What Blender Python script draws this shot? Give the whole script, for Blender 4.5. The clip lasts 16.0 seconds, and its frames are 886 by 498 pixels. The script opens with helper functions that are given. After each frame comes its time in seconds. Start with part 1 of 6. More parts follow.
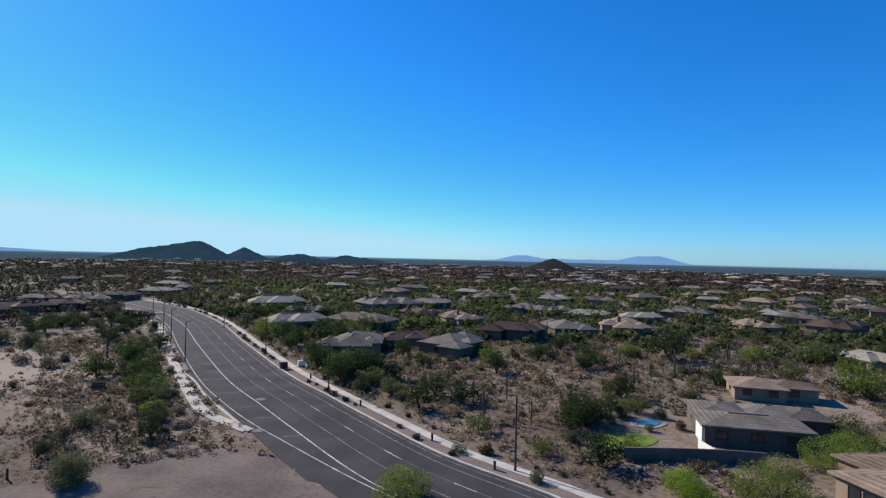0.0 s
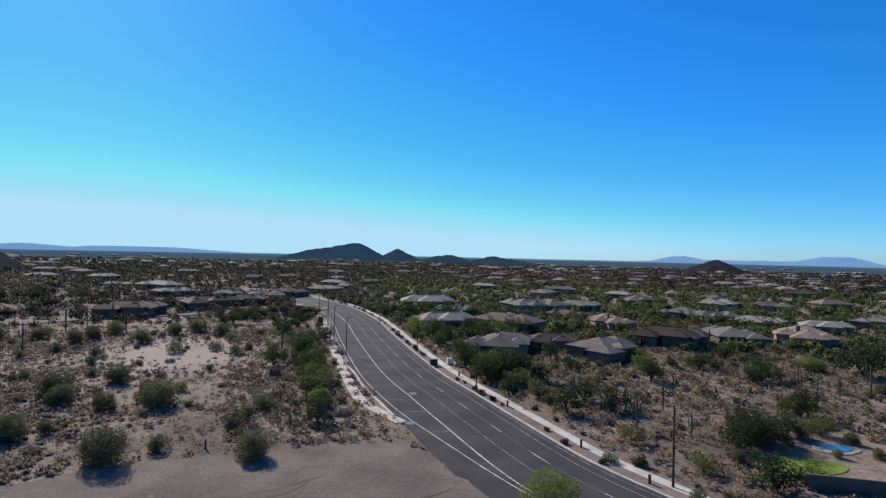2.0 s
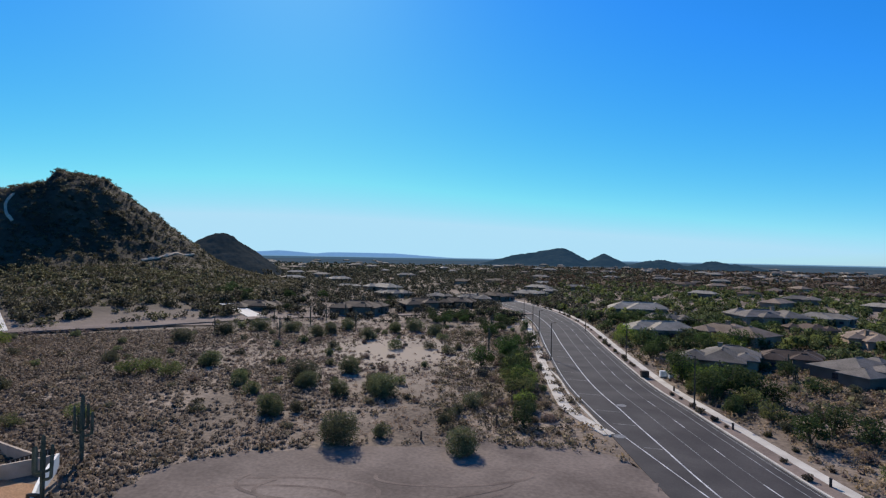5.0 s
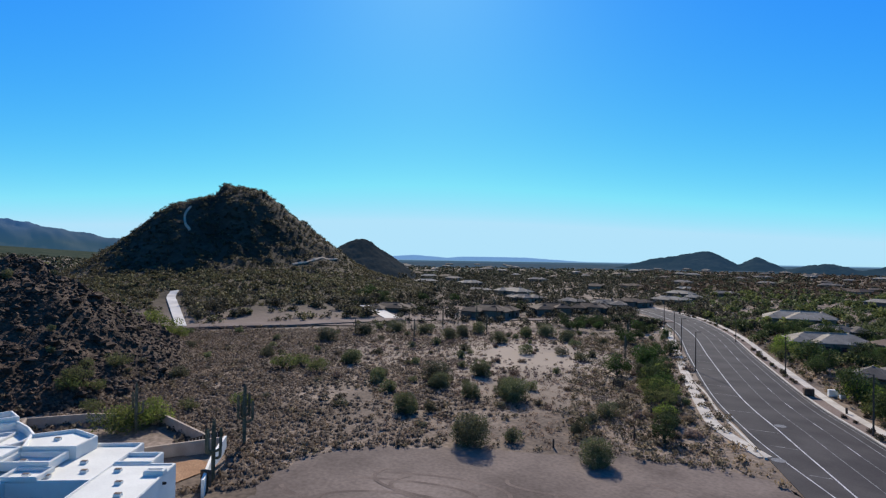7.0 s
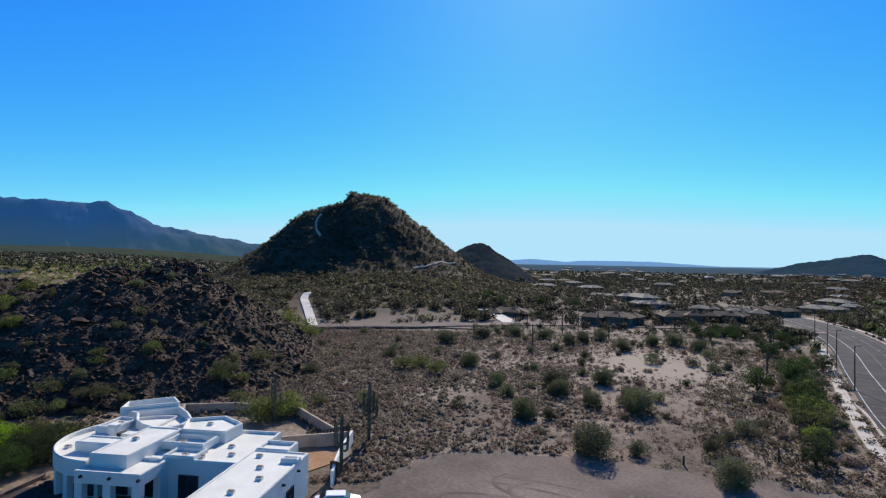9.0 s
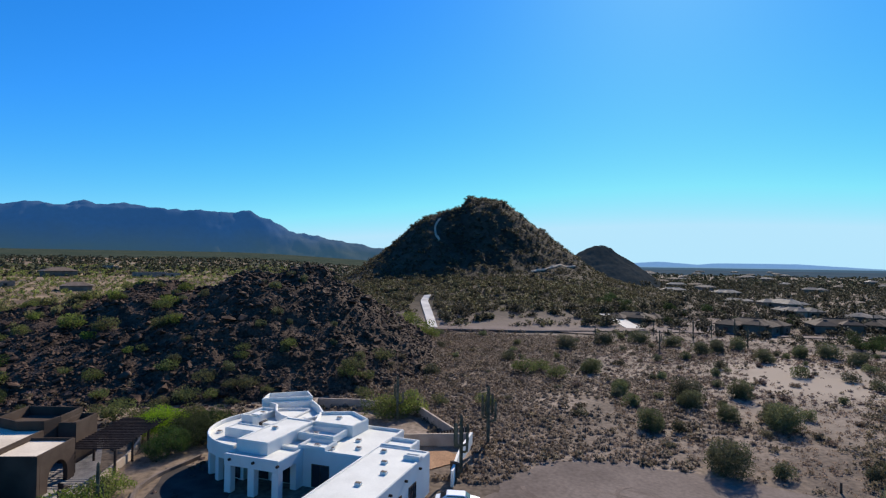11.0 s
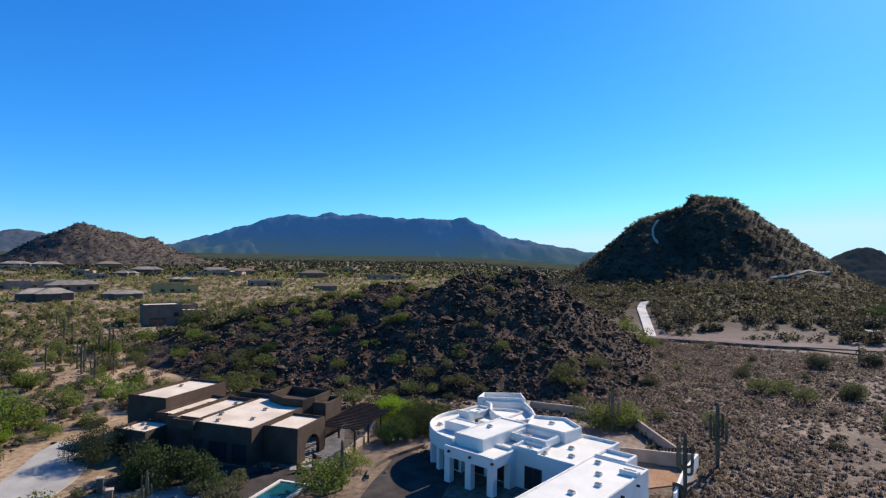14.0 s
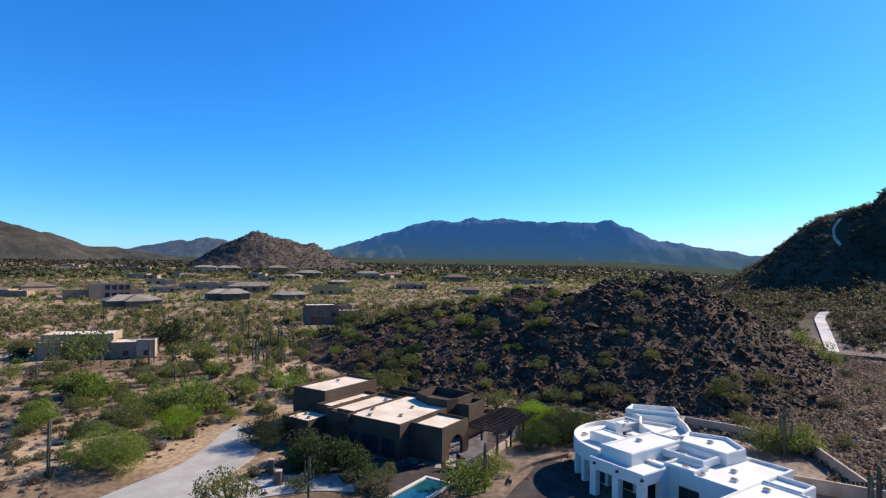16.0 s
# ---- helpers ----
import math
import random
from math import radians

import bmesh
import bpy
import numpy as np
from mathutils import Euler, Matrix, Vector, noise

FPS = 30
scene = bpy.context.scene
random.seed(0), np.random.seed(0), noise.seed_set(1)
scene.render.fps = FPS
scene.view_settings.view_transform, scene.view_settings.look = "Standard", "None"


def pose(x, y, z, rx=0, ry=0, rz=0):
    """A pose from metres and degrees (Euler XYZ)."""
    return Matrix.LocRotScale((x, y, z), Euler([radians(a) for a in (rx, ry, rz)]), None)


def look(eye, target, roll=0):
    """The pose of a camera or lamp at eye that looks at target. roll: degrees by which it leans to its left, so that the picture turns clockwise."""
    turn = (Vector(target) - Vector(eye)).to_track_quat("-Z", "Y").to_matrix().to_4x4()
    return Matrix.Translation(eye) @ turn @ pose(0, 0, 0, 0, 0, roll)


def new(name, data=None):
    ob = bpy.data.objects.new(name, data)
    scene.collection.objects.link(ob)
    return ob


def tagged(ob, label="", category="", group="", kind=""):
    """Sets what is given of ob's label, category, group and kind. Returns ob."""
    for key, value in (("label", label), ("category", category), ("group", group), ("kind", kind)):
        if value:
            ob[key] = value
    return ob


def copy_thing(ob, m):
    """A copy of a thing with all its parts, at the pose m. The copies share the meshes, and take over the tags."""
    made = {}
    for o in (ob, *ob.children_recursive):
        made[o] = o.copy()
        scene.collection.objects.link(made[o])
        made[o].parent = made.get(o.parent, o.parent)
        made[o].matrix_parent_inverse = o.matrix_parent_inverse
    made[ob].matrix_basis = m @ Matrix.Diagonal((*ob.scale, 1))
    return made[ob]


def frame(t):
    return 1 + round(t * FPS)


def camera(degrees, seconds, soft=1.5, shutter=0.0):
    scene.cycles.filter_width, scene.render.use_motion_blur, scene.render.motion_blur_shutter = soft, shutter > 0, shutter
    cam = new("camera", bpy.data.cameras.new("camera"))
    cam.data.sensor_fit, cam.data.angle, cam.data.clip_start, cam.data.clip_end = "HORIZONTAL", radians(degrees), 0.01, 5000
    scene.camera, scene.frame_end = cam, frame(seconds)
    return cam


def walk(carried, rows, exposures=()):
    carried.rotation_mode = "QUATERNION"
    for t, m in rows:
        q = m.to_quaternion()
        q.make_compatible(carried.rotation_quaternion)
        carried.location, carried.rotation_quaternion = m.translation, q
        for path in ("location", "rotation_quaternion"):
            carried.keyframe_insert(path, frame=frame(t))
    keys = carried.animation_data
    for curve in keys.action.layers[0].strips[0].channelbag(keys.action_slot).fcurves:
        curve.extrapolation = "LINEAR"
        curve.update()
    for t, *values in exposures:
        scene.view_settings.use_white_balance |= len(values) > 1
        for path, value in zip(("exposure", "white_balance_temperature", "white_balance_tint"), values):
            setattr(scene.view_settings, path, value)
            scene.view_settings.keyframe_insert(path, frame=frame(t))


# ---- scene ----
EYE = (0.0, 0.0, 25.0)
cam = camera(76.5, 16.0, soft=1.25)
# seconds, yaw to the left of +y, pitch, roll: the drone hovers and turns
PATH = [
    (0, 0.385, 0.745, 1.291),
    (0.5, 3.869, 0.651, 1.225),
    (1, 7.628, 0.569, 1.280),
    (1.5, 11.499, 0.528, 1.210),
    (2, 15.231, 0.517, 1.244),
    (2.5, 18.666, 0.516, 1.204),
    (3, 21.888, 0.518, 1.117),
    (3.5, 25.189, 0.554, 1.057),
    (4, 28.748, 0.575, 1.092),
    (6.5, 45.886, 0.775, 0.879),
    (7, 49.061, 0.829, 0.886),
    (7.5, 52.189, 0.893, 0.861),
    (8, 55.318, 0.965, 0.851),
    (8.5, 58.248, 1.026, 0.886),
    (9, 61.023, 1.062, 0.879),
    (11.5, 76.075, 1.289, 0.647),
    (12, 79.192, 1.333, 0.652),
    (12.5, 82.417, 1.332, 0.707),
    (13, 85.897, 1.365, 0.721),
    (13.5, 90.211, 1.381, 0.727),
    (14, 94.272, 1.407, 0.779),
    (14.5, 98.000, 1.471, 0.826),
    (15, 101.668, 1.529, 0.832),
    (15.5, 105.257, 1.582, 0.849),
    (16, 108.633, 1.643, 0.852),
]


def heading(yaw, pitch=0.0):
    a, b = radians(yaw), radians(pitch)
    return Vector((-math.sin(a) * math.cos(b), math.cos(a) * math.cos(b), math.sin(b)))


walk(cam, [(t, look(EYE, Vector(EYE) + 10 * heading(yaw, pitch), roll)) for t, yaw, pitch, roll in PATH],
     exposures=[(0, 0.36, 6500, 10), (4, 0.33, 6500, 10), (7, 0.4, 6500, 10), (9, 0.4, 6500, 10), (11.5, 0.47, 6650, 11), (13.5, 0.6, 6800, 13), (16, 0.77, 6950, 14)])

# ---- light ----
SUN_YAW, SUN_EL = 51.0, 33.0
sun_way = heading(SUN_YAW, SUN_EL)
sun = new("sun", bpy.data.lights.new("sun", "SUN"))
sun.data.energy, sun.data.angle, sun.data.color = 4.9, radians(0.53), (1.0, 0.905, 0.785)
sun.matrix_world = look((0, 0, 300), Vector((0, 0, 300)) - sun_way)
world = bpy.data.worlds.new("sky")
scene.world = world
world.use_nodes = True
wn, wl = world.node_tree.nodes, world.node_tree.links
sky = wn.new("ShaderNodeTexSky")
sky.sky_type, sky.sun_disc = "NISHITA", False
sky.sun_elevation, sky.sun_rotation = radians(SUN_EL), radians(-SUN_YAW)
sky.altitude, sky.air_density, sky.dust_density, sky.ozone_density = 600, 1.0, 0.25, 6.0
tone = wn.new("ShaderNodeHueSaturation")
tone.inputs["Saturation"].default_value = 1.2
blue = wn.new("ShaderNodeMix")
blue.data_type, blue.blend_type = "RGBA", "MULTIPLY"
blue.inputs["Factor"].default_value = 1.0
blue.inputs["B"].default_value = (0.36, 0.86, 1.26, 1)
soft_sky = wn.new("ShaderNodeGamma")
soft_sky.inputs["Gamma"].default_value = 0.86
wl.new(sky.outputs[0], soft_sky.inputs["Color"])
wl.new(soft_sky.outputs[0], tone.inputs["Color"])
wl.new(tone.outputs[0], blue.inputs["A"])
# a deep clear sky that pales towards the horizon
split, join = wn.new("ShaderNodeSeparateColor"), wn.new("ShaderNodeCombineColor")
wl.new(blue.outputs["Result"], split.inputs[0])
for k, (power, gain, most) in enumerate(((1.52, 1.33, 3.0), (1.06, 1.05, 5.1), (0.97, 1.17, 6.4))):
    steps = [wn.new("ShaderNodeMath") for _ in range(3)]
    for node, kind, value in zip(steps, ("POWER", "MULTIPLY", "MINIMUM"), (power, gain, most)):
        node.operation = kind
        node.inputs[1].default_value = value
    wl.new(split.outputs[k], steps[0].inputs[0])
    wl.new(steps[0].outputs[0], steps[1].inputs[0])
    wl.new(steps[1].outputs[0], steps[2].inputs[0])
    wl.new(steps[2].outputs[0], join.inputs[k])
wl.new(join.outputs[0], wn["Background"].inputs["Color"])
wn["Background"].inputs["Strength"].default_value = 0.114

# ---- materials ----
def mat(name, dark, light, scale=1.0, rough=0.9, bump=0.0, fine=12.0, vary=0.0, metal=0.0, grain=0.35, spec=0.1, contrast=(0.35, 0.65), detail=4):
    """A dull surface: two colours in patches of 1/scale metres, finer grain over them, relief, and a shift from thing to thing."""
    m = bpy.data.materials.new(name)
    m.use_nodes = True
    n, l = m.node_tree.nodes, m.node_tree.links
    b = n["Principled BSDF"]
    geo = n.new("ShaderNodeNewGeometry")
    big, small = n.new("ShaderNodeTexNoise"), n.new("ShaderNodeTexNoise")
    big.inputs["Scale"].default_value, big.inputs["Detail"].default_value = scale, detail
    small.inputs["Scale"].default_value, small.inputs["Detail"].default_value = scale * fine, 3
    l.new(geo.outputs["Position"], big.inputs["Vector"])
    l.new(geo.outputs["Position"], small.inputs["Vector"])
    ramp = n.new("ShaderNodeMapRange")
    ramp.inputs["From Min"].default_value, ramp.inputs["From Max"].default_value = contrast
    l.new(big.outputs["Fac"], ramp.inputs["Value"])
    mix = n.new("ShaderNodeMix")
    mix.data_type = "RGBA"
    mix.inputs["A"].default_value, mix.inputs["B"].default_value = (*dark, 1), (*light, 1)
    l.new(ramp.outputs["Result"], mix.inputs["Factor"])
    hsv = n.new("ShaderNodeHueSaturation")
    l.new(mix.outputs["Result"], hsv.inputs["Color"])
    val = n.new("ShaderNodeMapRange")
    val.inputs["From Min"].default_value, val.inputs["From Max"].default_value = 0.25, 0.75
    val.inputs["To Min"].default_value, val.inputs["To Max"].default_value = 1 - grain, 1 + grain
    l.new(small.outputs["Fac"], val.inputs["Value"])
    last = val.outputs["Result"]
    if vary:
        info = n.new("ShaderNodeObjectInfo")
        step = n.new("ShaderNodeMapRange")
        step.inputs["To Min"].default_value, step.inputs["To Max"].default_value = 1 - vary, 1 + vary
        l.new(info.outputs["Random"], step.inputs["Value"])
        mul = n.new("ShaderNodeMath")
        mul.operation = "MULTIPLY"
        l.new(last, mul.inputs[0])
        l.new(step.outputs["Result"], mul.inputs[1])
        last = mul.outputs[0]
    l.new(last, hsv.inputs["Value"])
    l.new(hsv.outputs["Color"], b.inputs["Base Color"])
    b.inputs["Roughness"].default_value, b.inputs["Metallic"].default_value = rough, metal
    b.inputs["Specular IOR Level"].default_value = spec
    if bump:
        bp = n.new("ShaderNodeBump")
        bp.inputs["Strength"].default_value, bp.inputs["Distance"].default_value = 0.6, bump
        l.new(small.outputs["Fac"], bp.inputs["Height"])
        l.new(bp.outputs["Normal"], b.inputs["Normal"])
    return m


def leafy(name, dark, light, through_light=0.25):
    """Foliage: a colour for each leaf, a shift from plant to plant, and some light that shines through."""
    m = bpy.data.materials.new(name)
    m.use_nodes = True
    n, l = m.node_tree.nodes, m.node_tree.links
    b = n["Principled BSDF"]
    geo, info = n.new("ShaderNodeNewGeometry"), n.new("ShaderNodeObjectInfo")
    mix = n.new("ShaderNodeMix")
    mix.data_type = "RGBA"
    mix.inputs["A"].default_value, mix.inputs["B"].default_value = (*dark, 1), (*light, 1)
    even = n.new("ShaderNodeMapRange")
    even.inputs["To Min"].default_value, even.inputs["To Max"].default_value = 0.08, 0.92
    l.new(geo.outputs["Random Per Island"], even.inputs["Value"])
    l.new(even.outputs["Result"], mix.inputs["Factor"])
    hsv = n.new("ShaderNodeHueSaturation")
    # plants differ from spot to spot
    spotty = n.new("ShaderNodeTexNoise")
    spotty.inputs["Scale"].default_value = 0.18
    l.new(geo.outputs["Position"], spotty.inputs["Vector"])
    near_far = n.new("ShaderNodeHueSaturation")
    shade = n.new("ShaderNodeMapRange")
    shade.inputs["From Min"].default_value, shade.inputs["From Max"].default_value = 0.3, 0.7
    shade.inputs["To Min"].default_value, shade.inputs["To Max"].default_value = 0.65, 1.3
    l.new(spotty.outputs["Fac"], shade.inputs["Value"])
    l.new(shade.outputs["Result"], near_far.inputs["Value"])
    l.new(mix.outputs["Result"], near_far.inputs["Color"])
    l.new(near_far.outputs["Color"], hsv.inputs["Color"])
    for out, lo, hi in (("Hue", 0.475, 0.52), ("Value", 0.75, 1.3), ("Saturation", 0.8, 1.1)):
        step = n.new("ShaderNodeMapRange")
        step.inputs["To Min"].default_value, step.inputs["To Max"].default_value = lo, hi
        l.new(info.outputs["Random"], step.inputs["Value"])
        l.new(step.outputs["Result"], hsv.inputs[out])
    l.new(hsv.outputs["Color"], b.inputs["Base Color"])
    b.inputs["Roughness"].default_value = 0.75
    b.inputs["Specular IOR Level"].default_value = 0.06
    tr = n.new("ShaderNodeBsdfTranslucent")
    l.new(hsv.outputs["Color"], tr.inputs["Color"])
    add = n.new("ShaderNodeMixShader")
    add.inputs[0].default_value = through_light
    l.new(b.outputs[0], add.inputs[1])
    l.new(tr.outputs[0], add.inputs[2])
    l.new(add.outputs[0], n["Material Output"].inputs["Surface"])
    return m


M = {}
M["sand"] = mat("desert_sand", (0.085, 0.064, 0.049), (0.234, 0.181, 0.137), 0.045, 0.95, 0.06, 30, grain=0.45, contrast=(0.38, 0.64), detail=8)
M["dirt"] = mat("graded_dirt", (0.135, 0.102, 0.086), (0.205, 0.156, 0.129), 0.09, 0.95, 0.03, 30, grain=0.2)
M["asphalt"] = mat("asphalt", (0.038, 0.034, 0.035), (0.060, 0.054, 0.053), 0.15, 0.85, 0.004, 40, grain=0.15)
M["paint"] = mat("road_paint", (0.26, 0.26, 0.26), (0.55, 0.55, 0.54), 0.6, 0.7)
M["concrete"] = mat("concrete", (0.380, 0.341, 0.291), (0.500, 0.458, 0.391), 0.4, 0.85, 0.004, 20, grain=0.12)
M["stucco_white"] = mat("white_stucco", (0.651, 0.642, 0.586), (0.707, 0.698, 0.642), 0.5, 0.9, 0.004, 30, grain=0.04)
M["roof_white"] = mat("white_roof_coating", (0.581, 0.572, 0.510), (0.669, 0.660, 0.590), 0.35, 0.7, 0.003, 16, grain=0.05)
M["stucco_brown"] = mat("brown_stucco", (0.061, 0.043, 0.032), (0.083, 0.060, 0.046), 0.5, 0.92, 0.005, 30, grain=0.1)
M["roof_cream"] = mat("cream_roof_coating", (0.522, 0.435, 0.329), (0.665, 0.575, 0.449), 0.3, 0.8, 0.003, 16, grain=0.07)
M["stucco_tan"] = mat("tan_stucco", (0.220, 0.161, 0.114), (0.290, 0.214, 0.155), 0.4, 0.92, 0.004, 30, vary=0.25, grain=0.08)
M["stucco_grey"] = mat("grey_stucco", (0.115, 0.093, 0.073), (0.155, 0.127, 0.100), 0.4, 0.92, 0.004, 30, vary=0.2, grain=0.08)
M["glass"] = mat("dark_window_glass", (0.02, 0.025, 0.03), (0.03, 0.035, 0.045), 0.5, 0.06, spec=0.6, grain=0.05)
M["frame_dark"] = mat("dark_bronze_frame", (0.03, 0.025, 0.02), (0.05, 0.04, 0.035), 2, 0.5)
M["metal"] = mat("galvanised_metal", (0.3, 0.3, 0.3), (0.42, 0.42, 0.42), 3, 0.45, metal=0.8)
M["pole"] = mat("weathered_dark_pole", (0.06, 0.045, 0.035), (0.1, 0.075, 0.06), 1.5, 0.8)
M["rock"] = mat("dark_boulder", (0.029, 0.017, 0.012), (0.096, 0.060, 0.041), 0.5, 0.9, 0.05, 6, vary=0.35)
M["rock_soil"] = mat("dark_rocky_slope", (0.029, 0.019, 0.013), (0.086, 0.058, 0.041), 0.3, 0.95, 0.5, 7, grain=0.6)
M["hill"] = mat("brown_hill_slope", (0.032, 0.025, 0.017), (0.075, 0.057, 0.038), 0.03, 0.95, 0.5, 12)
M["bark"] = mat("bark", (0.08, 0.06, 0.045), (0.14, 0.11, 0.085), 3, 0.9)
M["leaf"] = leafy("palo_verde_leaves", (0.076, 0.098, 0.022), (0.170, 0.200, 0.049), 0.48)
M["leaf_dark"] = leafy("mesquite_leaves", (0.029, 0.048, 0.015), (0.073, 0.099, 0.032), 0.32)
M["leaf_grey"] = leafy("grey_green_brush", (0.084, 0.071, 0.045), (0.176, 0.148, 0.096), 0.3)
M["leaf_dry"] = leafy("dry_brown_brush", (0.120, 0.086, 0.062), (0.260, 0.188, 0.137), 0.38)
M["cactus"] = mat("saguaro_skin", (0.07, 0.07, 0.047), (0.125, 0.12, 0.084), 1.2, 0.85, 0.03, 10, vary=0.2)


# ---- mesh helpers ----
def put(bm, box_lo, box_hi, turn=None):
    """Adds a box between two corners to bm."""
    c = [(a + b) / 2 for a, b in zip(box_lo, box_hi)]
    s = [b - a for a, b in zip(box_lo, box_hi)]
    m = Matrix.Translation(c) @ (turn or Matrix()) @ Matrix.Diagonal((*s, 1))
    return bmesh.ops.create_cube(bm, size=1, matrix=m)["verts"]


def prism(bm, pts, z0, z1):
    """Adds an upright prism over a polygon that runs anticlockwise."""
    lo, hi = [bm.verts.new((x, y, z0)) for x, y in pts], [bm.verts.new((x, y, z1)) for x, y in pts]
    k = len(pts)
    for i in range(k):
        bm.faces.new((lo[i], lo[(i + 1) % k], hi[(i + 1) % k], hi[i]))
    bm.faces.new(hi)
    bm.faces.new(lo[::-1])


def inset(pts, d):
    """A polygon (anticlockwise) drawn in by d on every side."""
    k, out = len(pts), []
    for i in range(k):
        a, b, c = (Vector(pts[j % k]) for j in (i - 1, i, i + 1))
        e, f = (b - a).normalized(), (c - b).normalized()
        p, q = Vector((-e.y, e.x)), Vector((-f.y, f.x))
        out.append(tuple(b + (p + q) * (d / max(0.35, 1 + p.dot(q)))))
    return out


def part(name, bm, material, parent=None, label=""):
    """Links a bmesh as one mesh object, under a thing or a part."""
    if parent is not None and bm.faces:
        bmesh.ops.recalc_face_normals(bm, faces=bm.faces[:])
    me = bpy.data.meshes.new(name)
    bm.to_mesh(me)
    bm.free()
    me.materials.append(material)
    ob = new(name, me)
    ob.parent = parent
    return tagged(ob, label) if label else ob


def empty(name, label, category, m=None, group="", kind=""):
    ob = new(name)
    ob.empty_display_size = 0.3
    if m is not None:
        ob.matrix_basis = m
    return tagged(ob, label, category, group, kind)


def set_normals(me, normals):
    """Gives every corner point of a mesh its own normal."""
    me.attributes.new("custom_normal", "FLOAT_VECTOR", "POINT").data.foreach_set("vector", np.asarray(normals, np.float32).ravel())


def raw(name, verts, faces, material, parent=None, smooth=False, normals=None):
    me = bpy.data.meshes.new(name)
    me.from_pydata(verts, [], faces)
    if normals is not None:
        set_normals(me, normals)
    me.materials.append(material)
    if smooth:
        me.polygons.foreach_set("use_smooth", [True] * len(me.polygons))
    ob = new(name, me)
    ob.parent = parent
    return ob


def spot(yaw, d, z=0.0):
    """The place at a bearing and a distance from below the drone."""
    w = heading(yaw)
    return Vector((w.x * d, w.y * d, z))
M["leaf_bush"] = leafy("olive_bush_leaves", (0.076, 0.083, 0.037), (0.168, 0.168, 0.079), 0.32)
M["leaf_hill"] = leafy("hill_brush_leaves", (0.062, 0.058, 0.033), (0.123, 0.114, 0.066), 0.25)
M["tile_grey"] = mat("grey_concrete_roof_tile", (0.110, 0.096, 0.080), (0.170, 0.146, 0.123), 0.35, 0.85, 0.03, 9, vary=0.25, grain=0.2)
M["tile_tan"] = mat("tan_roof_tile", (0.165, 0.119, 0.086), (0.240, 0.180, 0.132), 0.35, 0.85, 0.03, 9, vary=0.25, grain=0.2)
M["tile_brown"] = mat("brown_roof_tile", (0.060, 0.041, 0.031), (0.095, 0.067, 0.051), 0.35, 0.85, 0.03, 9, vary=0.25, grain=0.2)
M["tile_pale"] = mat("pale_roof_tile", (0.200, 0.174, 0.137), (0.290, 0.254, 0.202), 0.35, 0.85, 0.03, 9, vary=0.2, grain=0.2)
M["water"] = mat("pool_water", (0.006, 0.06, 0.075), (0.012, 0.095, 0.105), 0.4, 0.04, 0.01, 6, spec=0.6, grain=0.1)
M["lawn"] = mat("mown_lawn", (0.09, 0.14, 0.02), (0.17, 0.22, 0.035), 0.5, 0.9, 0.02, 30)
M["wall_tan"] = mat("tan_garden_wall", (0.330, 0.263, 0.200), (0.420, 0.341, 0.264), 0.6, 0.92, 0.004, 20, grain=0.1)
M["wall_block"] = mat("brown_block_wall", (0.120, 0.093, 0.073), (0.180, 0.141, 0.114), 0.6, 0.92, 0.004, 20, grain=0.15)
M["wood"] = mat("weathered_wood", (0.06, 0.04, 0.03), (0.12, 0.085, 0.06), 2.0, 0.85, 0.004, 8)
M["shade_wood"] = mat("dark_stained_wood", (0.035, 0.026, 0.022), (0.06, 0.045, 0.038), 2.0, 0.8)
M["car_white"] = mat("white_car_paint", (0.78, 0.78, 0.78), (0.82, 0.82, 0.82), 1, 0.25, spec=0.5, grain=0.02)
M["tyre"] = mat("black_tyre", (0.015, 0.015, 0.015), (0.025, 0.025, 0.025), 4, 0.8)
M["sand_red"] = mat("reddish_bare_dirt", (0.240, 0.137, 0.077), (0.320, 0.195, 0.114), 0.3, 0.95, 0.02, 20)
M["flag"] = mat("grey_flagstone", (0.200, 0.175, 0.150), (0.300, 0.268, 0.228), 0.8, 0.85, 0.01, 10)
M["drive_grey"] = mat("grey_driveway_concrete", (0.280, 0.268, 0.237), (0.370, 0.356, 0.314), 0.25, 0.85, 0.004, 20, grain=0.1)
M["pale_concrete"] = mat("new_pale_concrete", (0.5, 0.46, 0.4), (0.6, 0.56, 0.49), 0.2, 0.85, 0.004, 20, grain=0.1)
M["stucco_sand"] = mat("sand_stucco", (0.270, 0.205, 0.150), (0.340, 0.263, 0.196), 0.4, 0.92, 0.004, 30, vary=0.1, grain=0.06)
M["stucco_ochre"] = mat("ochre_stucco", (0.36, 0.25, 0.10), (0.45, 0.32, 0.14), 0.4, 0.92, 0.004, 30, grain=0.06)
M["roof_tan"] = mat("tan_flat_roof", (0.360, 0.302, 0.228), (0.460, 0.390, 0.300), 0.3, 0.85, 0.003, 16, vary=0.15, grain=0.08)
M["leaf_verge"] = leafy("verge_shrub_leaves", (0.060, 0.049, 0.027), (0.130, 0.102, 0.059), 0.2)
M["leaf_red"] = leafy("reddish_dry_brush", (0.073, 0.052, 0.040), (0.163, 0.120, 0.092), 0.3)
M["leaf_bright"] = leafy("bright_palo_verde_leaves", (0.1, 0.155, 0.014), (0.22, 0.3, 0.034), 0.5)
M["leaf_far"] = leafy("far_tree_leaves", (0.032, 0.042, 0.026), (0.075, 0.08, 0.05), 0.2)


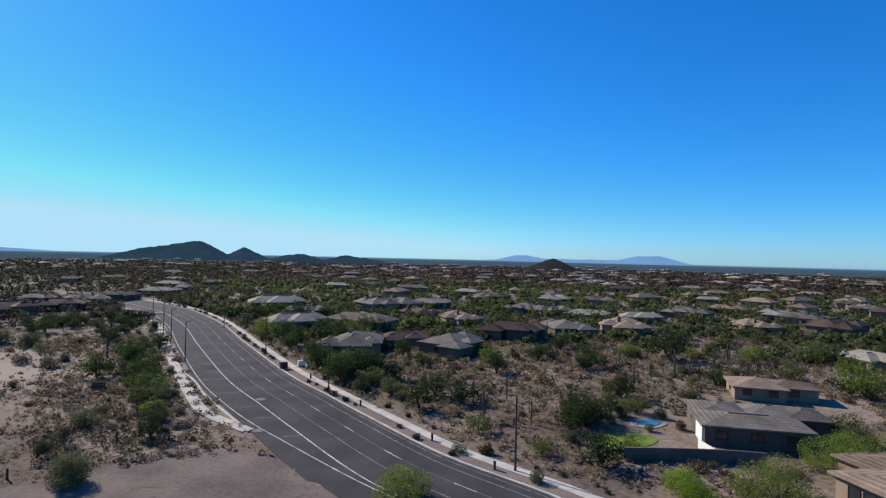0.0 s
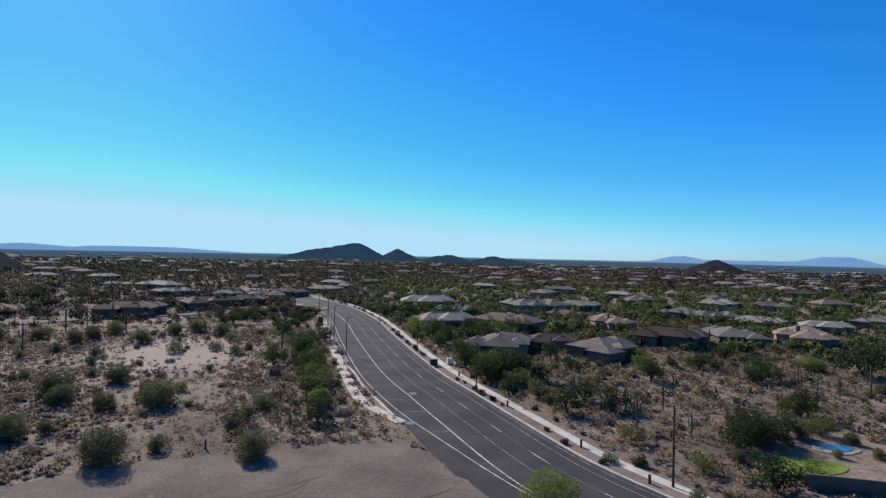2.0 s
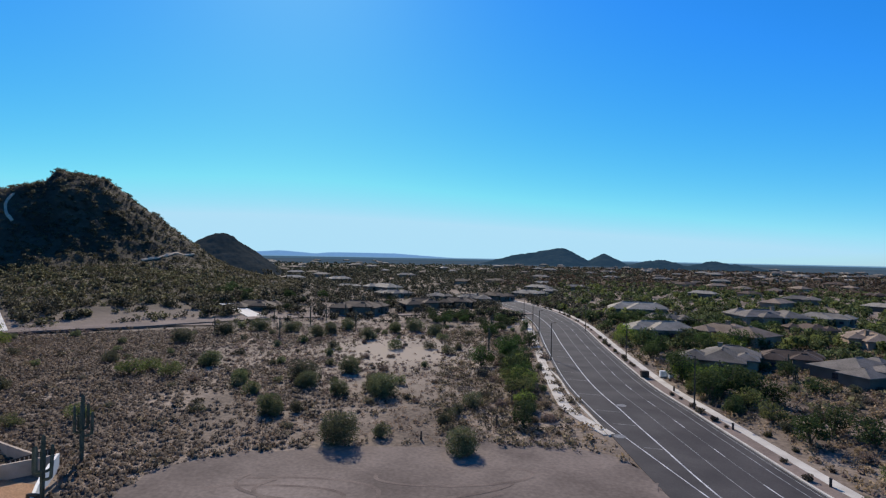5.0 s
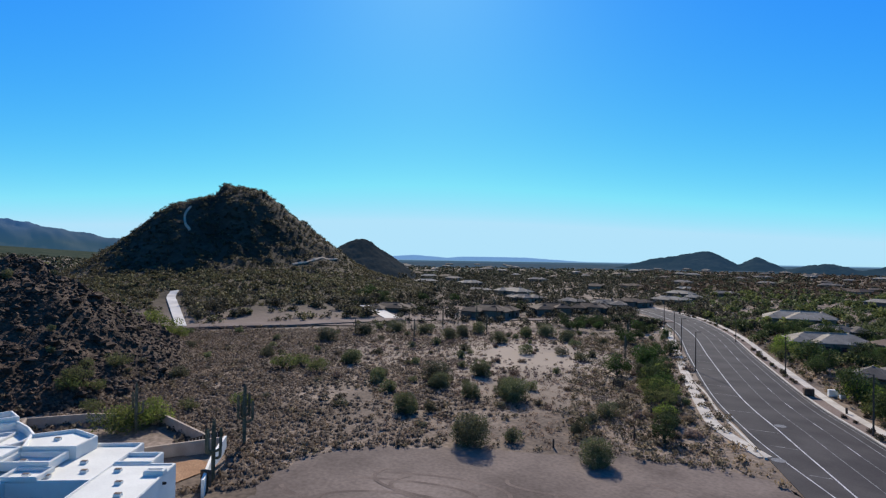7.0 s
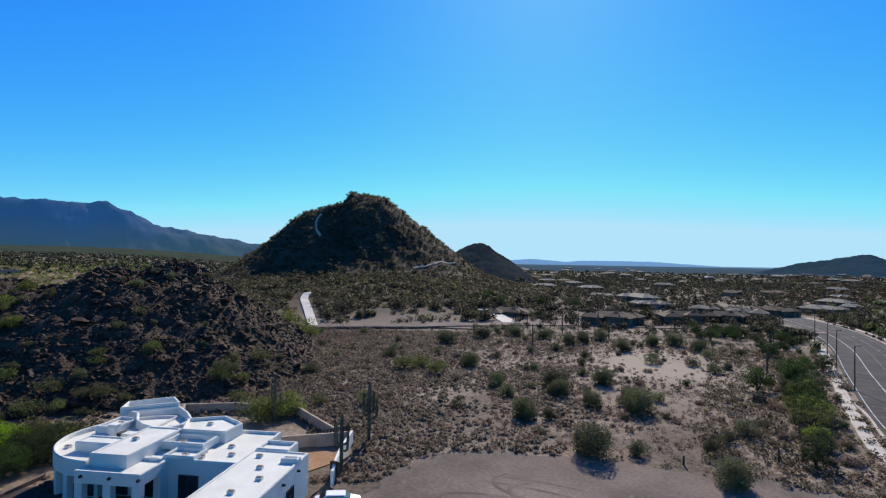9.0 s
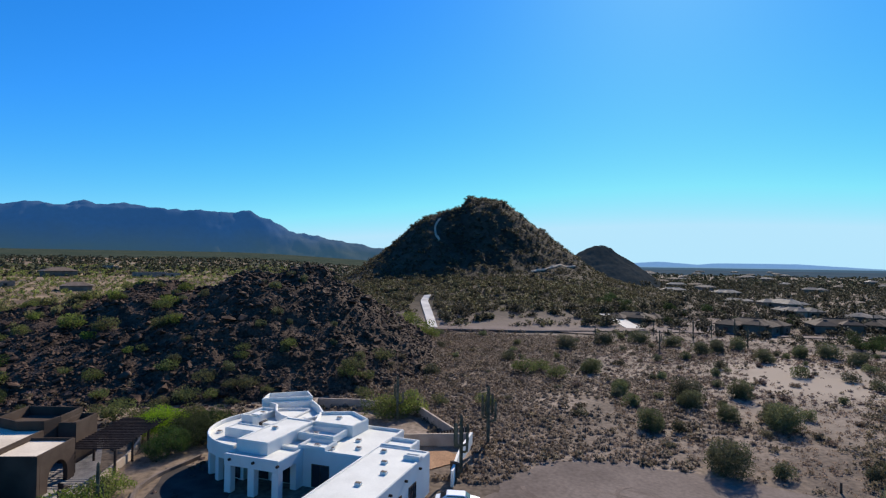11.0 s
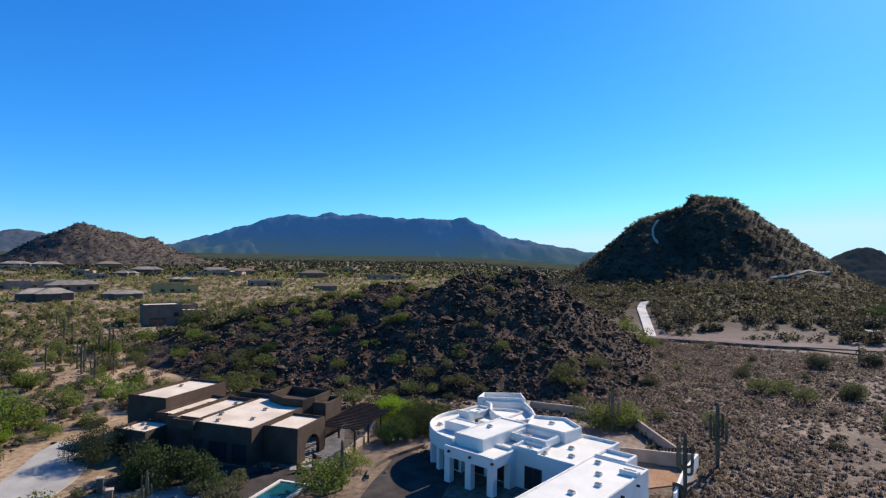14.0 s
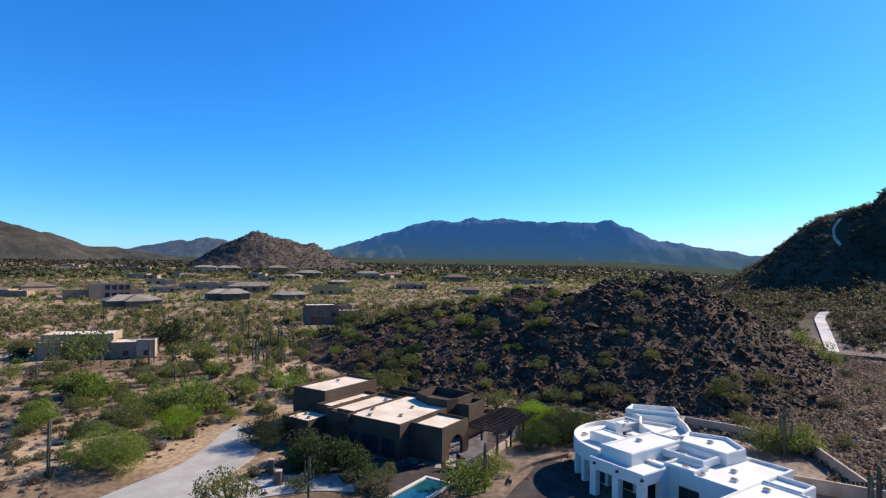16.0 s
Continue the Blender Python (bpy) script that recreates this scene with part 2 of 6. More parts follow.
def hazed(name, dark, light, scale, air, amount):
    """Far land, with the haze of much air before it put in as a glow."""
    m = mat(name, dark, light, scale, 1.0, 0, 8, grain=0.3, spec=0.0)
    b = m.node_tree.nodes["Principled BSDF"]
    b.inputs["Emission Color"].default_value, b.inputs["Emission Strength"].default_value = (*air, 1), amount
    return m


# far hills and plains with haze painted in, paler the farther off
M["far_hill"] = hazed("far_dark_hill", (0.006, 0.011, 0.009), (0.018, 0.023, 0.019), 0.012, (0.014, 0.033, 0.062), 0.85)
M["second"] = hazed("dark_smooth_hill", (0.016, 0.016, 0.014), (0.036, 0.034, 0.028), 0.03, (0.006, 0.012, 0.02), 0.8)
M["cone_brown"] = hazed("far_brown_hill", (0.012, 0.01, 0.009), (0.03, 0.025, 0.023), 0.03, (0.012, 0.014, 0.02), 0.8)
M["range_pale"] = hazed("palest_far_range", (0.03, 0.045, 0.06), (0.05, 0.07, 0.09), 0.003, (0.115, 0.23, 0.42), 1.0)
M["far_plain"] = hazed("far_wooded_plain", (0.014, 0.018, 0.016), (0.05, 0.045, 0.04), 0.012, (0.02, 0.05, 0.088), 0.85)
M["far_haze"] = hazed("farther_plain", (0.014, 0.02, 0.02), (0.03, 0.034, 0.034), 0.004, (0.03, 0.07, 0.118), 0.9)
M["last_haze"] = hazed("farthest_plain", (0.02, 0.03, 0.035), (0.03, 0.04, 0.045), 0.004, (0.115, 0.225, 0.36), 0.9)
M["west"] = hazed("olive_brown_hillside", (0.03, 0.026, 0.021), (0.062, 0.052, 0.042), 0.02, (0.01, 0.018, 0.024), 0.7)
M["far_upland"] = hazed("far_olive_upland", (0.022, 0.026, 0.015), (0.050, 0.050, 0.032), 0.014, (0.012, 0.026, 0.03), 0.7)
M["knob"] = mat("boulder_strewn_knob", (0.038, 0.032, 0.027), (0.105, 0.088, 0.073), 0.22, 0.95, 0.8, 6, grain=0.5)
M["lot"] = mat("pinkish_lot_dirt", (0.094, 0.073, 0.062), (0.188, 0.149, 0.125), 0.09, 0.95, 0.03, 22, grain=0.22, detail=7)
M["cover"] = mat("cast_iron_cover", (0.12, 0.115, 0.115), (0.18, 0.175, 0.17), 3, 0.6)
M["leaf_suburb"] = leafy("suburb_tree_leaves", (0.040, 0.052, 0.024), (0.092, 0.105, 0.046), 0.33)
M["leaf_far_brown"] = leafy("far_brown_scrub", (0.045, 0.033, 0.025), (0.120, 0.090, 0.068), 0.2)
M["leaf_olive"] = leafy("dull_olive_leaves", (0.061, 0.072, 0.026), (0.135, 0.146, 0.056), 0.48)
M["leaf_valley"] = leafy("grey_valley_leaves", (0.036, 0.038, 0.026), (0.08, 0.078, 0.054), 0.3)
M["leaf_upland"] = leafy("upland_tree_leaves", (0.092, 0.108, 0.036), (0.205, 0.22, 0.076), 0.5)
M["paint_worn"] = mat("worn_road_paint", (0.1, 0.098, 0.098), (0.3, 0.3, 0.29), 0.9, 0.75, grain=0.3)
# dark gravel; the brown house's bed also has shade painted in with it
M["gravel_and_shade"] = mat("gravel_and_shade", (0.035, 0.03, 0.027), (0.065, 0.055, 0.048), 0.5, 0.95, 0.02, 25)
# the upland soil is paler than the field's
_n, _l = M["sand"].node_tree.nodes, M["sand"].node_tree.links
_geo, _hsv = next(k for k in _n if k.bl_idname == "ShaderNodeNewGeometry"), next(k for k in _n if k.bl_idname == "ShaderNodeHueSaturation")
_xyz, _pale, _mul = _n.new("ShaderNodeSeparateXYZ"), _n.new("ShaderNodeMapRange"), _n.new("ShaderNodeMath")
_pale.inputs["From Min"].default_value, _pale.inputs["From Max"].default_value = -25, -75
_pale.inputs["To Min"].default_value, _pale.inputs["To Max"].default_value = 1.0, 1.45
_mul.operation = "MULTIPLY"
_was = _hsv.inputs["Value"].links[0].from_socket
_l.new(_geo.outputs["Position"], _xyz.inputs[0])
_l.new(_xyz.outputs["Y"], _pale.inputs["Value"])
_l.new(_was, _mul.inputs[0])
_l.new(_pale.outputs["Result"], _mul.inputs[1])
# and the soil under the far woods is darker
_far, _mul2 = _n.new("ShaderNodeMapRange"), _n.new("ShaderNodeMath")
_far.inputs["From Min"].default_value, _far.inputs["From Max"].default_value = -170, -320
_far.inputs["To Min"].default_value, _far.inputs["To Max"].default_value = 1.0, 0.8
_mul2.operation = "MULTIPLY"
_l.new(_xyz.outputs["X"], _far.inputs["Value"])
_l.new(_mul.outputs[0], _mul2.inputs[0])
_l.new(_far.outputs["Result"], _mul2.inputs[1])
_l.new(_mul2.outputs[0], _hsv.inputs["Value"])
# and more yellow
_tan, _base = _n.new("ShaderNodeMix"), _n["Principled BSDF"].inputs["Base Color"]
_tan.data_type, _tan.blend_type = "RGBA", "MULTIPLY"
_tan.inputs["B"].default_value = (1.05, 0.97, 0.78, 1)
_amount = _n.new("ShaderNodeMapRange")
_amount.inputs["From Min"].default_value, _amount.inputs["From Max"].default_value = 10, -45
_l.new(_xyz.outputs["Y"], _amount.inputs["Value"])
_l.new(_amount.outputs["Result"], _tan.inputs["Factor"])
_l.new(_hsv.outputs["Color"], _tan.inputs["A"])
_l.new(_tan.outputs["Result"], _base)

# a bare pale stretch in the field
_place, _rag, _gap, _bare, _pale2 = _n.new("ShaderNodeVectorMath"), _n.new("ShaderNodeTexNoise"), _n.new("ShaderNodeMath"), _n.new("ShaderNodeMapRange"), _n.new("ShaderNodeMix")
_place.operation = "DISTANCE"
_place.inputs[1].default_value = (-94, 112, 0)
_rag.inputs["Scale"].default_value, _rag.inputs["Detail"].default_value = 0.06, 6
_gap.operation = "MULTIPLY_ADD"
_gap.inputs[1].default_value = -90
_bare.inputs["From Min"].default_value, _bare.inputs["From Max"].default_value = 12, -40
_pale2.data_type = "RGBA"
_pale2.inputs["B"].default_value = (0.29, 0.235, 0.18, 1)
_l.new(_geo.outputs["Position"], _place.inputs[0])
_l.new(_geo.outputs["Position"], _rag.inputs["Vector"])
_l.new(_rag.outputs["Fac"], _gap.inputs[0])
_l.new(_place.outputs["Value"], _gap.inputs[2])
_l.new(_gap.outputs[0], _bare.inputs["Value"])
_l.new(_bare.outputs["Result"], _pale2.inputs["Factor"])
_l.new(_tan.outputs["Result"], _pale2.inputs["A"])
_l.new(_pale2.outputs["Result"], _base)
# sandy soil at the foot of the steep hill
_n, _l = M["hill"].node_tree.nodes, M["hill"].node_tree.links
_geo, _hsv = next(k for k in _n if k.bl_idname == "ShaderNodeNewGeometry"), next(k for k in _n if k.bl_idname == "ShaderNodeHueSaturation")
_xyz, _foot, _mix = _n.new("ShaderNodeSeparateXYZ"), _n.new("ShaderNodeMapRange"), _n.new("ShaderNodeMix")
_foot.inputs["From Min"].default_value, _foot.inputs["From Max"].default_value = 5, 1.2
_mix.data_type = "RGBA"
_mix.inputs["B"].default_value = (0.17, 0.13, 0.105, 1)
_l.new(_geo.outputs["Position"], _xyz.inputs[0])
_l.new(_xyz.outputs["Z"], _foot.inputs["Value"])
_l.new(_foot.outputs["Result"], _mix.inputs["Factor"])
_l.new(_hsv.outputs["Color"], _mix.inputs["A"])
_l.new(_mix.outputs["Result"], _n["Principled BSDF"].inputs["Base Color"])

M["sand_tan"] = mat("bare_tan_ground", (0.22, 0.17, 0.115), (0.33, 0.26, 0.18), 0.15, 0.95, 0.03, 20)

# courses of roof tiles
for _name in ("tile_grey", "tile_tan", "tile_brown", "tile_pale"):
    _n, _l = M[_name].node_tree.nodes, M[_name].node_tree.links
    _geo, _hsv = next(k for k in _n if k.bl_idname == "ShaderNodeNewGeometry"), next(k for k in _n if k.bl_idname == "ShaderNodeHueSaturation")
    _wave, _row, _mul = _n.new("ShaderNodeTexWave"), _n.new("ShaderNodeMapRange"), _n.new("ShaderNodeMath")
    _wave.bands_direction = "Z"
    _wave.inputs["Scale"].default_value = 2.6
    _row.inputs["To Min"].default_value, _row.inputs["To Max"].default_value = 0.72, 1.18
    _mul.operation = "MULTIPLY"
    _was = _hsv.inputs["Value"].links[0].from_socket
    _l.new(_geo.outputs["Position"], _wave.inputs["Vector"])
    _l.new(_wave.outputs["Fac"], _row.inputs["Value"])
    _l.new(_was, _mul.inputs[0])
    _l.new(_row.outputs["Result"], _mul.inputs[1])
    _l.new(_mul.outputs[0], _hsv.inputs["Value"])

# ---- land ----
def fbm(x, y, scale, octaves=4):
    return noise.fractal(Vector((x * scale, y * scale, 3.7)), 1.0, 2.1, octaves)


# the kerb on the houses' side of the road, from its near end to where it goes out of sight
KERB = [(33, 38), (22, 47.5), (11.5, 59.3), (0.1, 70.5), (-11.8, 86.6), (-20.3, 98.6), (-32.9, 116.6), (-54.5, 153.3), (-81.1, 199.4), (-112, 241), (-150, 275), (-200, 305)]
WIDE = 17.0


def off_line(x, y, pts):
    """Distance to a line of points, above zero to its left."""
    best = (1e9, 0.0)
    for (ax, ay), (bx, by) in zip(pts, pts[1:]):
        dx, dy = bx - ax, by - ay
        k = min(1, max(0, ((x - ax) * dx + (y - ay) * dy) / (dx * dx + dy * dy)))
        px, py = x - ax - k * dx, y - ay - k * dy
        best = min(best, (math.hypot(px, py), math.copysign(1, dx * py - dy * px)))
    return best[0] * best[1]


def ease(v, lo, hi):
    v = min(1, max(0, (v - lo) / (hi - lo)))
    return v * v * (3 - 2 * v)


def base(x, y):
    """The plain: nearly flat, with a long rise towards the far range."""
    d = math.hypot(x, y)
    yaw = math.degrees(math.atan2(-x, y)) % 360
    z = ease(yaw, 72, 95) * ease(-yaw, -250, -200) * (0.03 * min(600, max(0, d - 350)) + 0.016 * max(0, d - 950))
    if 45 < d < 700:
        flat = ease(abs(off_line(x, y, KERB) - WIDE / 2), 11, 24) if d < 420 else 1.0
        z += 0.3 * fbm(x, y, 0.03, 3) * flat * ease(d, 62, 120)
    return z


# hills by name: (yaw, distance, height, half width to the left, to the right, half depth) of each cone
HILLS = {
    "rock_hill": [(86.5, 158, 24.0, 42, 36, 48), (99, 165, 19.0, 55, 40, 54), (91.5, 150, 22.6, 36, 36, 42), (109, 175, 12.5, 40, 50, 44)],
    "big_hill": [(68.4, 420, 72.5, 62, 92, 104), (70.2, 420, 76.5, 44, 54, 100), (73.6, 412, 60.5, 74, 50, 92), (72.0, 416, 67, 48, 50, 100), (68, 385, 22, 150, 140, 165), (63, 440, 19, 60, 70, 100)],
    "second_hill": [(57.4, 700, 48.5, 80, 68, 110)],
    "knob_hill": [(127.2, 950, 76, 120, 170, 140), (124.8, 960, 66, 110, 170, 140), (121.8, 980, 58, 150, 90, 130)],
    "west_hill": [(150, 1500, 130, 300, 330, 300), (144, 1600, 92, 120, 200, 200), (140, 1650, 62, 150, 330, 200)],
    "saddle_hill": [(131.4, 2800, 139, 330, 290, 300), (133.4, 2850, 126, 470, 150, 300), (130.4, 2820, 136, 150, 260, 300)],
    "twin_hill": [(23.8, 1800, 56, 245, 95, 170), (27.8, 1830, 34, 110, 150, 150), (19.9, 1800, 39, 66, 76, 120)],
    "low_hill": [(14.6, 1500, 23, 80, 85, 90), (15.6, 1520, 20, 75, 70, 80), (10.1, 1480, 22, 80, 95, 90), (8.4, 1500, 16, 70, 75, 80)],
    "cone_hill": [(-10.7, 1200, 25.5, 62, 54, 80)],
}


def cone_height(cones, x, y, rough):
    z, soft = -3.0, 0.13 * max(c[2] for c in cones)
    for yaw, d, h, left, right, deep in cones:
        w = heading(yaw)
        across, along = x * w.y - y * w.x, x * w.x + y * w.y - d
        r = math.hypot(across / (left if across < 0 else right), along / deep)
        if r < 1.2:
            # a rounded seam where two cones meet
            one = h * (1.08 - math.sqrt(r * r + 0.012))
            seam = max(0, soft - abs(one - z)) / soft
            z = max(z, one) + seam * seam * soft / 4
    if z > -2:
        size = max(c[2] for c in cones)
        lift = min(1, max(0, (z + 1) / size * 3))
        z += lift * size * rough * (fbm(x, y, 2.2 / size, 5) + 0.4 * fbm(x, y, 9 / size, 3))
    return z


def land(x, y):
    """Height of the ground with the near hills on it."""
    z = base(x, y)
    for name in ("rock_hill", "big_hill", "second_hill"):
        z = max(z, cone_height(HILLS[name], x, y, ROUGH[name]))
    return z


ROUGH = dict(rock_hill=0.07, big_hill=0.05, second_hill=0.05, knob_hill=0.06, west_hill=0.04, saddle_hill=0.04, twin_hill=0.06, low_hill=0.1, cone_hill=0.07)


def polar_sheet(name, radii, yaws, height, material, closed=False):
    verts, faces, k = [], [], len(yaws)
    for r in radii:
        for a in yaws:
            w = heading(a)
            verts.append((w.x * r, w.y * r, height(w.x * r, w.y * r)))
    for i in range(len(radii) - 1):
        for j in range(k if closed else k - 1):
            a, b = i * k + j, i * k + (j + 1) % k
            faces.append((a, a + k, b + k, b))
    if closed:
        faces.append(tuple(range(k)))
    return raw(name, verts, faces, material, smooth=True)


radii = [5, 20, 40] + [48 * 1.028 ** i for i in range(168)]
radii = [r for r in radii if r < 4850] + [4900]
yaws = [-60 + i * 0.75 for i in range(294)] + [162 + i * 6 for i in range(23)]
ground = polar_sheet("ground", radii, yaws, base, M["sand"], True)
tagged(ground, "pinkish tan desert sand with gravel patches", "ground", kind="structure")
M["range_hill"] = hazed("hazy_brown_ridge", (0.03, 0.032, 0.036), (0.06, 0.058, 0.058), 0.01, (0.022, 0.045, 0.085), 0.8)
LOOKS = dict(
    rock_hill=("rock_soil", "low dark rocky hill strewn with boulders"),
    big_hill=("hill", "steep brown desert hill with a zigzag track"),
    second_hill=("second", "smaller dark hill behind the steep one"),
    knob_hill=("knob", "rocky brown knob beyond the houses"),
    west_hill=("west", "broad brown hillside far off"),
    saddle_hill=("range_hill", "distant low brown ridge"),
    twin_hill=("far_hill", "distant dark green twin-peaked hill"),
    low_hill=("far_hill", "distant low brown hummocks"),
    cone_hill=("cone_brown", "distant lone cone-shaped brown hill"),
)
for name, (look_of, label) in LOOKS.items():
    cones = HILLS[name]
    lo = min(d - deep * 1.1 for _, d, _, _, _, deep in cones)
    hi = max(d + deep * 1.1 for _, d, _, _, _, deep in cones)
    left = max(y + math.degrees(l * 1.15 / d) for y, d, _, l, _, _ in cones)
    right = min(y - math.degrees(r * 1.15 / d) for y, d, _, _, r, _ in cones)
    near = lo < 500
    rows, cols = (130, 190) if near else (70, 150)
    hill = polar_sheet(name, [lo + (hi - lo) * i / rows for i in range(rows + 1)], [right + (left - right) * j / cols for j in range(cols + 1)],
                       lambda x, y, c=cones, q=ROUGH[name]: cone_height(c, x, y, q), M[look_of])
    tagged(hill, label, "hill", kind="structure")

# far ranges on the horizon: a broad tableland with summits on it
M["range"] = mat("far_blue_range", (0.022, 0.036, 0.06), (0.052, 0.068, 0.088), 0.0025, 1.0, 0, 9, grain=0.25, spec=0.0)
# a blue emission put in for the haze over the range
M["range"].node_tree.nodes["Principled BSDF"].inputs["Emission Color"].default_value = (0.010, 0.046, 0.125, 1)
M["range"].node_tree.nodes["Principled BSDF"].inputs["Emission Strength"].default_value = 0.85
# olive brush below, rock above, with haze painted in as tint and glow
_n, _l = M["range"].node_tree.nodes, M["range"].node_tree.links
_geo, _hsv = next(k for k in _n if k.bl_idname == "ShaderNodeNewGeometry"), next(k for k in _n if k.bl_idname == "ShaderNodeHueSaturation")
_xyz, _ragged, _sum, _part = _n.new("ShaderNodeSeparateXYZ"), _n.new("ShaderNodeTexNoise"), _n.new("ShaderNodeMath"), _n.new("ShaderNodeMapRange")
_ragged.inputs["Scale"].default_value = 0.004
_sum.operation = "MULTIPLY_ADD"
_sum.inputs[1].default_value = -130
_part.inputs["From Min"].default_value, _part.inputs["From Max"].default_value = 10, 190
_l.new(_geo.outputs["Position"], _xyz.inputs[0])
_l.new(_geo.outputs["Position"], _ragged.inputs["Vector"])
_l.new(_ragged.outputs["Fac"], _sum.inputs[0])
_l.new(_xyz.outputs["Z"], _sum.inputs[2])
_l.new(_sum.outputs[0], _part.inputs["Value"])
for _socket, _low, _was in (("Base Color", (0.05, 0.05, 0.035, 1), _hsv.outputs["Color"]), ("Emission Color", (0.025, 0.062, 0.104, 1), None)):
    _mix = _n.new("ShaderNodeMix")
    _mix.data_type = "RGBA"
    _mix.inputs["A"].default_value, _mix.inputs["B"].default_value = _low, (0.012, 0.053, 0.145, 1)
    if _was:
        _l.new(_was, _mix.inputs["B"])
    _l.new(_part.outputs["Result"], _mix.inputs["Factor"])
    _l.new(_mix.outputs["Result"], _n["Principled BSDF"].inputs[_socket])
RANGES = {
    "backdrop_mountain": [(101, 4500, 375, 2000, 1520, 420, 1.6), (109.0, 4500, 412, 1150, 1500, 420, 1), (105.6, 4450, 420, 1500, 1500, 420, 1), (102.4, 4450, 422, 1800, 2000, 420, 1), (98.6, 4500, 400, 2200, 2200, 420, 1),
                          (92.4, 4500, 405, 2000, 1000, 420, 1), (85.4, 4500, 224, 900, 500, 260, 1), (82.9, 4550, 180, 500, 260, 220, 1)],
    "backdrop_ridge": [(-7.5, 4700, 50, 250, 330, 100, 1.2), (-19.8, 4700, 64, 370, 330, 100, 1.3), (-14, 4720, 26, 900, 700, 60, 2.5)],
    "backdrop_sierra": [(44, 4750, 33, 700, 800, 60, 1.5), (52, 4750, 42, 600, 600, 60, 1), (78.5, 4750, 100, 250, 300, 60, 1)],
}


def range_height(cones, x, y):
    z = -3.0
    for yaw, d, h, left, right, deep, steep in cones:
        w = heading(yaw)
        across, along = d * math.radians(1) * ((yaw - math.degrees(math.atan2(-x, y)) + 180) % 360 - 180), math.hypot(x, y) - d
        r = math.hypot(across / (left if across < 0 else right), along / deep)
        z = max(z, h * min(1, steep * (1 - r)))
    if z > -2:
        tall = cones[0][2]
        # gullies that run down from the crest
        gully = sum(abs(noise.noise(Vector((x * f, y * f, f * 900)))) * w for f, w in ((0.0035, 0.5), (0.008, 0.3), (0.02, 0.2)))
        z *= 1 - 0.5 * gully * (1.25 - min(1.0, z / tall))
        z += tall * 0.045 * fbm(x, y, 0.009, 6)
    return z


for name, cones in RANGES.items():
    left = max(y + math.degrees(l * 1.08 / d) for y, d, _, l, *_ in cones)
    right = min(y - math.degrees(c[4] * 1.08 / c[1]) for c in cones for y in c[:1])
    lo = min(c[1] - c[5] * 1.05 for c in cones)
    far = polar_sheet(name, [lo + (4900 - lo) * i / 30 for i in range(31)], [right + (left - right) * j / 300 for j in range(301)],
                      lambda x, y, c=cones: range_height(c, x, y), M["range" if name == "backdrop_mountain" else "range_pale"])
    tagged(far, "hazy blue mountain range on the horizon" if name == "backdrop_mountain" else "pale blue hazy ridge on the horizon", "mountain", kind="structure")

# rings of plain, each with more haze put into its emission than the last
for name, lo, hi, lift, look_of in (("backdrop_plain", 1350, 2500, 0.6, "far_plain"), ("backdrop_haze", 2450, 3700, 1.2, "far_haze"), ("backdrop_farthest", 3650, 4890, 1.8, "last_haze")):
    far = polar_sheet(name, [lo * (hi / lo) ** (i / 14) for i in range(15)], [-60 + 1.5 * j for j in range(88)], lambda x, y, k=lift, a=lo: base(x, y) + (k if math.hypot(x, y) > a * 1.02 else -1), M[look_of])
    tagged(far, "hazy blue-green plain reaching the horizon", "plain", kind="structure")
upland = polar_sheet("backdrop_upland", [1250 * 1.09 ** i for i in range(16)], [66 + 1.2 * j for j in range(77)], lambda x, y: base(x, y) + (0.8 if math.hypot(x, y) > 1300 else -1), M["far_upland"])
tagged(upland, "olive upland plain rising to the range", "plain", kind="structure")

# ---- road ----
def bend(points, step=3.0):
    """A smooth line through the points, in steps of about that many metres."""
    pts = [Vector(p) for p in points]
    pts = [2 * pts[0] - pts[1]] + pts + [2 * pts[-1] - pts[-2]]
    out = []
    for a, b, c, d in zip(pts, pts[1:], pts[2:], pts[3:]):
        k = max(2, int((c - b).length / step))
        for i in range(k):
            t = i / k
            out.append(0.5 * (2 * b + (c - a) * t + (2 * a - 5 * b + 4 * c - d) * t * t + (3 * b - a - 3 * c + d) * t ** 3))
    return out + [pts[-2]]


def along(line, off):
    """The line moved off metres to its left."""
    out = []
    for i, p in enumerate(line):
        d = (line[min(i + 1, len(line) - 1)] - line[max(i - 1, 0)]).normalized()
        out.append(p + off * Vector((-d.y, d.x)))
    return out


def ribbon(name, line, off0, off1, z, material, parent=None, thick=0.0, height=None):
    a, b = along(line, off0), along(line, off1)
    h = height or (lambda x, y: 0.0)
    bm = bmesh.new()
    tops = [[bm.verts.new((p.x, p.y, h(p.x, p.y) + z)) for p in side] for side in (a, b)]
    for i in range(len(a) - 1):
        bm.faces.new((tops[0][i], tops[0][i + 1], tops[1][i + 1], tops[1][i]))
    if thick:
        bmesh.ops.recalc_face_normals(bm, faces=bm.faces[:])
        if bm.faces[0].normal.z < 0:
            bmesh.ops.reverse_faces(bm, faces=bm.faces[:])
        made = bmesh.ops.extrude_face_region(bm, geom=bm.faces[:])["geom"]
        for v in [g for g in made if isinstance(g, bmesh.types.BMVert)]:
            v.co.z -= thick
    ob = part(name, bm, material, parent)
    if not thick and ob.data.polygons[0].normal.z < 0:
        ob.data.flip_normals()
    return ob


kerb_line = bend(KERB)
fine_line = bend(KERB, 1.0)
road = ribbon("road", kerb_line, 0.0, WIDE, 0.10, M["asphalt"], thick=0.4)
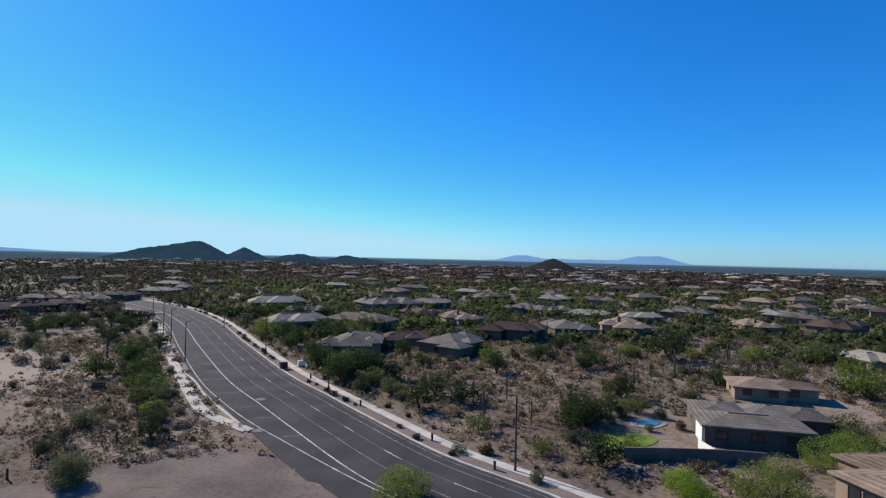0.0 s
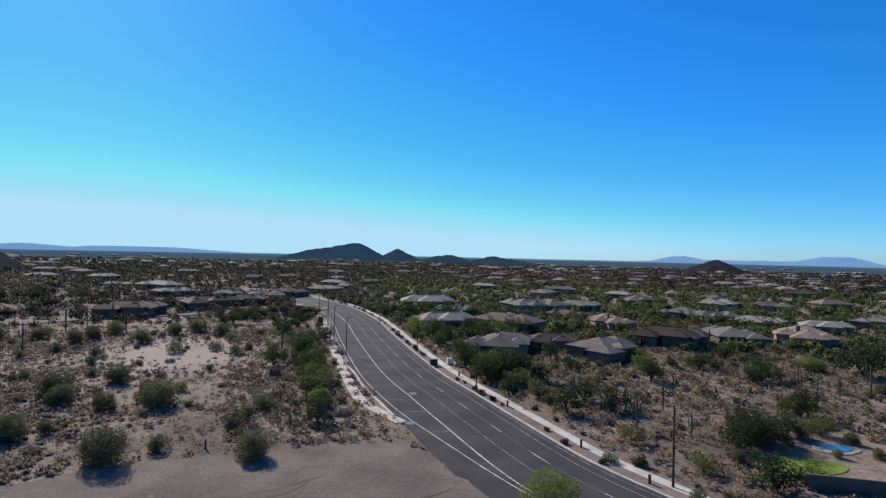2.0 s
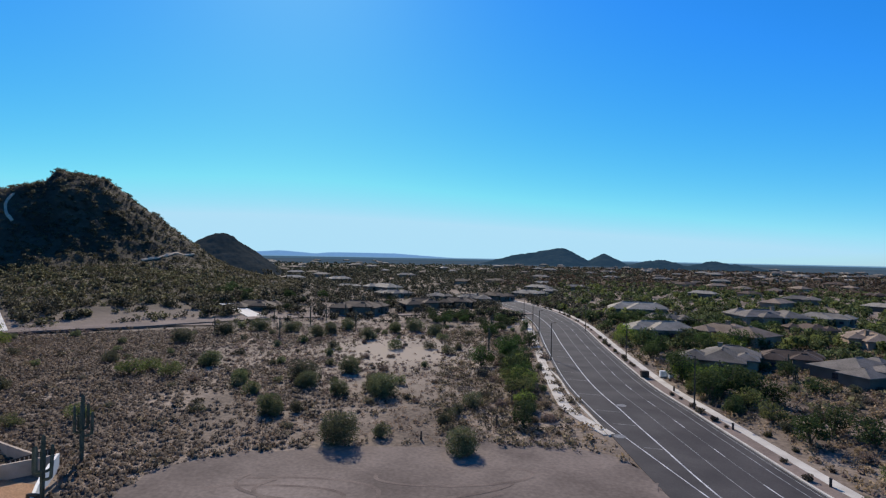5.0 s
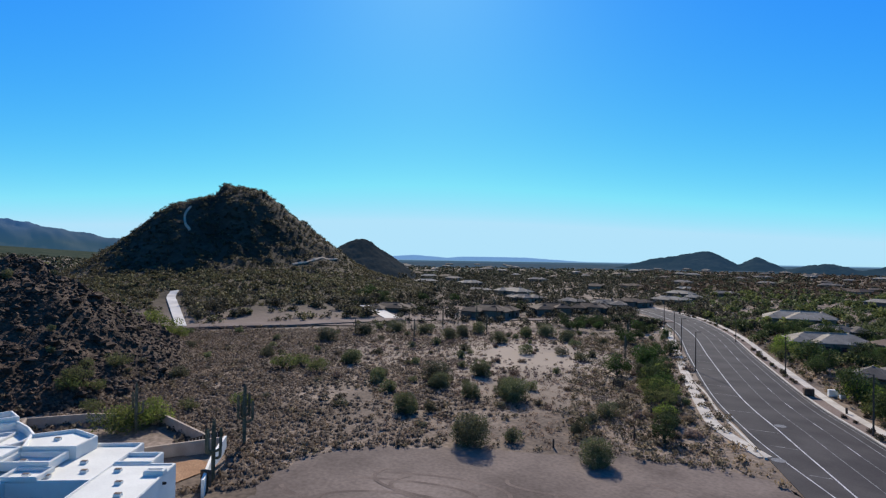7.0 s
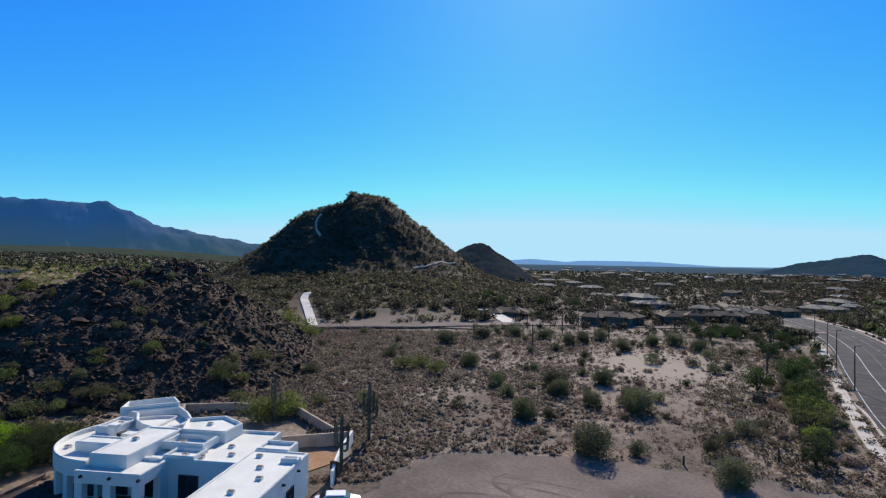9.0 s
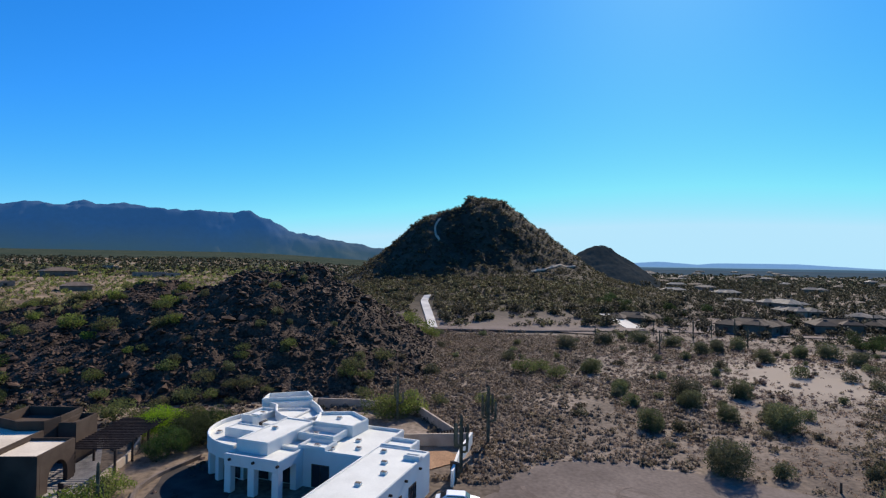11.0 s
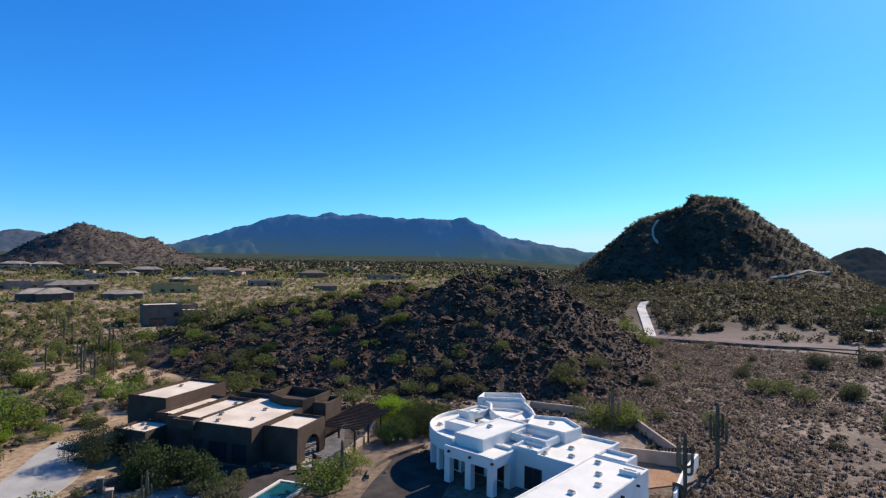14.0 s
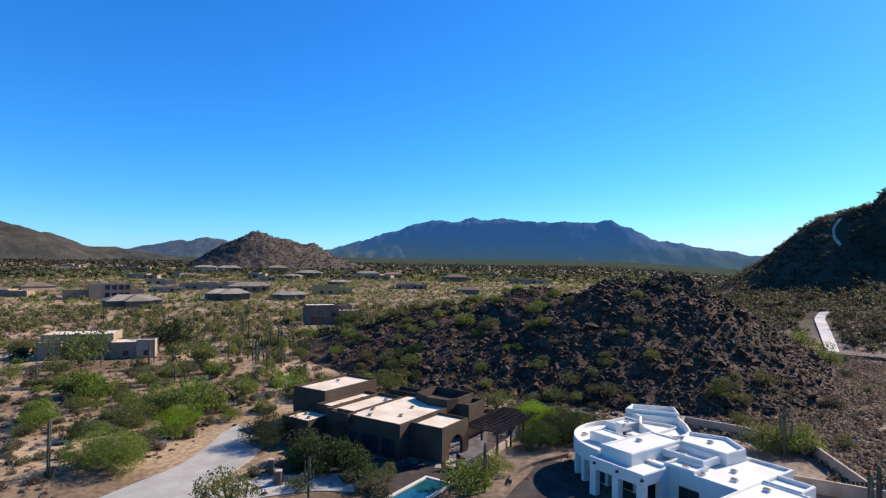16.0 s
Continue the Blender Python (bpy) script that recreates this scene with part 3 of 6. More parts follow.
tagged(road, "dark grey asphalt road with white lane lines", "road", kind="structure")


def strip(name, lo, hi, off, wide, material=M["paint"], parent=road, z=0.106):
    """A painted line along the kerb line between two lengths."""
    out, gone = [], 0.0
    for a, b in zip(fine_line, fine_line[1:]):
        if lo <= gone <= hi:
            out.append(a)
        gone += (b - a).length
    return ribbon(name, out, off - wide / 2, off + wide / 2, z, material, parent)


strip("edge_line", 0, 420, 0.55, 0.1, M["paint_worn"])
strip("bike_line", 0, 420, 1.9, 0.12, M["paint_worn"])
strip("lane_seam", 0, 420, 4.9, 0.06, M["paint_worn"], z=0.102)
strip("buffer_line", 0, 420, 11.6, 0.2)
strip("lane_line", 0, 420, 8.0, 0.1, M["paint_worn"])
# the edge line draws in towards the inner line at its near end
gone, taper = 0.0, []
for a, b in zip(fine_line, fine_line[1:]):
    if 20 <= gone <= 420:
        d = (b - a).normalized()
        taper.append(a + Vector((-d.y, d.x)) * (11.95 + 4.4 * ease(gone, 34, 84)))
    gone += (b - a).length
ribbon("far_edge_line", taper, -0.08, 0.08, 0.106, M["paint"], road)
for i in range(25):
    strip("lane_dash", 12 * i, 12 * i + 4.5, 4.9, 0.13)
for i in range(22):
    # hatching between the two inner lines
    s0 = 62 + 9.5 * i
    gone, a = 0.0, kerb_line[0]
    for p, q in zip(kerb_line, kerb_line[1:]):
        if gone >= s0:
            break
        gone += (q - p).length
    d = (q - p).normalized()
    n = Vector((-d.y, d.x))
    reach = (11.7 + 4.2 * ease(s0, 34, 84) - 11.8) / 2
    mid = p + n * (11.8 + reach)
    bm = bmesh.new()
    w = (n + d * 0.3) * reach * 0.9
    e = d * 0.07
    f = [bm.verts.new((*(mid + k), 0.106)) for k in (-w - e, w - e, w + e, -w + e)]
    bm.faces.new(f)
    bar = part("hatch_bar", bm, M["paint_worn"], road)
    if bar.data.polygons[0].normal.z < 0:
        bar.data.flip_normals()
for yaw, d in ((18.0, 100.2), (18.1, 82.8)):
    # round covers in the carriageway
    bm = bmesh.new()
    bmesh.ops.create_cone(bm, cap_ends=True, segments=20, radius1=0.85, radius2=0.85, depth=0.02, matrix=Matrix.Translation(spot(yaw, d, 0.108)))
    part("manhole_cover", bm, M["cover"], road)

near_kerb = ribbon("kerb", kerb_line, -0.35, 0.0, 0.25, M["concrete"], thick=0.5)
tagged(near_kerb, "pale concrete kerb beside the road", "kerb", kind="structure")
walkway = ribbon("pavement", kerb_line, -4.1, -2.5, 0.12, M["concrete"], thick=0.3)
tagged(walkway, "pale concrete pavement along the road", "pavement", kind="structure")
verge = ribbon("verge", kerb_line, -2.5, -0.35, 0.1, M["dirt"], thick=0.3)
tagged(verge, "tan gravel verge between kerb and pavement", "verge", kind="structure")
far_line = bend([(-27.0, 78.0), (-33.5, 86.5), (-41.3, 97.0), (-47.2, 106.5), (-57.5, 121), (-70, 143), (-92, 181), (-116, 216), (-150, 250)])
far_kerb = ribbon("kerb", far_line, -0.3, 0.1, 0.25, M["concrete"], thick=0.5)
tagged(far_kerb, "pale concrete kerb beside the field", "kerb", kind="structure")
far_path = bend([(-27.2, 78.6), (-36.1, 86.2), (-41, 92.9), (-47.5, 103.5), (-56.2, 118), (-69, 140.5), (-85, 168.7), (-104, 200)])
far_walk = ribbon("pavement", far_path, -0.95, 0.95, 0.13, M["concrete"], thick=0.3)
tagged(far_walk, "pale concrete pavement beside the field", "pavement", kind="structure")

# graded lot and tracks
shoulder = [a for a in fine_line if a.y < 76]
bm, rows = bmesh.new(), []
for a, b in zip(shoulder, shoulder[1:]):
    n = Vector((-(b - a).y, (b - a).x)).normalized()
    p, q = a + n * (17.4 - 3.4 * ease(74 - a.y, -4, 22) + 1.1 * fbm(a.x, a.y, 0.3)), a + n * 18.6
    rows.append((bm.verts.new((p.x, p.y, 0.114)), bm.verts.new((q.x, q.y, 0.06))))
for (a, b), (c, d) in zip(rows, rows[1:]):
    bm.faces.new((a, c, d, b))
spill = part("dirt_shoulder", bm, M["lot"])
if spill.data.polygons[0].normal.z < 0:
    spill.data.flip_normals()
tagged(spill, "dirt spilled over the edge of the asphalt", "dirt", kind="structure")
lot_edge = bend([(-17, 68), (-26, 70.5), (-34.8, 70.5), (-42.6, 60.5), (-54.9, 49.5), (-63.5, 36.5), (-58, 24), (-46, 16), (-20, 18), (8, 30), (14, 44)], 1.2)
bm = bmesh.new()
bm.faces.new([bm.verts.new((p.x + 1.6 * fbm(p.x, p.y, 0.25), p.y + 1.6 * fbm(p.y, p.x, 0.25), 0.05)) for p in lot_edge])
bmesh.ops.triangulate(bm, faces=bm.faces[:])
lot = part("dirt_lot", bm, M["lot"])
if lot.data.polygons[0].normal.z < 0:
    lot.data.flip_normals()
tagged(lot, "bare pinkish graded dirt lot with tyre tracks", "dirt lot", kind="structure")
M["track"] = mat("tyre_worn_dirt", (0.100, 0.076, 0.064), (0.165, 0.127, 0.105), 0.3, 0.95, 0.02, 20, grain=0.2)
for lift, (cx, cy, rx, ry, a0, a1) in enumerate(((-50, 34, 11, 3.4, 200, 470), (-49, 36, 12.5, 4.6, 190, 460), (-47, 33.5, 7, 2.4, 30, 330), (-36, 53, 9, 3, 160, 400), (-40, 46, 14, 5, 150, 330), (-42, 47, 15.5, 6, 160, 340), (-24, 56, 13, 6, 190, 380), (-25, 54.5, 13, 6, 190, 380))):
    ring = [Vector((cx + rx * math.cos(a) * 0.75 - ry * math.sin(a) * 0.66, cy + rx * math.cos(a) * 0.66 + ry * math.sin(a) * 0.75)) for a in (radians(a0 + (a1 - a0) * i / 40) for i in range(41))]
    ribbon("tyre_track", ring, -0.25, 0.25, 0.056 + 0.004 * lift, M["track"], lot)
field_road = ribbon("dirt_road", bend([(-197, 54), (-190, 72), (-183, 92), (-176, 127), (-165, 154), (-149, 177), (-131, 200), (-112, 222)]), -2.6, 2.6, 0.32, M["dirt"], thick=0.6, height=land)
tagged(field_road, "pale dirt road across the foot of the hill", "dirt road", kind="structure")
drive_up = ribbon("hill_driveway", bend([spot(73.9, 204).xy, spot(74.25, 225).xy, spot(74.6, 246).xy, spot(74.8, 262).xy, spot(74.5, 272).xy]), -1.7, 1.7, 0.45, M["pale_concrete"], thick=0.9, height=land)
tagged(drive_up, "pale concrete driveway climbing the hill", "driveway", kind="structure")
side_drive = ribbon("driveway", bend([(-177, 129), (-185, 131), (-196, 133.5), (-206, 135)]), -3.2, 3.2, 0.25, M["pale_concrete"], thick=0.5, height=land)
tagged(side_drive, "pale concrete driveway before a tiled house", "driveway", kind="structure")


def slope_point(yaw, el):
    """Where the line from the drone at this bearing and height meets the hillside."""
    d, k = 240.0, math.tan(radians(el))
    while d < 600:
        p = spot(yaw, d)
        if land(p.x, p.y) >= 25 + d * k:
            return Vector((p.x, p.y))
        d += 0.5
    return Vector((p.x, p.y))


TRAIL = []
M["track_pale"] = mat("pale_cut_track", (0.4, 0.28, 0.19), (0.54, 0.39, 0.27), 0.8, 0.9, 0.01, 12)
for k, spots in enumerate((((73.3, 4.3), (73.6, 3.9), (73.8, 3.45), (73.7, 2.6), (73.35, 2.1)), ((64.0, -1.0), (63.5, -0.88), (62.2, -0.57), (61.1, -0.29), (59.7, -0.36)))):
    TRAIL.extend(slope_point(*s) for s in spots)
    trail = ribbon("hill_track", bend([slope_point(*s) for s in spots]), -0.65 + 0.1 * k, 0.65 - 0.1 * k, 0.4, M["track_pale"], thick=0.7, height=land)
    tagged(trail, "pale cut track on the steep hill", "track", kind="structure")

# circles of ground kept free of plants: x, y, radius
BLOCKED = [(-70, 4, 11), (-76, 8, 11), (-56, 8, 9), (-63, -1, 7), (-84, 14, 9), (-70, 18, 7), (-73, -34, 11), (-80, -44, 12), (-70, -44, 7), (-70, -22, 8), (-82, -20, 8), (-60, -22, 7), (-60, -50, 7), (-50, -52, 8), (-68, -54, 5),
           (43, 80, 11), (62, 99, 11), (47, 58, 9), (26, 79, 7), (31, 87, 6)]
for line, wide in (([(-197, 57), (-206, 59), (-216, 61), (-226, 62), (-236, 63.5), (-246, 66), (-256, 69.5), (-266, 73)], 4.5), ([(-191, 72), (-184, 90), (-181, 107), (-179, 124), (-174, 152), (-167, 166)], 5.0), ([(-196, 76), (-200, 90), (-198, 105), (-194, 118)], 6.0)):
    BLOCKED += [(*(Vector(a).lerp(Vector(b), k)), wide) for a, b in zip(line, line[1:]) for k in (0, 0.5)]

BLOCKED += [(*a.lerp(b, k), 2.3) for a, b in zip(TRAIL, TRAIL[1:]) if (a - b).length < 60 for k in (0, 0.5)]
BLOCKED += [(p.x, p.y, 1.6) for p in far_path[::2]]
BLOCKED += [(x, y, 4.2) for x, y in ((-173, 138), (-169, 146), (-165, 154), (-160, 161), (-154.5, 169), (-149, 177), (-143, 185), (-137, 192), (-131, 200))]
# open ground before the houses at the hill's foot
BLOCKED += [(-184, 132, 5), (-192, 133, 5), (-201, 135, 5), (-212, 92, 5), (-211, 106, 5), (-209, 119, 5), (-226, 98, 4), (-164, 163, 7)]


def free_spot(x, y, keep):
    """Whether a house has room here."""
    off = off_line(x, y, KERB)
    return not (-20 < off < WIDE + 20) and not any(math.hypot(x - cx, y - cy) < rad + keep for cx, cy, rad in BLOCKED) and land(x, y) < base(x, y) + 0.5

# ---- houses ----
def flat_block(house, name, pts, z0, z1, wall, roof, lip=0.45, thick=0.28, label=""):
    """A flat-roofed block: walls with a parapet round a sunken roof."""
    bm = bmesh.new()
    k, inner = len(pts), inset(pts, thick)
    ring = lambda some, z: [bm.verts.new((x, y, z)) for x, y in some]
    a, b, c, d = ring(pts, z0), ring(pts, z1), ring(inner, z1), ring(inner, z1 - lip)
    for lo, hi in ((a, b), (b, c), (c, d)):
        for i in range(k):
            bm.faces.new((lo[i], lo[(i + 1) % k], hi[(i + 1) % k], hi[i]))
    if z0 > 0.5:
        bm.faces.new(a[::-1])
    bmesh.ops.recalc_face_normals(bm, faces=bm.faces[:])
    edges = [e for e in bm.edges if abs(e.verts[0].co.z - z1) < 1e-4 and abs(e.verts[1].co.z - z1) < 1e-4 and len(e.link_faces) == 2 and e.calc_face_angle(0) > 0.5]
    bmesh.ops.bevel(bm, geom=edges, offset=0.07, segments=2, affect="EDGES")
    body = part(name, bm, wall, house, label)
    bm = bmesh.new()
    bm.faces.new([bm.verts.new((x, y, z1 - lip)) for x, y in inset(pts, thick - 0.02)])
    bmesh.ops.triangulate(bm, faces=bm.faces[:])
    top = part("roof", bm, roof, house)
    if top.data.polygons[0].normal.z < 0:
        top.data.flip_normals()
    return body


def rect(u0, u1, v0, v1):
    return [(u0, v0), (u1, v0), (u1, v1), (u0, v1)]


def frame_of(x, y, ux, uy, z=0.0):
    """A house's own axes: u along its front, v away from the camera."""
    return Matrix(((ux, -uy, 0, x), (uy, ux, 0, y), (0, 0, 1, z), (0, 0, 0, 1)))


def solid(house, name, lo, hi, material, label="", bevel=0.03):
    bm = bmesh.new()
    put(bm, lo, hi)
    if bevel:
        bmesh.ops.bevel(bm, geom=bm.edges[:], offset=min(bevel, 0.3 * min(b - a for a, b in zip(lo, hi))), segments=1, affect="EDGES")
    return part(name, bm, material, house, label)


def window(house, u, v, z0, z1, wide, side="front", trim="frame_dark", bars=1):
    """A framed pane with a reveal, set on a wall that faces the front (-v), the right (+u) or the left (-u)."""
    across = side == "front"
    s = -1 if side in ("front", "left") else 1
    def box_of(a0, a1, out0, out1, b0, b1):
        o = sorted((s * out0, s * out1))
        return ((u + a0, v + o[0], b0), (u + a1, v + o[1], b1)) if across else ((u + o[0], v + a0, b0), (u + o[1], v + a1, b1))
    h = wide / 2
    bm = bmesh.new()
    for b in (box_of(-h, h, -0.02, 0.09, z0, z0 + 0.09), box_of(-h, h, -0.02, 0.09, z1 - 0.09, z1), box_of(-h, -h + 0.09, -0.02, 0.085, z0, z1), box_of(h - 0.09, h, -0.02, 0.085, z0, z1)):
        put(bm, *b)
    for i in range(bars):
        x = -h + wide * (i + 1) / (bars + 1)
        put(bm, *box_of(x - 0.03, x + 0.03, -0.02, 0.08, z0, z1))
    w = part("window", bm, M[trim], house)
    bm = bmesh.new()
    put(bm, *box_of(-h + 0.05, h - 0.05, -0.02, 0.04, z0 + 0.05, z1 - 0.05))
    part("pane", bm, M["glass"], w)
    return w


def roof_vent(house, u, v, z, wide=0.9, deep=0.7, material="stucco_white"):
    bm = bmesh.new()
    put(bm, (u - wide / 2, v - deep / 2, z - 0.05), (u + wide / 2, v + deep / 2, z + 0.25))
    curb = part("roof_vent", bm, M[material], house)
    bm = bmesh.new()
    put(bm, (u - wide / 2 + 0.04, v - deep / 2 + 0.04, z + 0.24), (u + wide / 2 - 0.04, v + deep / 2 - 0.04, z + 0.3))
    part("vent_cap", bm, M["wall_block"], curb, "brown metal vent cap")


# the white house
white_house = empty("white_house", "large white stucco flat-roofed house with stepped parapets", "house", frame_of(-64.8, -4.4, 0.6, 0.8))
W, WR = M["stucco_white"], M["roof_white"]
arc = lambda rad, a0, a1, k: [(-0.2 + rad * math.cos(radians(a0 + (a1 - a0) * i / k)), 10 + rad * math.sin(radians(a0 + (a1 - a0) * i / k))) for i in range(k + 1)]
flat_block(white_house, "curved_wing", arc(8.3, 95, 270, 24), 2.75, 4.4, W, WR, 0.5)
bm = bmesh.new()
prism(bm, arc(6.6, 95, 270, 18), 0, 2.9)
part("wing_wall", bm, W, white_house)
for a in (178, 196, 214, 232, 250):
    x, y = -0.2 + 7.85 * math.cos(radians(a)), 10 + 7.85 * math.sin(radians(a))
    bm = bmesh.new()
    put(bm, (-0.35, -0.35, 0), (0.35, 0.35, 2.8))
    bmesh.ops.bevel(bm, geom=bm.edges[:], offset=0.05, segments=1, affect="EDGES")
    bm.transform(Matrix.Translation((x, y, 0)) @ Matrix.Rotation(radians(a), 4, "Z"))
    part("column", bm, W, white_house)
    x, y = -0.2 + 6.6 * math.cos(radians(a + 9)), 10 + 6.6 * math.sin(radians(a + 9))
    bm = bmesh.new()
    put(bm, (-0.06, -0.8, 0.2), (0.06, 0.8, 2.4))
    bm.transform(Matrix.Translation((x, y, 0)) @ Matrix.Rotation(radians(a + 9), 4, "Z"))
    part("glass_door", bm, M["glass"], white_house)
flat_block(white_house, "portico", rect(0, 6.9, 0, 4.5), 2.95, 4.15, W, WR, 0.3)
for u in (0.42, 3.45, 6.48):
    solid(white_house, "column", (u - 0.42, 0.003, 0), (u + 0.42, 0.84, 2.96), W, bevel=0.06)
    bm = bmesh.new()
    bmesh.ops.create_cone(bm, cap_ends=True, segments=12, radius1=0.16, radius2=0.14, depth=0.3, matrix=Matrix.Translation((u + 0.35, -0.08, 3.62)) @ Matrix.Rotation(radians(90), 4, "X"))
    part("viga_end", bm, M["shade_wood"], white_house)
solid(white_house, "pier", (6.1, 3.2, 0), (6.88, 4.49, 2.96), W)
flat_block(white_house, "main_body", rect(-0.2, 14.4, 4.5, 15), 0, 4.15, W, WR, 0.3)
for u, wide in ((1.6, 1.5), (4.9, 2.0)):
    window(white_house, u, 4.5, 0.1, 2.5, wide)
window(white_house, 9.1, 4.5, 0.1, 2.6, 2.2, trim="wood")
window(white_house, 12.4, 4.5, 0.8, 2.4, 1.6)
flat_block(white_house, "raised_block", rect(0.1, 4.2, 1.8, 11), 3.6, 5.2, W, WR, 0.12)
flat_block(white_house, "terrace_block", rect(-4.6, 0.1, 5.4, 7.6), 3.5, 4.95, W, WR, 0.12)
flat_block(white_house, "step_block", rect(6.2, 9.6, 4.5, 7.2), 4.0, 4.5, W, WR, 0.35, 0.22)
flat_block(white_house, "well_block", rect(4.22, 9.0, 7.3, 10.6), 4.0, 4.85, W, WR, 0.6, 0.22)
flat_block(white_house, "corner_block", [(4.3, 10.7), (9.6, 10.7), (9.9, 14.2), (6.4, 16.7), (2.5, 14.8)], 0, 5.2, W, WR, 0.35)
flat_block(white_house, "rear_wing", rect(-7.0, -4.4, 11.2, 15.4), 0, 4.75, W, WR, 0.3)
flat_block(white_house, "tower", [(-7.9, 16.5), (-2.3, 20.6), (-4.7, 23.1), (-9.1, 19.5)], 0, 5.5, W, WR, 0.8)
flat_block(white_house, "curved_step", [(-5.4, 16.2), (-3.6, 13.6), (-1.5, 12.0), (0.6, 11.2), (2.4, 11.5), (3.0, 13.0), (2.9, 15.2), (0.5, 18.0), (-2.2, 20.4), (-7.0, 16.9)], 0, 5.05, W, WR, 0.95, 0.32)
flat_block(white_house, "garage", rect(14.42, 20.5, -7.5, 8.0), 0, 4.4, W, WR, 0.12)
flat_block(white_house, "garage_lip", rect(14.6, 18.2, 8.0, 10.8), 0, 4.55, W, WR, 0.35)
flat_block(white_house, "low_lip", rect(18.7, 20.5, 5.0, 5.9), 4.2, 4.75, W, WR, 0.2)
for v in (-4.0, -0.4, 3.2):
    window(white_house, 20.5, v, 1.0, 2.6, 1.8, "right", bars=2)
for v in (-2.2, 1.4, 5.0):
    bm = bmesh.new()
    bmesh.ops.create_cone(bm, cap_ends=True, segments=10, radius1=0.14, radius2=0.12, depth=0.4, matrix=Matrix.Translation((20.6, v, 3.6)) @ Matrix.Rotation(radians(90), 4, "Y"))
    part("viga_end", bm, M["shade_wood"], white_house)
for u, v, z in ((-6.1, 6.2, 3.9), (-4.4, 9.2, 3.9), (1.6, 6.6, 5.08), (8.0, 5.6, 4.15), (5.6, 9.0, 4.25), (6.0, 13.8, 4.85), (12.3, 7.2, 3.85), (15.9, 6.2, 4.28), (17.4, 3.2, 4.28), (17.6, -2.7, 4.28), (11.0, 9.6, 3.85), (-5.4, 13.4, 4.45), (18.6, 0.6, 4.28), (9.6, 6.0, 3.85)):
    roof_vent(white_house, u, v, z, 0.62, 0.42)
chimney = solid(white_house, "chimney", (-4.3, 9.9, 3.8), (-3.4, 10.8, 5.2), W, bevel=0.1)
solid(chimney, "chimney_cap", (-4.4, 9.8, 5.28), (-3.3, 10.9, 5.45), W, bevel=0.05)
for du in (-4.3, -3.5):
    for dv in (9.9, 10.7):
        solid(chimney, "cap_leg", (du, dv, 5.18), (du + 0.1, dv + 0.1, 5.3), W, bevel=0)
unit = solid(white_house, "roof_air_conditioner", (-2.1, 9.0, 3.9), (-0.6, 10.3, 4.75), M["roof_white"], "white rooftop air conditioner", 0.08)
solid(unit, "fan_grille", (-2.5, 8.9, 3.95), (-2.1, 10.2, 4.85), M["frame_dark"], "dark louvred fan housing", 0.05)
solid(unit, "duct", (-0.6, 9.3, 3.9), (0.05, 9.9, 4.3), M["metal"], bevel=0.05)


def garden_wall(name, pts, high, thick, material, label, straight=False):
    line = [Vector(a).lerp(Vector(b), k / 6) for a, b in zip(pts, pts[1:]) for k in range(6)] + [Vector(pts[-1])] if straight else bend(pts, 1.6)
    ob = ribbon(name, line, -thick / 2, thick / 2, high, material, thick=high + 0.5, height=land)
    return tagged(ob, label, "wall")


garden_wall("garden_wall", [(-88, 5.5), (-98, 8.0), (-95.5, 15.5), (-88.5, 23.5), (-75, 25.2)], 1.5, 0.3, M["wall_tan"], "pale stucco garden wall behind the white house", True)
garden_wall("garden_wall", [(-74.6, 12.5), (-74.2, 17.5), (-73, 23.2), (-72.4, 26.4)], 1.7, 0.3, M["wall_tan"], "pale stucco garden wall beside the white house")
garden_wall("garden_wall", [(-72.3, 26.5), (-66, 22.7), (-59.6, 19.6)], 1.8, 0.3, M["stucco_white"], "white stucco yard wall beside the garage")
gate = empty("yard_gate", "dark metal double gate in the yard wall", "gate", frame_of(-74.0, 24.6, -0.2, 0.98))
for i in range(2):
    solid(gate, "gate_leaf", (-2.4 + 2.45 * i, -0.05, 0.1), (-0.05 + 2.45 * i, 0.05, 1.9), M["frame_dark"])
    for k in range(5):
        solid(gate, "slat", (-2.3 + 2.45 * i + 0.46 * k, -0.09, 0.2), (-2.2 + 2.45 * i + 0.46 * k, -0.045, 1.8), M["metal"], bevel=0)
yard_door = empty("yard_door", "brown wooden door in the white yard wall", "door", frame_of(-61.6, 20.6, -0.88, -0.47))
leaf = solid(yard_door, "door_leaf", (-0.6, -0.2, 0), (0.6, 0.2, 2.0), M["wood"])
solid(leaf, "handle", (0.42, 0.2, 0.95), (0.5, 0.27, 1.1), M["metal"], bevel=0)
yard = ribbon("yard_dirt", [Vector((-74, 18)), Vector((-70, 19.5)), Vector((-66, 21))], -3.2, 3.2, 0.12, M["sand_red"], thick=0.3)
tagged(yard, "reddish bare dirt yard inside the walls", "yard", kind="structure")
rim = garden_wall("retaining_wall", [(-64.6, -13.2), (-67.5, -13.2), (-71, -12), (-74, -9.8), (-76.5, -8)], 0.45, 0.35, M["wall_block"], "low curved brown retaining wall by the house")


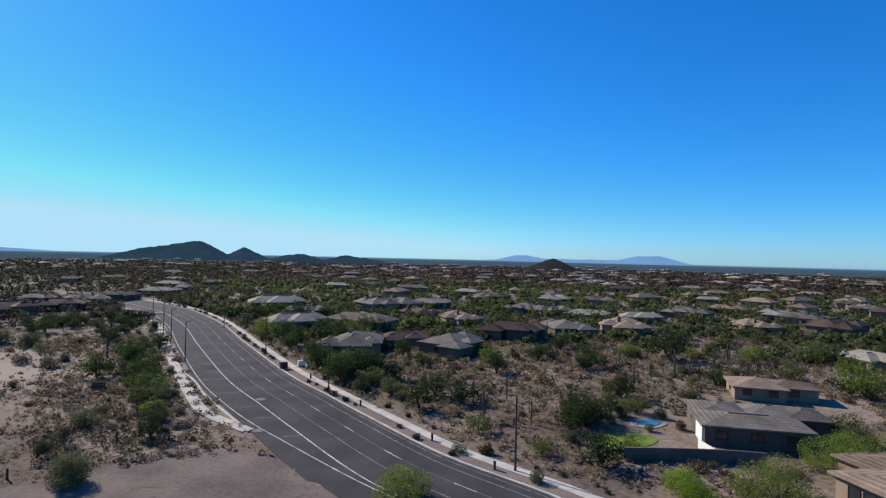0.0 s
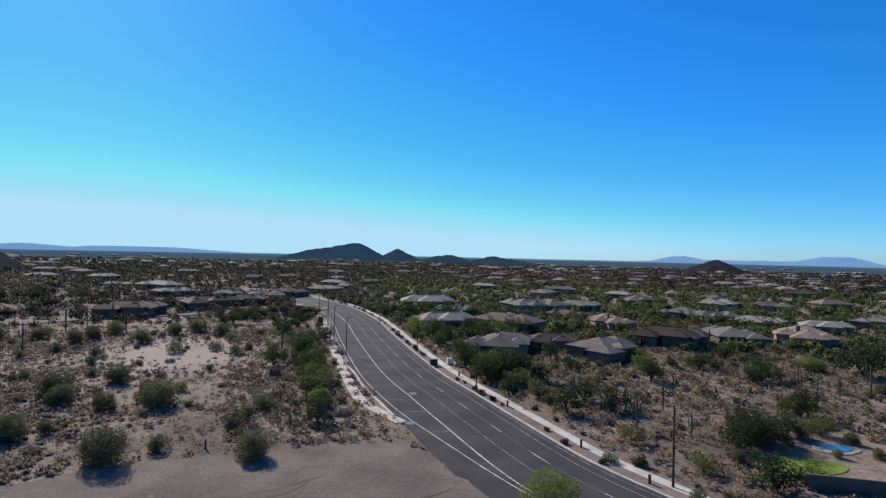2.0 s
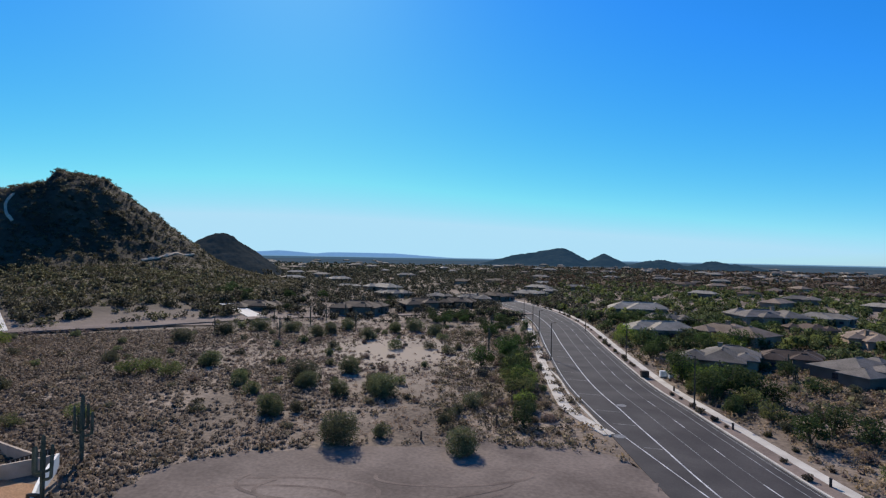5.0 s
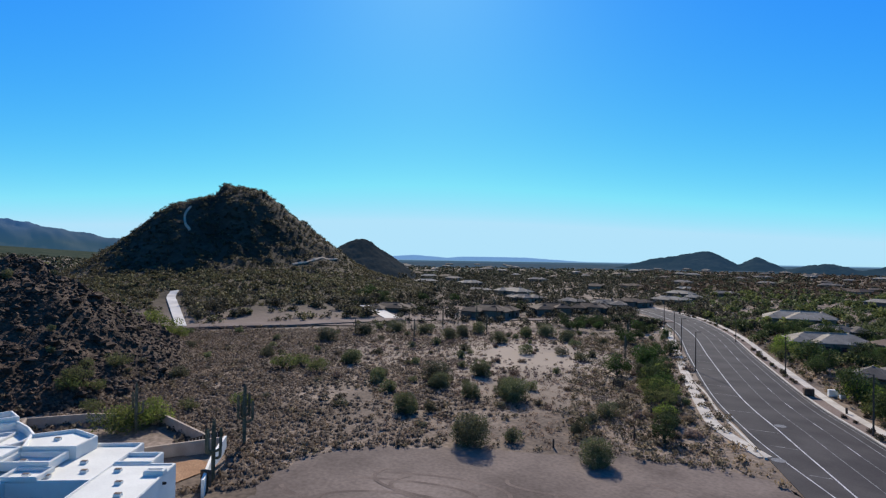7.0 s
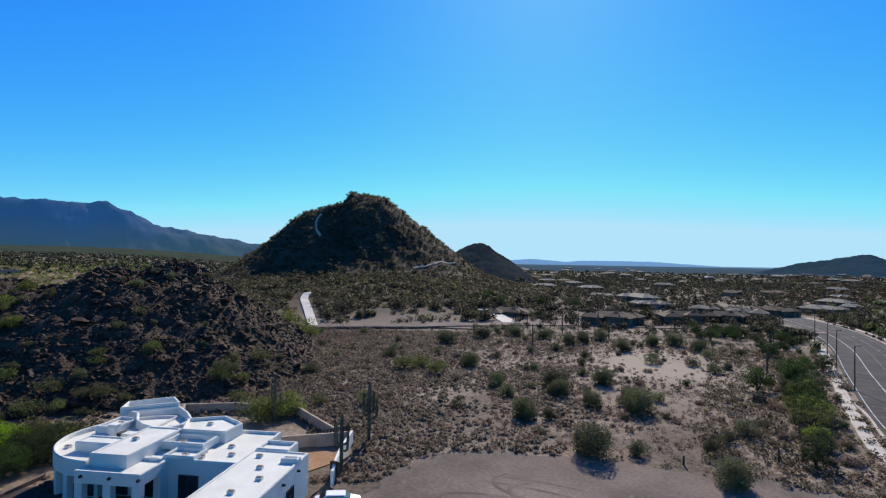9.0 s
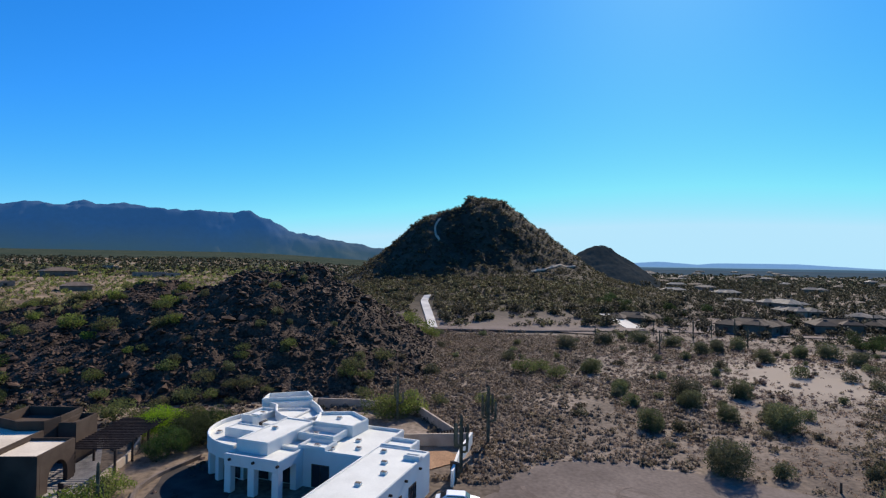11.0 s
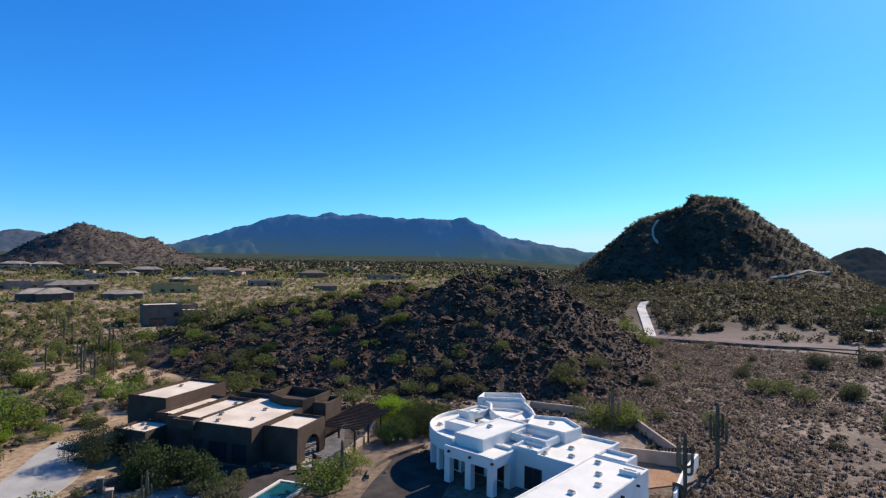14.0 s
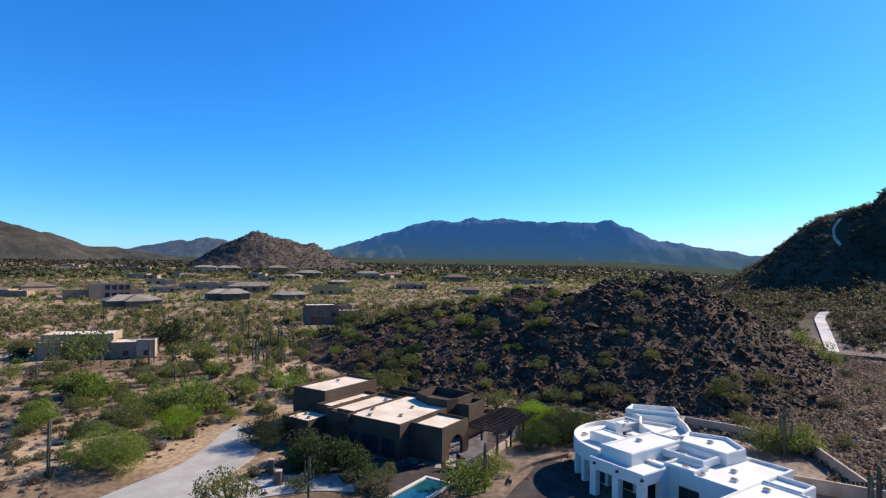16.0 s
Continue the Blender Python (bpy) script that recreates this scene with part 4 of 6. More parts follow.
def car(x, y, ux, uy, paint, label):
    thing = empty("car", label, "car", frame_of(x, y, ux, uy))
    bm = bmesh.new()
    side = [(-2.25, 0.35), (2.2, 0.35), (2.3, 0.75), (1.3, 0.98), (0.75, 1.45), (-1.1, 1.5), (-1.8, 1.02), (-2.3, 0.9)]
    a, b = [bm.verts.new((x0, -0.88, z)) for x0, z in side], [bm.verts.new((x0, 0.88, z)) for x0, z in side]
    for v in a + b:
        if v.co.z > 1.2:
            v.co.y *= 0.8
    bm.faces.new(a), bm.faces.new(b[::-1])
    for i in range(len(side)):
        bm.faces.new((a[i], b[i], b[(i + 1) % len(side)], a[(i + 1) % len(side)]))
    bmesh.ops.recalc_face_normals(bm, faces=bm.faces[:])
    bmesh.ops.bevel(bm, geom=bm.edges[:], offset=0.07, segments=2, affect="EDGES")
    part("body", bm, paint, thing)
    for y0 in (-0.83, 0.8):
        bm = bmesh.new()
        q = [bm.verts.new((x0, y0 * k, z)) for x0, z, k in ((1.1, 1.03, 1.0), (0.65, 1.4, 0.9), (-1.0, 1.43, 0.9), (-1.55, 1.05, 1.0))]
        bm.faces.new(q)
        part("side_window", bmesh_thick(bm), M["glass"], thing)
    for x0, x1, z0, z1 in ((1.26, 0.78, 1.02, 1.42), (-1.76, -1.14, 1.06, 1.46)):
        bm = bmesh.new()
        bm.faces.new([bm.verts.new(c) for c in ((x0, -0.7, z0), (x0, 0.7, z0), (x1, 0.6, z1), (x1, -0.6, z1))])
        part("windscreen", bmesh_thick(bm), M["glass"], thing)
    for x0 in (-1.4, 1.4):
        for y0 in (-0.8, 0.8):
            bm = bmesh.new()
            bmesh.ops.create_cone(bm, cap_ends=True, segments=18, radius1=0.33, radius2=0.33, depth=0.22, matrix=Matrix.Translation((x0, y0, 0.33)) @ Matrix.Rotation(radians(90), 4, "X"))
            w = part("wheel", bm, M["tyre"], thing)
            bm = bmesh.new()
            bmesh.ops.create_cone(bm, cap_ends=True, segments=12, radius1=0.2, radius2=0.2, depth=0.24, matrix=Matrix.Translation((x0, y0, 0.33)) @ Matrix.Rotation(radians(90), 4, "X"))
            part("rim", bm, M["metal"], w)
    return thing


def bmesh_thick(bm, d=0.03):
    bmesh.ops.recalc_face_normals(bm, faces=bm.faces[:])
    bmesh.ops.solidify(bm, geom=bm.faces[:], thickness=d)
    return bm


car(-54.6, 18.6, 0.35, 0.94, M["car_white"], "white saloon car parked by the garage")

court = ribbon("court", bend([(-57, -9), (-63, -8.5), (-69, -7.5), (-74, -7.5)]), -4.5, 4.0, 0.06, M["gravel_and_shade"], thick=0.2)
tagged(court, "dark gravel court before the white house", "court", kind="structure")
# the bed's dark colour also stands in for the house's shadow
front_bed = ribbon("front_bed", bend([(-62, -20), (-61.5, -28), (-62.5, -35), (-64, -41)]), -5.0, 4.5, 0.04, M["gravel_and_shade"], thick=0.2)
tagged(front_bed, "dark gravel bed with painted shade before the brown house", "planting bed", kind="structure")

# the brown house
brown_house = empty("brown_house", "dark brown stucco flat-roofed house with cream roofs", "house", frame_of(-66.7, -27.9, 0.25, 0.968))
B, BR = M["stucco_brown"], M["roof_cream"]
flat_block(brown_house, "main_block", rect(-9, 0, 0, 14), 0, 4.6, B, BR, 0.12)
flat_block(brown_house, "side_block", rect(-13.8, -9, 0.7, 12.5), 0, 4.62, B, BR, 0.45)
flat_block(brown_house, "tall_block", rect(-24, -17.2, 4, 16), 0, 5.8, B, BR, 0.35)
flat_block(brown_house, "link_block", rect(-17.2, -13.8, 2.2, 13), 0, 4.4, B, BR, 0.4)
flat_block(brown_house, "low_block", rect(-19, -13.8, -2.6, 2.2), 0, 3.4, B, BR, 0.3)
flat_block(brown_house, "entry_lip", rect(-11.8, -8.4, -0.5, 1.2), 3.6, 4.75, B, BR, 0.4)
flat_block(brown_house, "porch_roof", rect(0.02, 5, 2.2, 8.6), 3.4, 4.45, B, BR, 0.3)
# these sunken roofs take wall brown, the parapet shade put into their colour
flat_block(brown_house, "rear_block", [(-6.6, 12.6), (-3.0, 10.8), (0.0, 11.0), (0.6, 13.2), (0.6, 17.6), (-6.6, 18.2)], 0, 5.6, B, M["stucco_brown"], 1.1)
flat_block(brown_house, "rear_step", rect(0.7, 2.8, 12.5, 17), 0, 5.0, B, B, 0.6)
flat_block(brown_house, "back_lip", rect(-13, -6.7, 14.0, 17), 0, 5.0, B, B, 0.8)


def arch_wall(house, u0, u1, v0, v1, high, along_u, gap, rise):
    """A wall with a round-headed opening."""
    length = u1 - u0 if along_u else v1 - v0
    lo, hi = length / 2 - gap / 2, length / 2 + gap / 2
    outline = [(0, 0), (lo, 0)] + [(length / 2 - gap / 2 * math.cos(math.pi * i / 12), rise + gap / 2 * math.sin(math.pi * i / 12)) for i in range(13)] + [(hi, 0), (length, 0), (length, high), (0, high)]
    bm = bmesh.new()
    f = bm.faces.new([bm.verts.new((u0 + s, v0, z) if along_u else (u0, v0 + s, z)) for s, z in outline])
    made = bmesh.ops.extrude_face_region(bm, geom=[f])["geom"]
    for w in made:
        if isinstance(w, bmesh.types.BMVert):
            w.co += Vector((0, v1 - v0, 0)) if along_u else Vector((u1 - u0, 0, 0))
    bmesh.ops.triangulate(bm, faces=[f for f in bm.faces if len(f.verts) > 4])
    return part("arch", bm, B, house, "stucco arch of the porch")


solid(brown_house, "porch_wall", (0.05, 2.22, 0), (4.98, 2.7, 3.42), B, bevel=0.02)
arch_wall(brown_house, 4.5, 4.98, 2.72, 8.58, 3.42, False, 3.4, 1.2)
for u, wide in ((-1.8, 2.0), (-5.0, 2.6), (-8.0, 1.2)):
    window(brown_house, u, 0, 0.3, 2.5, wide)
for u in (-20.6,):
    window(brown_house, u, 4, 1.0, 2.4, 2.2)
garage_door = solid(brown_house, "garage_door", (-18.4, -2.66, 0.05), (-14.4, -2.58, 2.5), M["wood"], "dark wooden garage door")
for k in range(4):
    solid(garage_door, "panel", (-18.3, -2.7, 0.15 + 0.6 * k), (-14.5, -2.65, 0.65 + 0.6 * k), M["wood"], bevel=0.02)
for u, v, z in ((-22.1, 12.0, 5.45), (-10.6, 10.4, 4.17), (-4.0, 8.2, 4.48), (-7.9, 4.1, 4.48), (-2.6, 3.7, 4.48), (-14.6, 5.0, 4.0), (-14.6, 9.5, 4.0), (-15.6, -0.6, 3.1), (-17.4, 0.6, 3.1), (-6.2, 1.5, 4.48)):
    roof_vent(brown_house, u, v, z, 0.6, 0.45, "roof_cream")

pergola = empty("pergola", "dark wooden slatted pergola over a patio", "pergola", frame_of(-66.7, -27.9, 0.25, 0.968))
for u in (4.4, 9.0):
    for v in (9.5, 13.5, 17.5, 21.5):
        solid(pergola, "post", (u - 0.12, v - 0.12, 0), (u + 0.12, v + 0.12, 2.75), M["shade_wood"])
    solid(pergola, "beam", (u - 0.1, 9.0, 2.7), (u + 0.1, 22.2, 2.95), M["shade_wood"])
for k in range(20):
    solid(pergola, "slat", (3.6, 9.0 + 0.66 * k, 2.95), (9.8, 9.1 + 0.66 * k, 3.12), M["shade_wood"], bevel=0)
patio = ribbon("patio", [Vector((-66.5, -20.4)), Vector((-76, -22.4)), Vector((-88, -25))], -3.4, 2.6, 0.1, M["flag"], thick=0.3)
tagged(patio, "grey stone patio beside the brown house", "patio", kind="structure")
garden_wall("patio_wall", [(-62.5, -17.0), (-70, -17.6), (-79, -16.2), (-86.5, -16.8), (-92.5, -20.5)], 1.0, 0.3, M["wall_tan"], "low tan stucco wall round the patio")
pool = empty("swimming_pool", "turquoise swimming pool with pale coping", "pool", frame_of(-66.7, -27.9, 0.25, 0.968))
bm = bmesh.new()
shape = rect(5.9, 9.8, -13, -2.6)
inner = inset(shape, 0.35)
rings = [[bm.verts.new((x, y, z)) for x, y in some] for some, z in ((shape, 0.0), (shape, 0.28), (inner, 0.28), (inner, -0.4))]
for lo, hi in zip(rings, rings[1:]):
    for i in range(4):
        bm.faces.new((lo[i], lo[(i + 1) % 4], hi[(i + 1) % 4], hi[i]))
part("coping", bm, M["pale_concrete"], pool)
bm = bmesh.new()
bm.faces.new([bm.verts.new((x, y, 0.14)) for x, y in inset(shape, 0.3)])
part("water_surface", bm, M["water"], pool)
for i, (u, v) in enumerate(((2.2, -1.6), (3.6, -0.4), (6.6, 0.6), (7.4, 2.4), (6.4, 4.4))):
    chair = empty("patio_chair", "dark wicker patio chair beside the pool", "chair", brown_house.matrix_basis @ pose(u, v, 0.1, 0, 0, 40 * i), "chairs on the patio")
    solid(chair, "seat", (-0.4, -0.4, 0.32), (0.4, 0.4, 0.46), M["shade_wood"])
    solid(chair, "backrest", (-0.4, 0.3, 0.46), (0.4, 0.42, 0.95), M["shade_wood"])
    for a in (-0.36, 0.3):
        for b in (-0.36, 0.3):
            solid(chair, "leg", (a, b, 0), (a + 0.06, b + 0.06, 0.33), M["frame_dark"], bevel=0)
drive = ribbon("driveway", bend([(-34, -49.5), (-42, -49.6), (-50, -49.2), (-56, -49.0), (-62, -50.5), (-69, -53.2), (-73, -53.8)]), -4.2, 3.4, 0.1, M["drive_grey"], thick=0.3)
tagged(drive, "pale grey concrete driveway curving to the garage", "driveway", kind="structure")
branch = ribbon("driveway", bend([(-44, -47), (-49, -42.5), (-53.5, -38.5), (-57, -34), (-58.5, -29.5)]), -2.6, 2.6, 0.106, M["drive_grey"], thick=0.3)
tagged(branch, "pale grey concrete walk to the front court", "driveway", kind="structure")
for x, y, h in ((-57.6, -40.6, 1.5), (-54.8, -37.6, 1.5)):
    pillar = empty("gate_pillar", "square brown stone gate pillar by the drive", "pillar", pose(x, y, 0.05, 0, 0, 30))
    solid(pillar, "shaft", (-0.3, -0.3, 0), (0.3, 0.3, h), M["wall_block"], bevel=0.04)
    solid(pillar, "cap", (-0.38, -0.38, h), (0.38, 0.38, h + 0.12), M["wall_tan"], bevel=0.03)

# ---- tiled houses ----
def hip_wing(house, u0, u1, v0, v1, eave, rise, wall, tile, over=0.55, glass=True, gable=False):
    """One wing of a tiled house: walls, a hipped or gabled roof with eaves, windows."""
    solid(house, "wall", (u0, v0, 0), (u1, v1, eave), wall, bevel=0)
    a, b, c, d = u0 - over, u1 + over, v0 - over, v1 + over
    long_u = (b - a) >= (d - c)
    half = min(b - a, d - c) / 2
    run = 0.02 if gable else half
    if long_u:
        ridge = [(a + run, (c + d) / 2), (b - run, (c + d) / 2)]
    else:
        ridge = [((a + b) / 2, c + run), ((a + b) / 2, d - run)]
    bm = bmesh.new()
    lo = [bm.verts.new((x, y, eave - 0.12)) for x, y in rect(a, b, c, d)]
    mid = [bm.verts.new((x, y, eave + 0.1)) for x, y in rect(a, b, c, d)]
    top = [bm.verts.new((x, y, eave + 0.1 + rise)) for x, y in ridge]
    bm.faces.new(lo[::-1])
    for i in range(4):
        bm.faces.new((lo[i], lo[(i + 1) % 4], mid[(i + 1) % 4], mid[i]))
    if long_u:
        quads = ((mid[0], mid[1], top[1], top[0]), (mid[1], mid[2], top[1]), (mid[2], mid[3], top[0], top[1]), (mid[3], mid[0], top[0]))
    else:
        quads = ((mid[1], mid[2], top[1], top[0]), (mid[0], mid[1], top[0]), (mid[3], mid[0], top[0], top[1]), (mid[2], mid[3], top[1]))
    for q in quads:
        bm.faces.new(q)
    part("roof", bm, tile, house)
    # ridge tiles
    bm = bmesh.new()
    p, q = [Vector((*r, eave + 0.12 + rise)) for r in ridge]
    put(bm, (min(p.x, q.x) - 0.12, min(p.y, q.y) - 0.12, eave + rise), (max(p.x, q.x) + 0.12, max(p.y, q.y) + 0.12, eave + rise + 0.2))
    part("ridge_tile", bm, tile, house)
    if glass:
        k = max(1, int((u1 - u0) / 4))
        for i in range(k):
            window(house, u0 + (u1 - u0) * (i + 0.5) / k, v0, 0.9, 2.1, 1.5)
        window(house, u1, (v0 + v1) / 2, 0.9, 2.1, 1.5, "right")
        window(house, u0, (v0 + v1) / 2, 0.9, 2.1, 1.5, "left")


def tiled_house(name, label, wings, wall, tile, m=None, eave=2.9, glass=True, chimney=None):
    house = empty(name, label, "house", m)
    for w in wings:
        hip_wing(house, *w[:4], eave + (w[5] if len(w) > 5 else 0), w[4], wall, tile, glass=glass and len(w) < 7)
    if chimney:
        u, v = chimney
        c = solid(house, "chimney", (u - 0.5, v - 0.5, eave), (u + 0.5, v + 0.5, eave + 2.6), wall)
        solid(c, "chimney_cap", (u - 0.6, v - 0.6, eave + 2.6), (u + 0.6, v + 0.6, eave + 2.75), tile)
    return house


lawn_house = tiled_house("tiled_house", "single-storey house with grey tile roofs and lawn", [(0, 13.2, 0.3, 8.5, 0.8), (0.4, 7.2, 6.0, 14, 0.9), (12.5, 18, 6.8, 13.5, 0.8), (8.0, 14.0, 7.5, 13.0, 0.8, 0.15)], M["stucco_grey"], M["tile_grey"], frame_of(35.8, 77.2, 0.977, -0.21), eave=2.75)
solid(lawn_house, "white_gable_wall", (-0.25, 0.9, 0), (0.05, 4.6, 2.7), M["stucco_white"], "sunlit white end wall")
tiled_house("tiled_house", "single-storey house with pinkish brown tile roofs", [(0, 8.5, 0, 9, 1.1), (6.5, 14, 2.0, 8, 1.0)], M["stucco_tan"], M["tile_tan"], frame_of(53.5, 104.0, 0.95, -0.3), eave=2.3)
corner_house = tiled_house("tiled_house", "house with tan tile roof beside green trees", [(0, 14, -9, 1.5, 0.8), (5, 18, -4, 6, 0.9)], M["stucco_tan"], M["tile_tan"], frame_of(42.0, 58.6, 0.97, 0.2), eave=3.0)
for k in range(5):
    window(corner_house, 0, -7.5 + 1.7 * k, 0.8, 2.4, 1.4, "left", bars=0)
garden_wall("block_wall", [(22.6, 70.6), (28, 70.8), (35.0, 70.6), (40, 69.8)], 1.7, 0.25, M["wall_block"], "dark brown block wall below the lawn")
garden_wall("block_wall", [(34.6, 76.4), (35.1, 70.8)], 1.1, 0.25, M["stucco_white"], "short white stucco garden wall")
bm = bmesh.new()
bm.faces.new([bm.verts.new((x, y, 0.06)) for x, y in bend([(20.4, 79.5), (20.0, 77), (22, 74.6), (25.5, 75.4), (28.6, 77), (30.2, 79.6), (28.4, 81.6), (24, 81.6), (21.6, 80.6)], 1.0)])
lawn = tagged(part("lawn", bm, M["lawn"]), "bright green mown lawn behind the house", "lawn", kind="structure")
if lawn.data.polygons[0].normal.z < 0:
    lawn.data.flip_normals()
bm = bmesh.new()
prism(bm, [(31.4 + 2.9 * math.cos(a) * (1 + 0.16 * math.sin(2 * a) + 0.08 * math.cos(5 * a)), 86.9 + 2.5 * math.sin(a) * (1 + 0.1 * math.cos(3 * a))) for a in (2 * math.pi * i / 24 for i in range(24))], -0.1, 0.1)
deck = tagged(part("pool_deck", bm, M["flag"]), "grey flagstone edge round a pool", "pool deck", kind="structure")
small_pool = empty("swimming_pool", "small blue swimming pool beside the lawn", "pool", pose(31.7, 87.1, 0.1))
bm = bmesh.new()
prism(bm, [(1.9 * math.cos(a) * (1 + 0.25 * math.sin(2 * a)), 1.5 * math.sin(a)) for a in (2 * math.pi * i / 24 for i in range(24))], 0.0, 0.06)
M["water_blue"] = mat("blue_pool_water", (0.02, 0.12, 0.26), (0.05, 0.22, 0.4), 0.5, 0.05, 0.01, 6, spec=0.6, grain=0.1)
part("water_surface", bm, M["water_blue"], small_pool)

MODELS = []
for i, (tile, wall, wings, stack) in enumerate((
    ("tile_grey", "stucco_tan", [(-9, 5, -5, 4, 1.9), (1, 9, -8, 3, 1.8), (-9, -2, 2, 8, 1.7), (-5, 0.5, -7.6, -3, 1.3, 0.1, 0)], (2, 0)),
    ("tile_brown", "stucco_grey", [(-8, 8, -4, 5, 2.1), (-8, -1, -8, -2, 1.7), (2, 9, 3, 9, 1.7), (0.5, 6.5, -6.6, -2, 1.4, 0.5, 0)], None),
    ("tile_tan", "stucco_tan", [(-10, 3, -4, 4, 1.8), (0, 10, -6, 5, 2.1), (-8.5, -3, -6.8, -2, 1.3, 0.1, 0), (-6, 0, 2, 7.5, 1.4, 0.3, 0)], (-3, 2)),
    ("tile_pale", "stucco_tan", [(-9, 9, -4, 4, 1.9), (-4, 4, -8, 2, 1.8), (4, 10, 1, 8, 1.6), (-9.6, -5, -6.4, -1, 1.2, -0.1, 0)], None),
    ("tile_grey", "stucco_grey", [(-7, 7, -6, 6, 2.3), (4, 11, -3, 5, 1.8), (-9, -3, -8.4, -2, 1.4, -0.15, 0), (-2, 3, -7.6, -3, 1.2, 0.4, 0)], None),
)):
    MODELS.append(tiled_house("tiled_house", {"tile_grey": "single-storey house with grey tile roof among trees", "tile_brown": "single-storey house with brown tile roof among trees", "tile_tan": "single-storey house with tan tile roof among trees", "tile_pale": "single-storey house with pale tile roof among trees"}[tile], wings, M[wall], M[tile], chimney=stack))
PLAIN = []
for i, (tile, wall, wings) in enumerate((("tile_grey", "stucco_tan", [(-9, 5, -5, 4, 1.9), (1, 9, -8, 3, 1.8)]), ("tile_tan", "stucco_tan", [(-8, 8, -5, 5, 2.1)]), ("tile_pale", "stucco_grey", [(-9, 9, -4, 4, 1.9), (-4, 4, -8, 2, 1.8)]), ("tile_brown", "stucco_tan", [(-8, 8, -5, 5, 2.1), (-3, 9, 1, 9, 1.7)]))):
    PLAIN.append(tiled_house("tiled_house", "distant single-storey house with tile roof", wings, M[wall], M[tile], glass=False))
for ob in MODELS + PLAIN:
    ob["group"] = "tiled houses of the suburb"
placed = set()


def set_house(model, yaw, d, turn, wide):
    p = spot(yaw, d)
    m = Matrix.Translation((p.x, p.y, base(p.x, p.y) - 0.1)) @ Matrix.Rotation(radians(turn), 4, "Z") @ Matrix.Scale(wide / 19, 4)
    ob = model if model.name not in placed else copy_thing(model, Matrix())
    placed.add(model.name)
    ob.matrix_basis = m
    BLOCKED.append((p.x, p.y, wide * 0.38))


pick = random.Random(5)
SUBURB = [(16.7, 262, 24, 3), (13.7, 232, 16, 0), (14.8, 196, 20, 3), (8.4, 194, 21, 2), (5.9, 256, 24, 0), (2.5, 232, 14, 1), (9.5, 146, 19, 0), (4.1, 158, 15, 1), (-0.7, 148, 18, 4), (-6.7, 177, 20, 1), (-1.5, 210, 18, 2), (-12, 193, 18, 4)]
SUBURB += [(-17.6, 202, 20, 2), (-8.1, 259, 18, 4), (-10.8, 318, 22, 3), (-10.6, 256, 17, 0), (-14.1, 244, 16, 3), (-15.2, 332, 18, 0), (-23.1, 274, 18, 4), (-19.1, 243, 16, 3), (-28.8, 237, 17, 2), (-30.3, 293, 18, 3), (-34.6, 248, 22, 1), (-32.2, 281, 18, 0)]
SUBURB += [(-37.3, 176, 15, 3), (1.6, 275, 18, 3), (-4.1, 322, 19, 4), (-26.6, 314, 17, 2), (-36.4, 374, 19, 0), (41.7, 378, 22, 3), (38.1, 258, 20, 1), (30.6, 318, 18, 1), (34.4, 272, 18, 1), (51.5, 390, 19, 3), (54.2, 244, 20, 1), (44.3, 236, 21, 1), (40.7, 329, 18, 0)]
SUBURB += [(36.4, 316, 15, 4), (32.6, 300, 18, 0), (27.1, 352, 18, 3), (50.7, 517, 20, 3), (45.5, 400, 15, 3)]
for yaw, d, wide, k in SUBURB:
    set_house(MODELS[k], yaw, d, pick.uniform(-35, 35) + (90 if pick.random() < 0.3 else 0) + yaw, wide)
for i in range(280):
    yaw, d = pick.uniform(-42, 58), 340 * (3.4 ** pick.random())
    p = spot(yaw, d)
    if (yaw < 11 or pick.random() < 0.38) and free_spot(p.x, p.y, 15):
        set_house(PLAIN[pick.randrange(4)], yaw, d, pick.uniform(0, 180), pick.uniform(15, 21))

for i in range(110):
    yaw, d = pick.uniform(-42, 57), 900 * (2.1 ** pick.random())
    p = spot(yaw, d)
    if free_spot(p.x, p.y, 14) and max(cone_height(HILLS[k], p.x, p.y, 0) for k in ("twin_hill", "low_hill", "cone_hill")) < -1:
        set_house(PLAIN[2] if pick.random() < 0.6 else PLAIN[0], yaw, d, pick.uniform(0, 180), pick.uniform(17, 26))

# flat-roofed houses on the upland
def upland_house(yaw, d, turn, blocks, wall, roof, label, holes=()):
    p = spot(yaw, d)
    house = empty("flat_roofed_house", label, "house", Matrix.Translation((p.x, p.y, base(p.x, p.y) - 0.1)) @ Matrix.Rotation(radians(yaw + turn), 4, "Z"))
    for u0, u1, v0, v1, z0, z1 in blocks:
        flat_block(house, "wall_block", rect(u0, u1, v0, v1), z0, z1, M[wall], M[roof], 0.35)
    for u, v, z0, z1, wide in holes:
        window(house, u, v, z0, z1, wide)
    BLOCKED.append((p.x, p.y, 15))
    return house


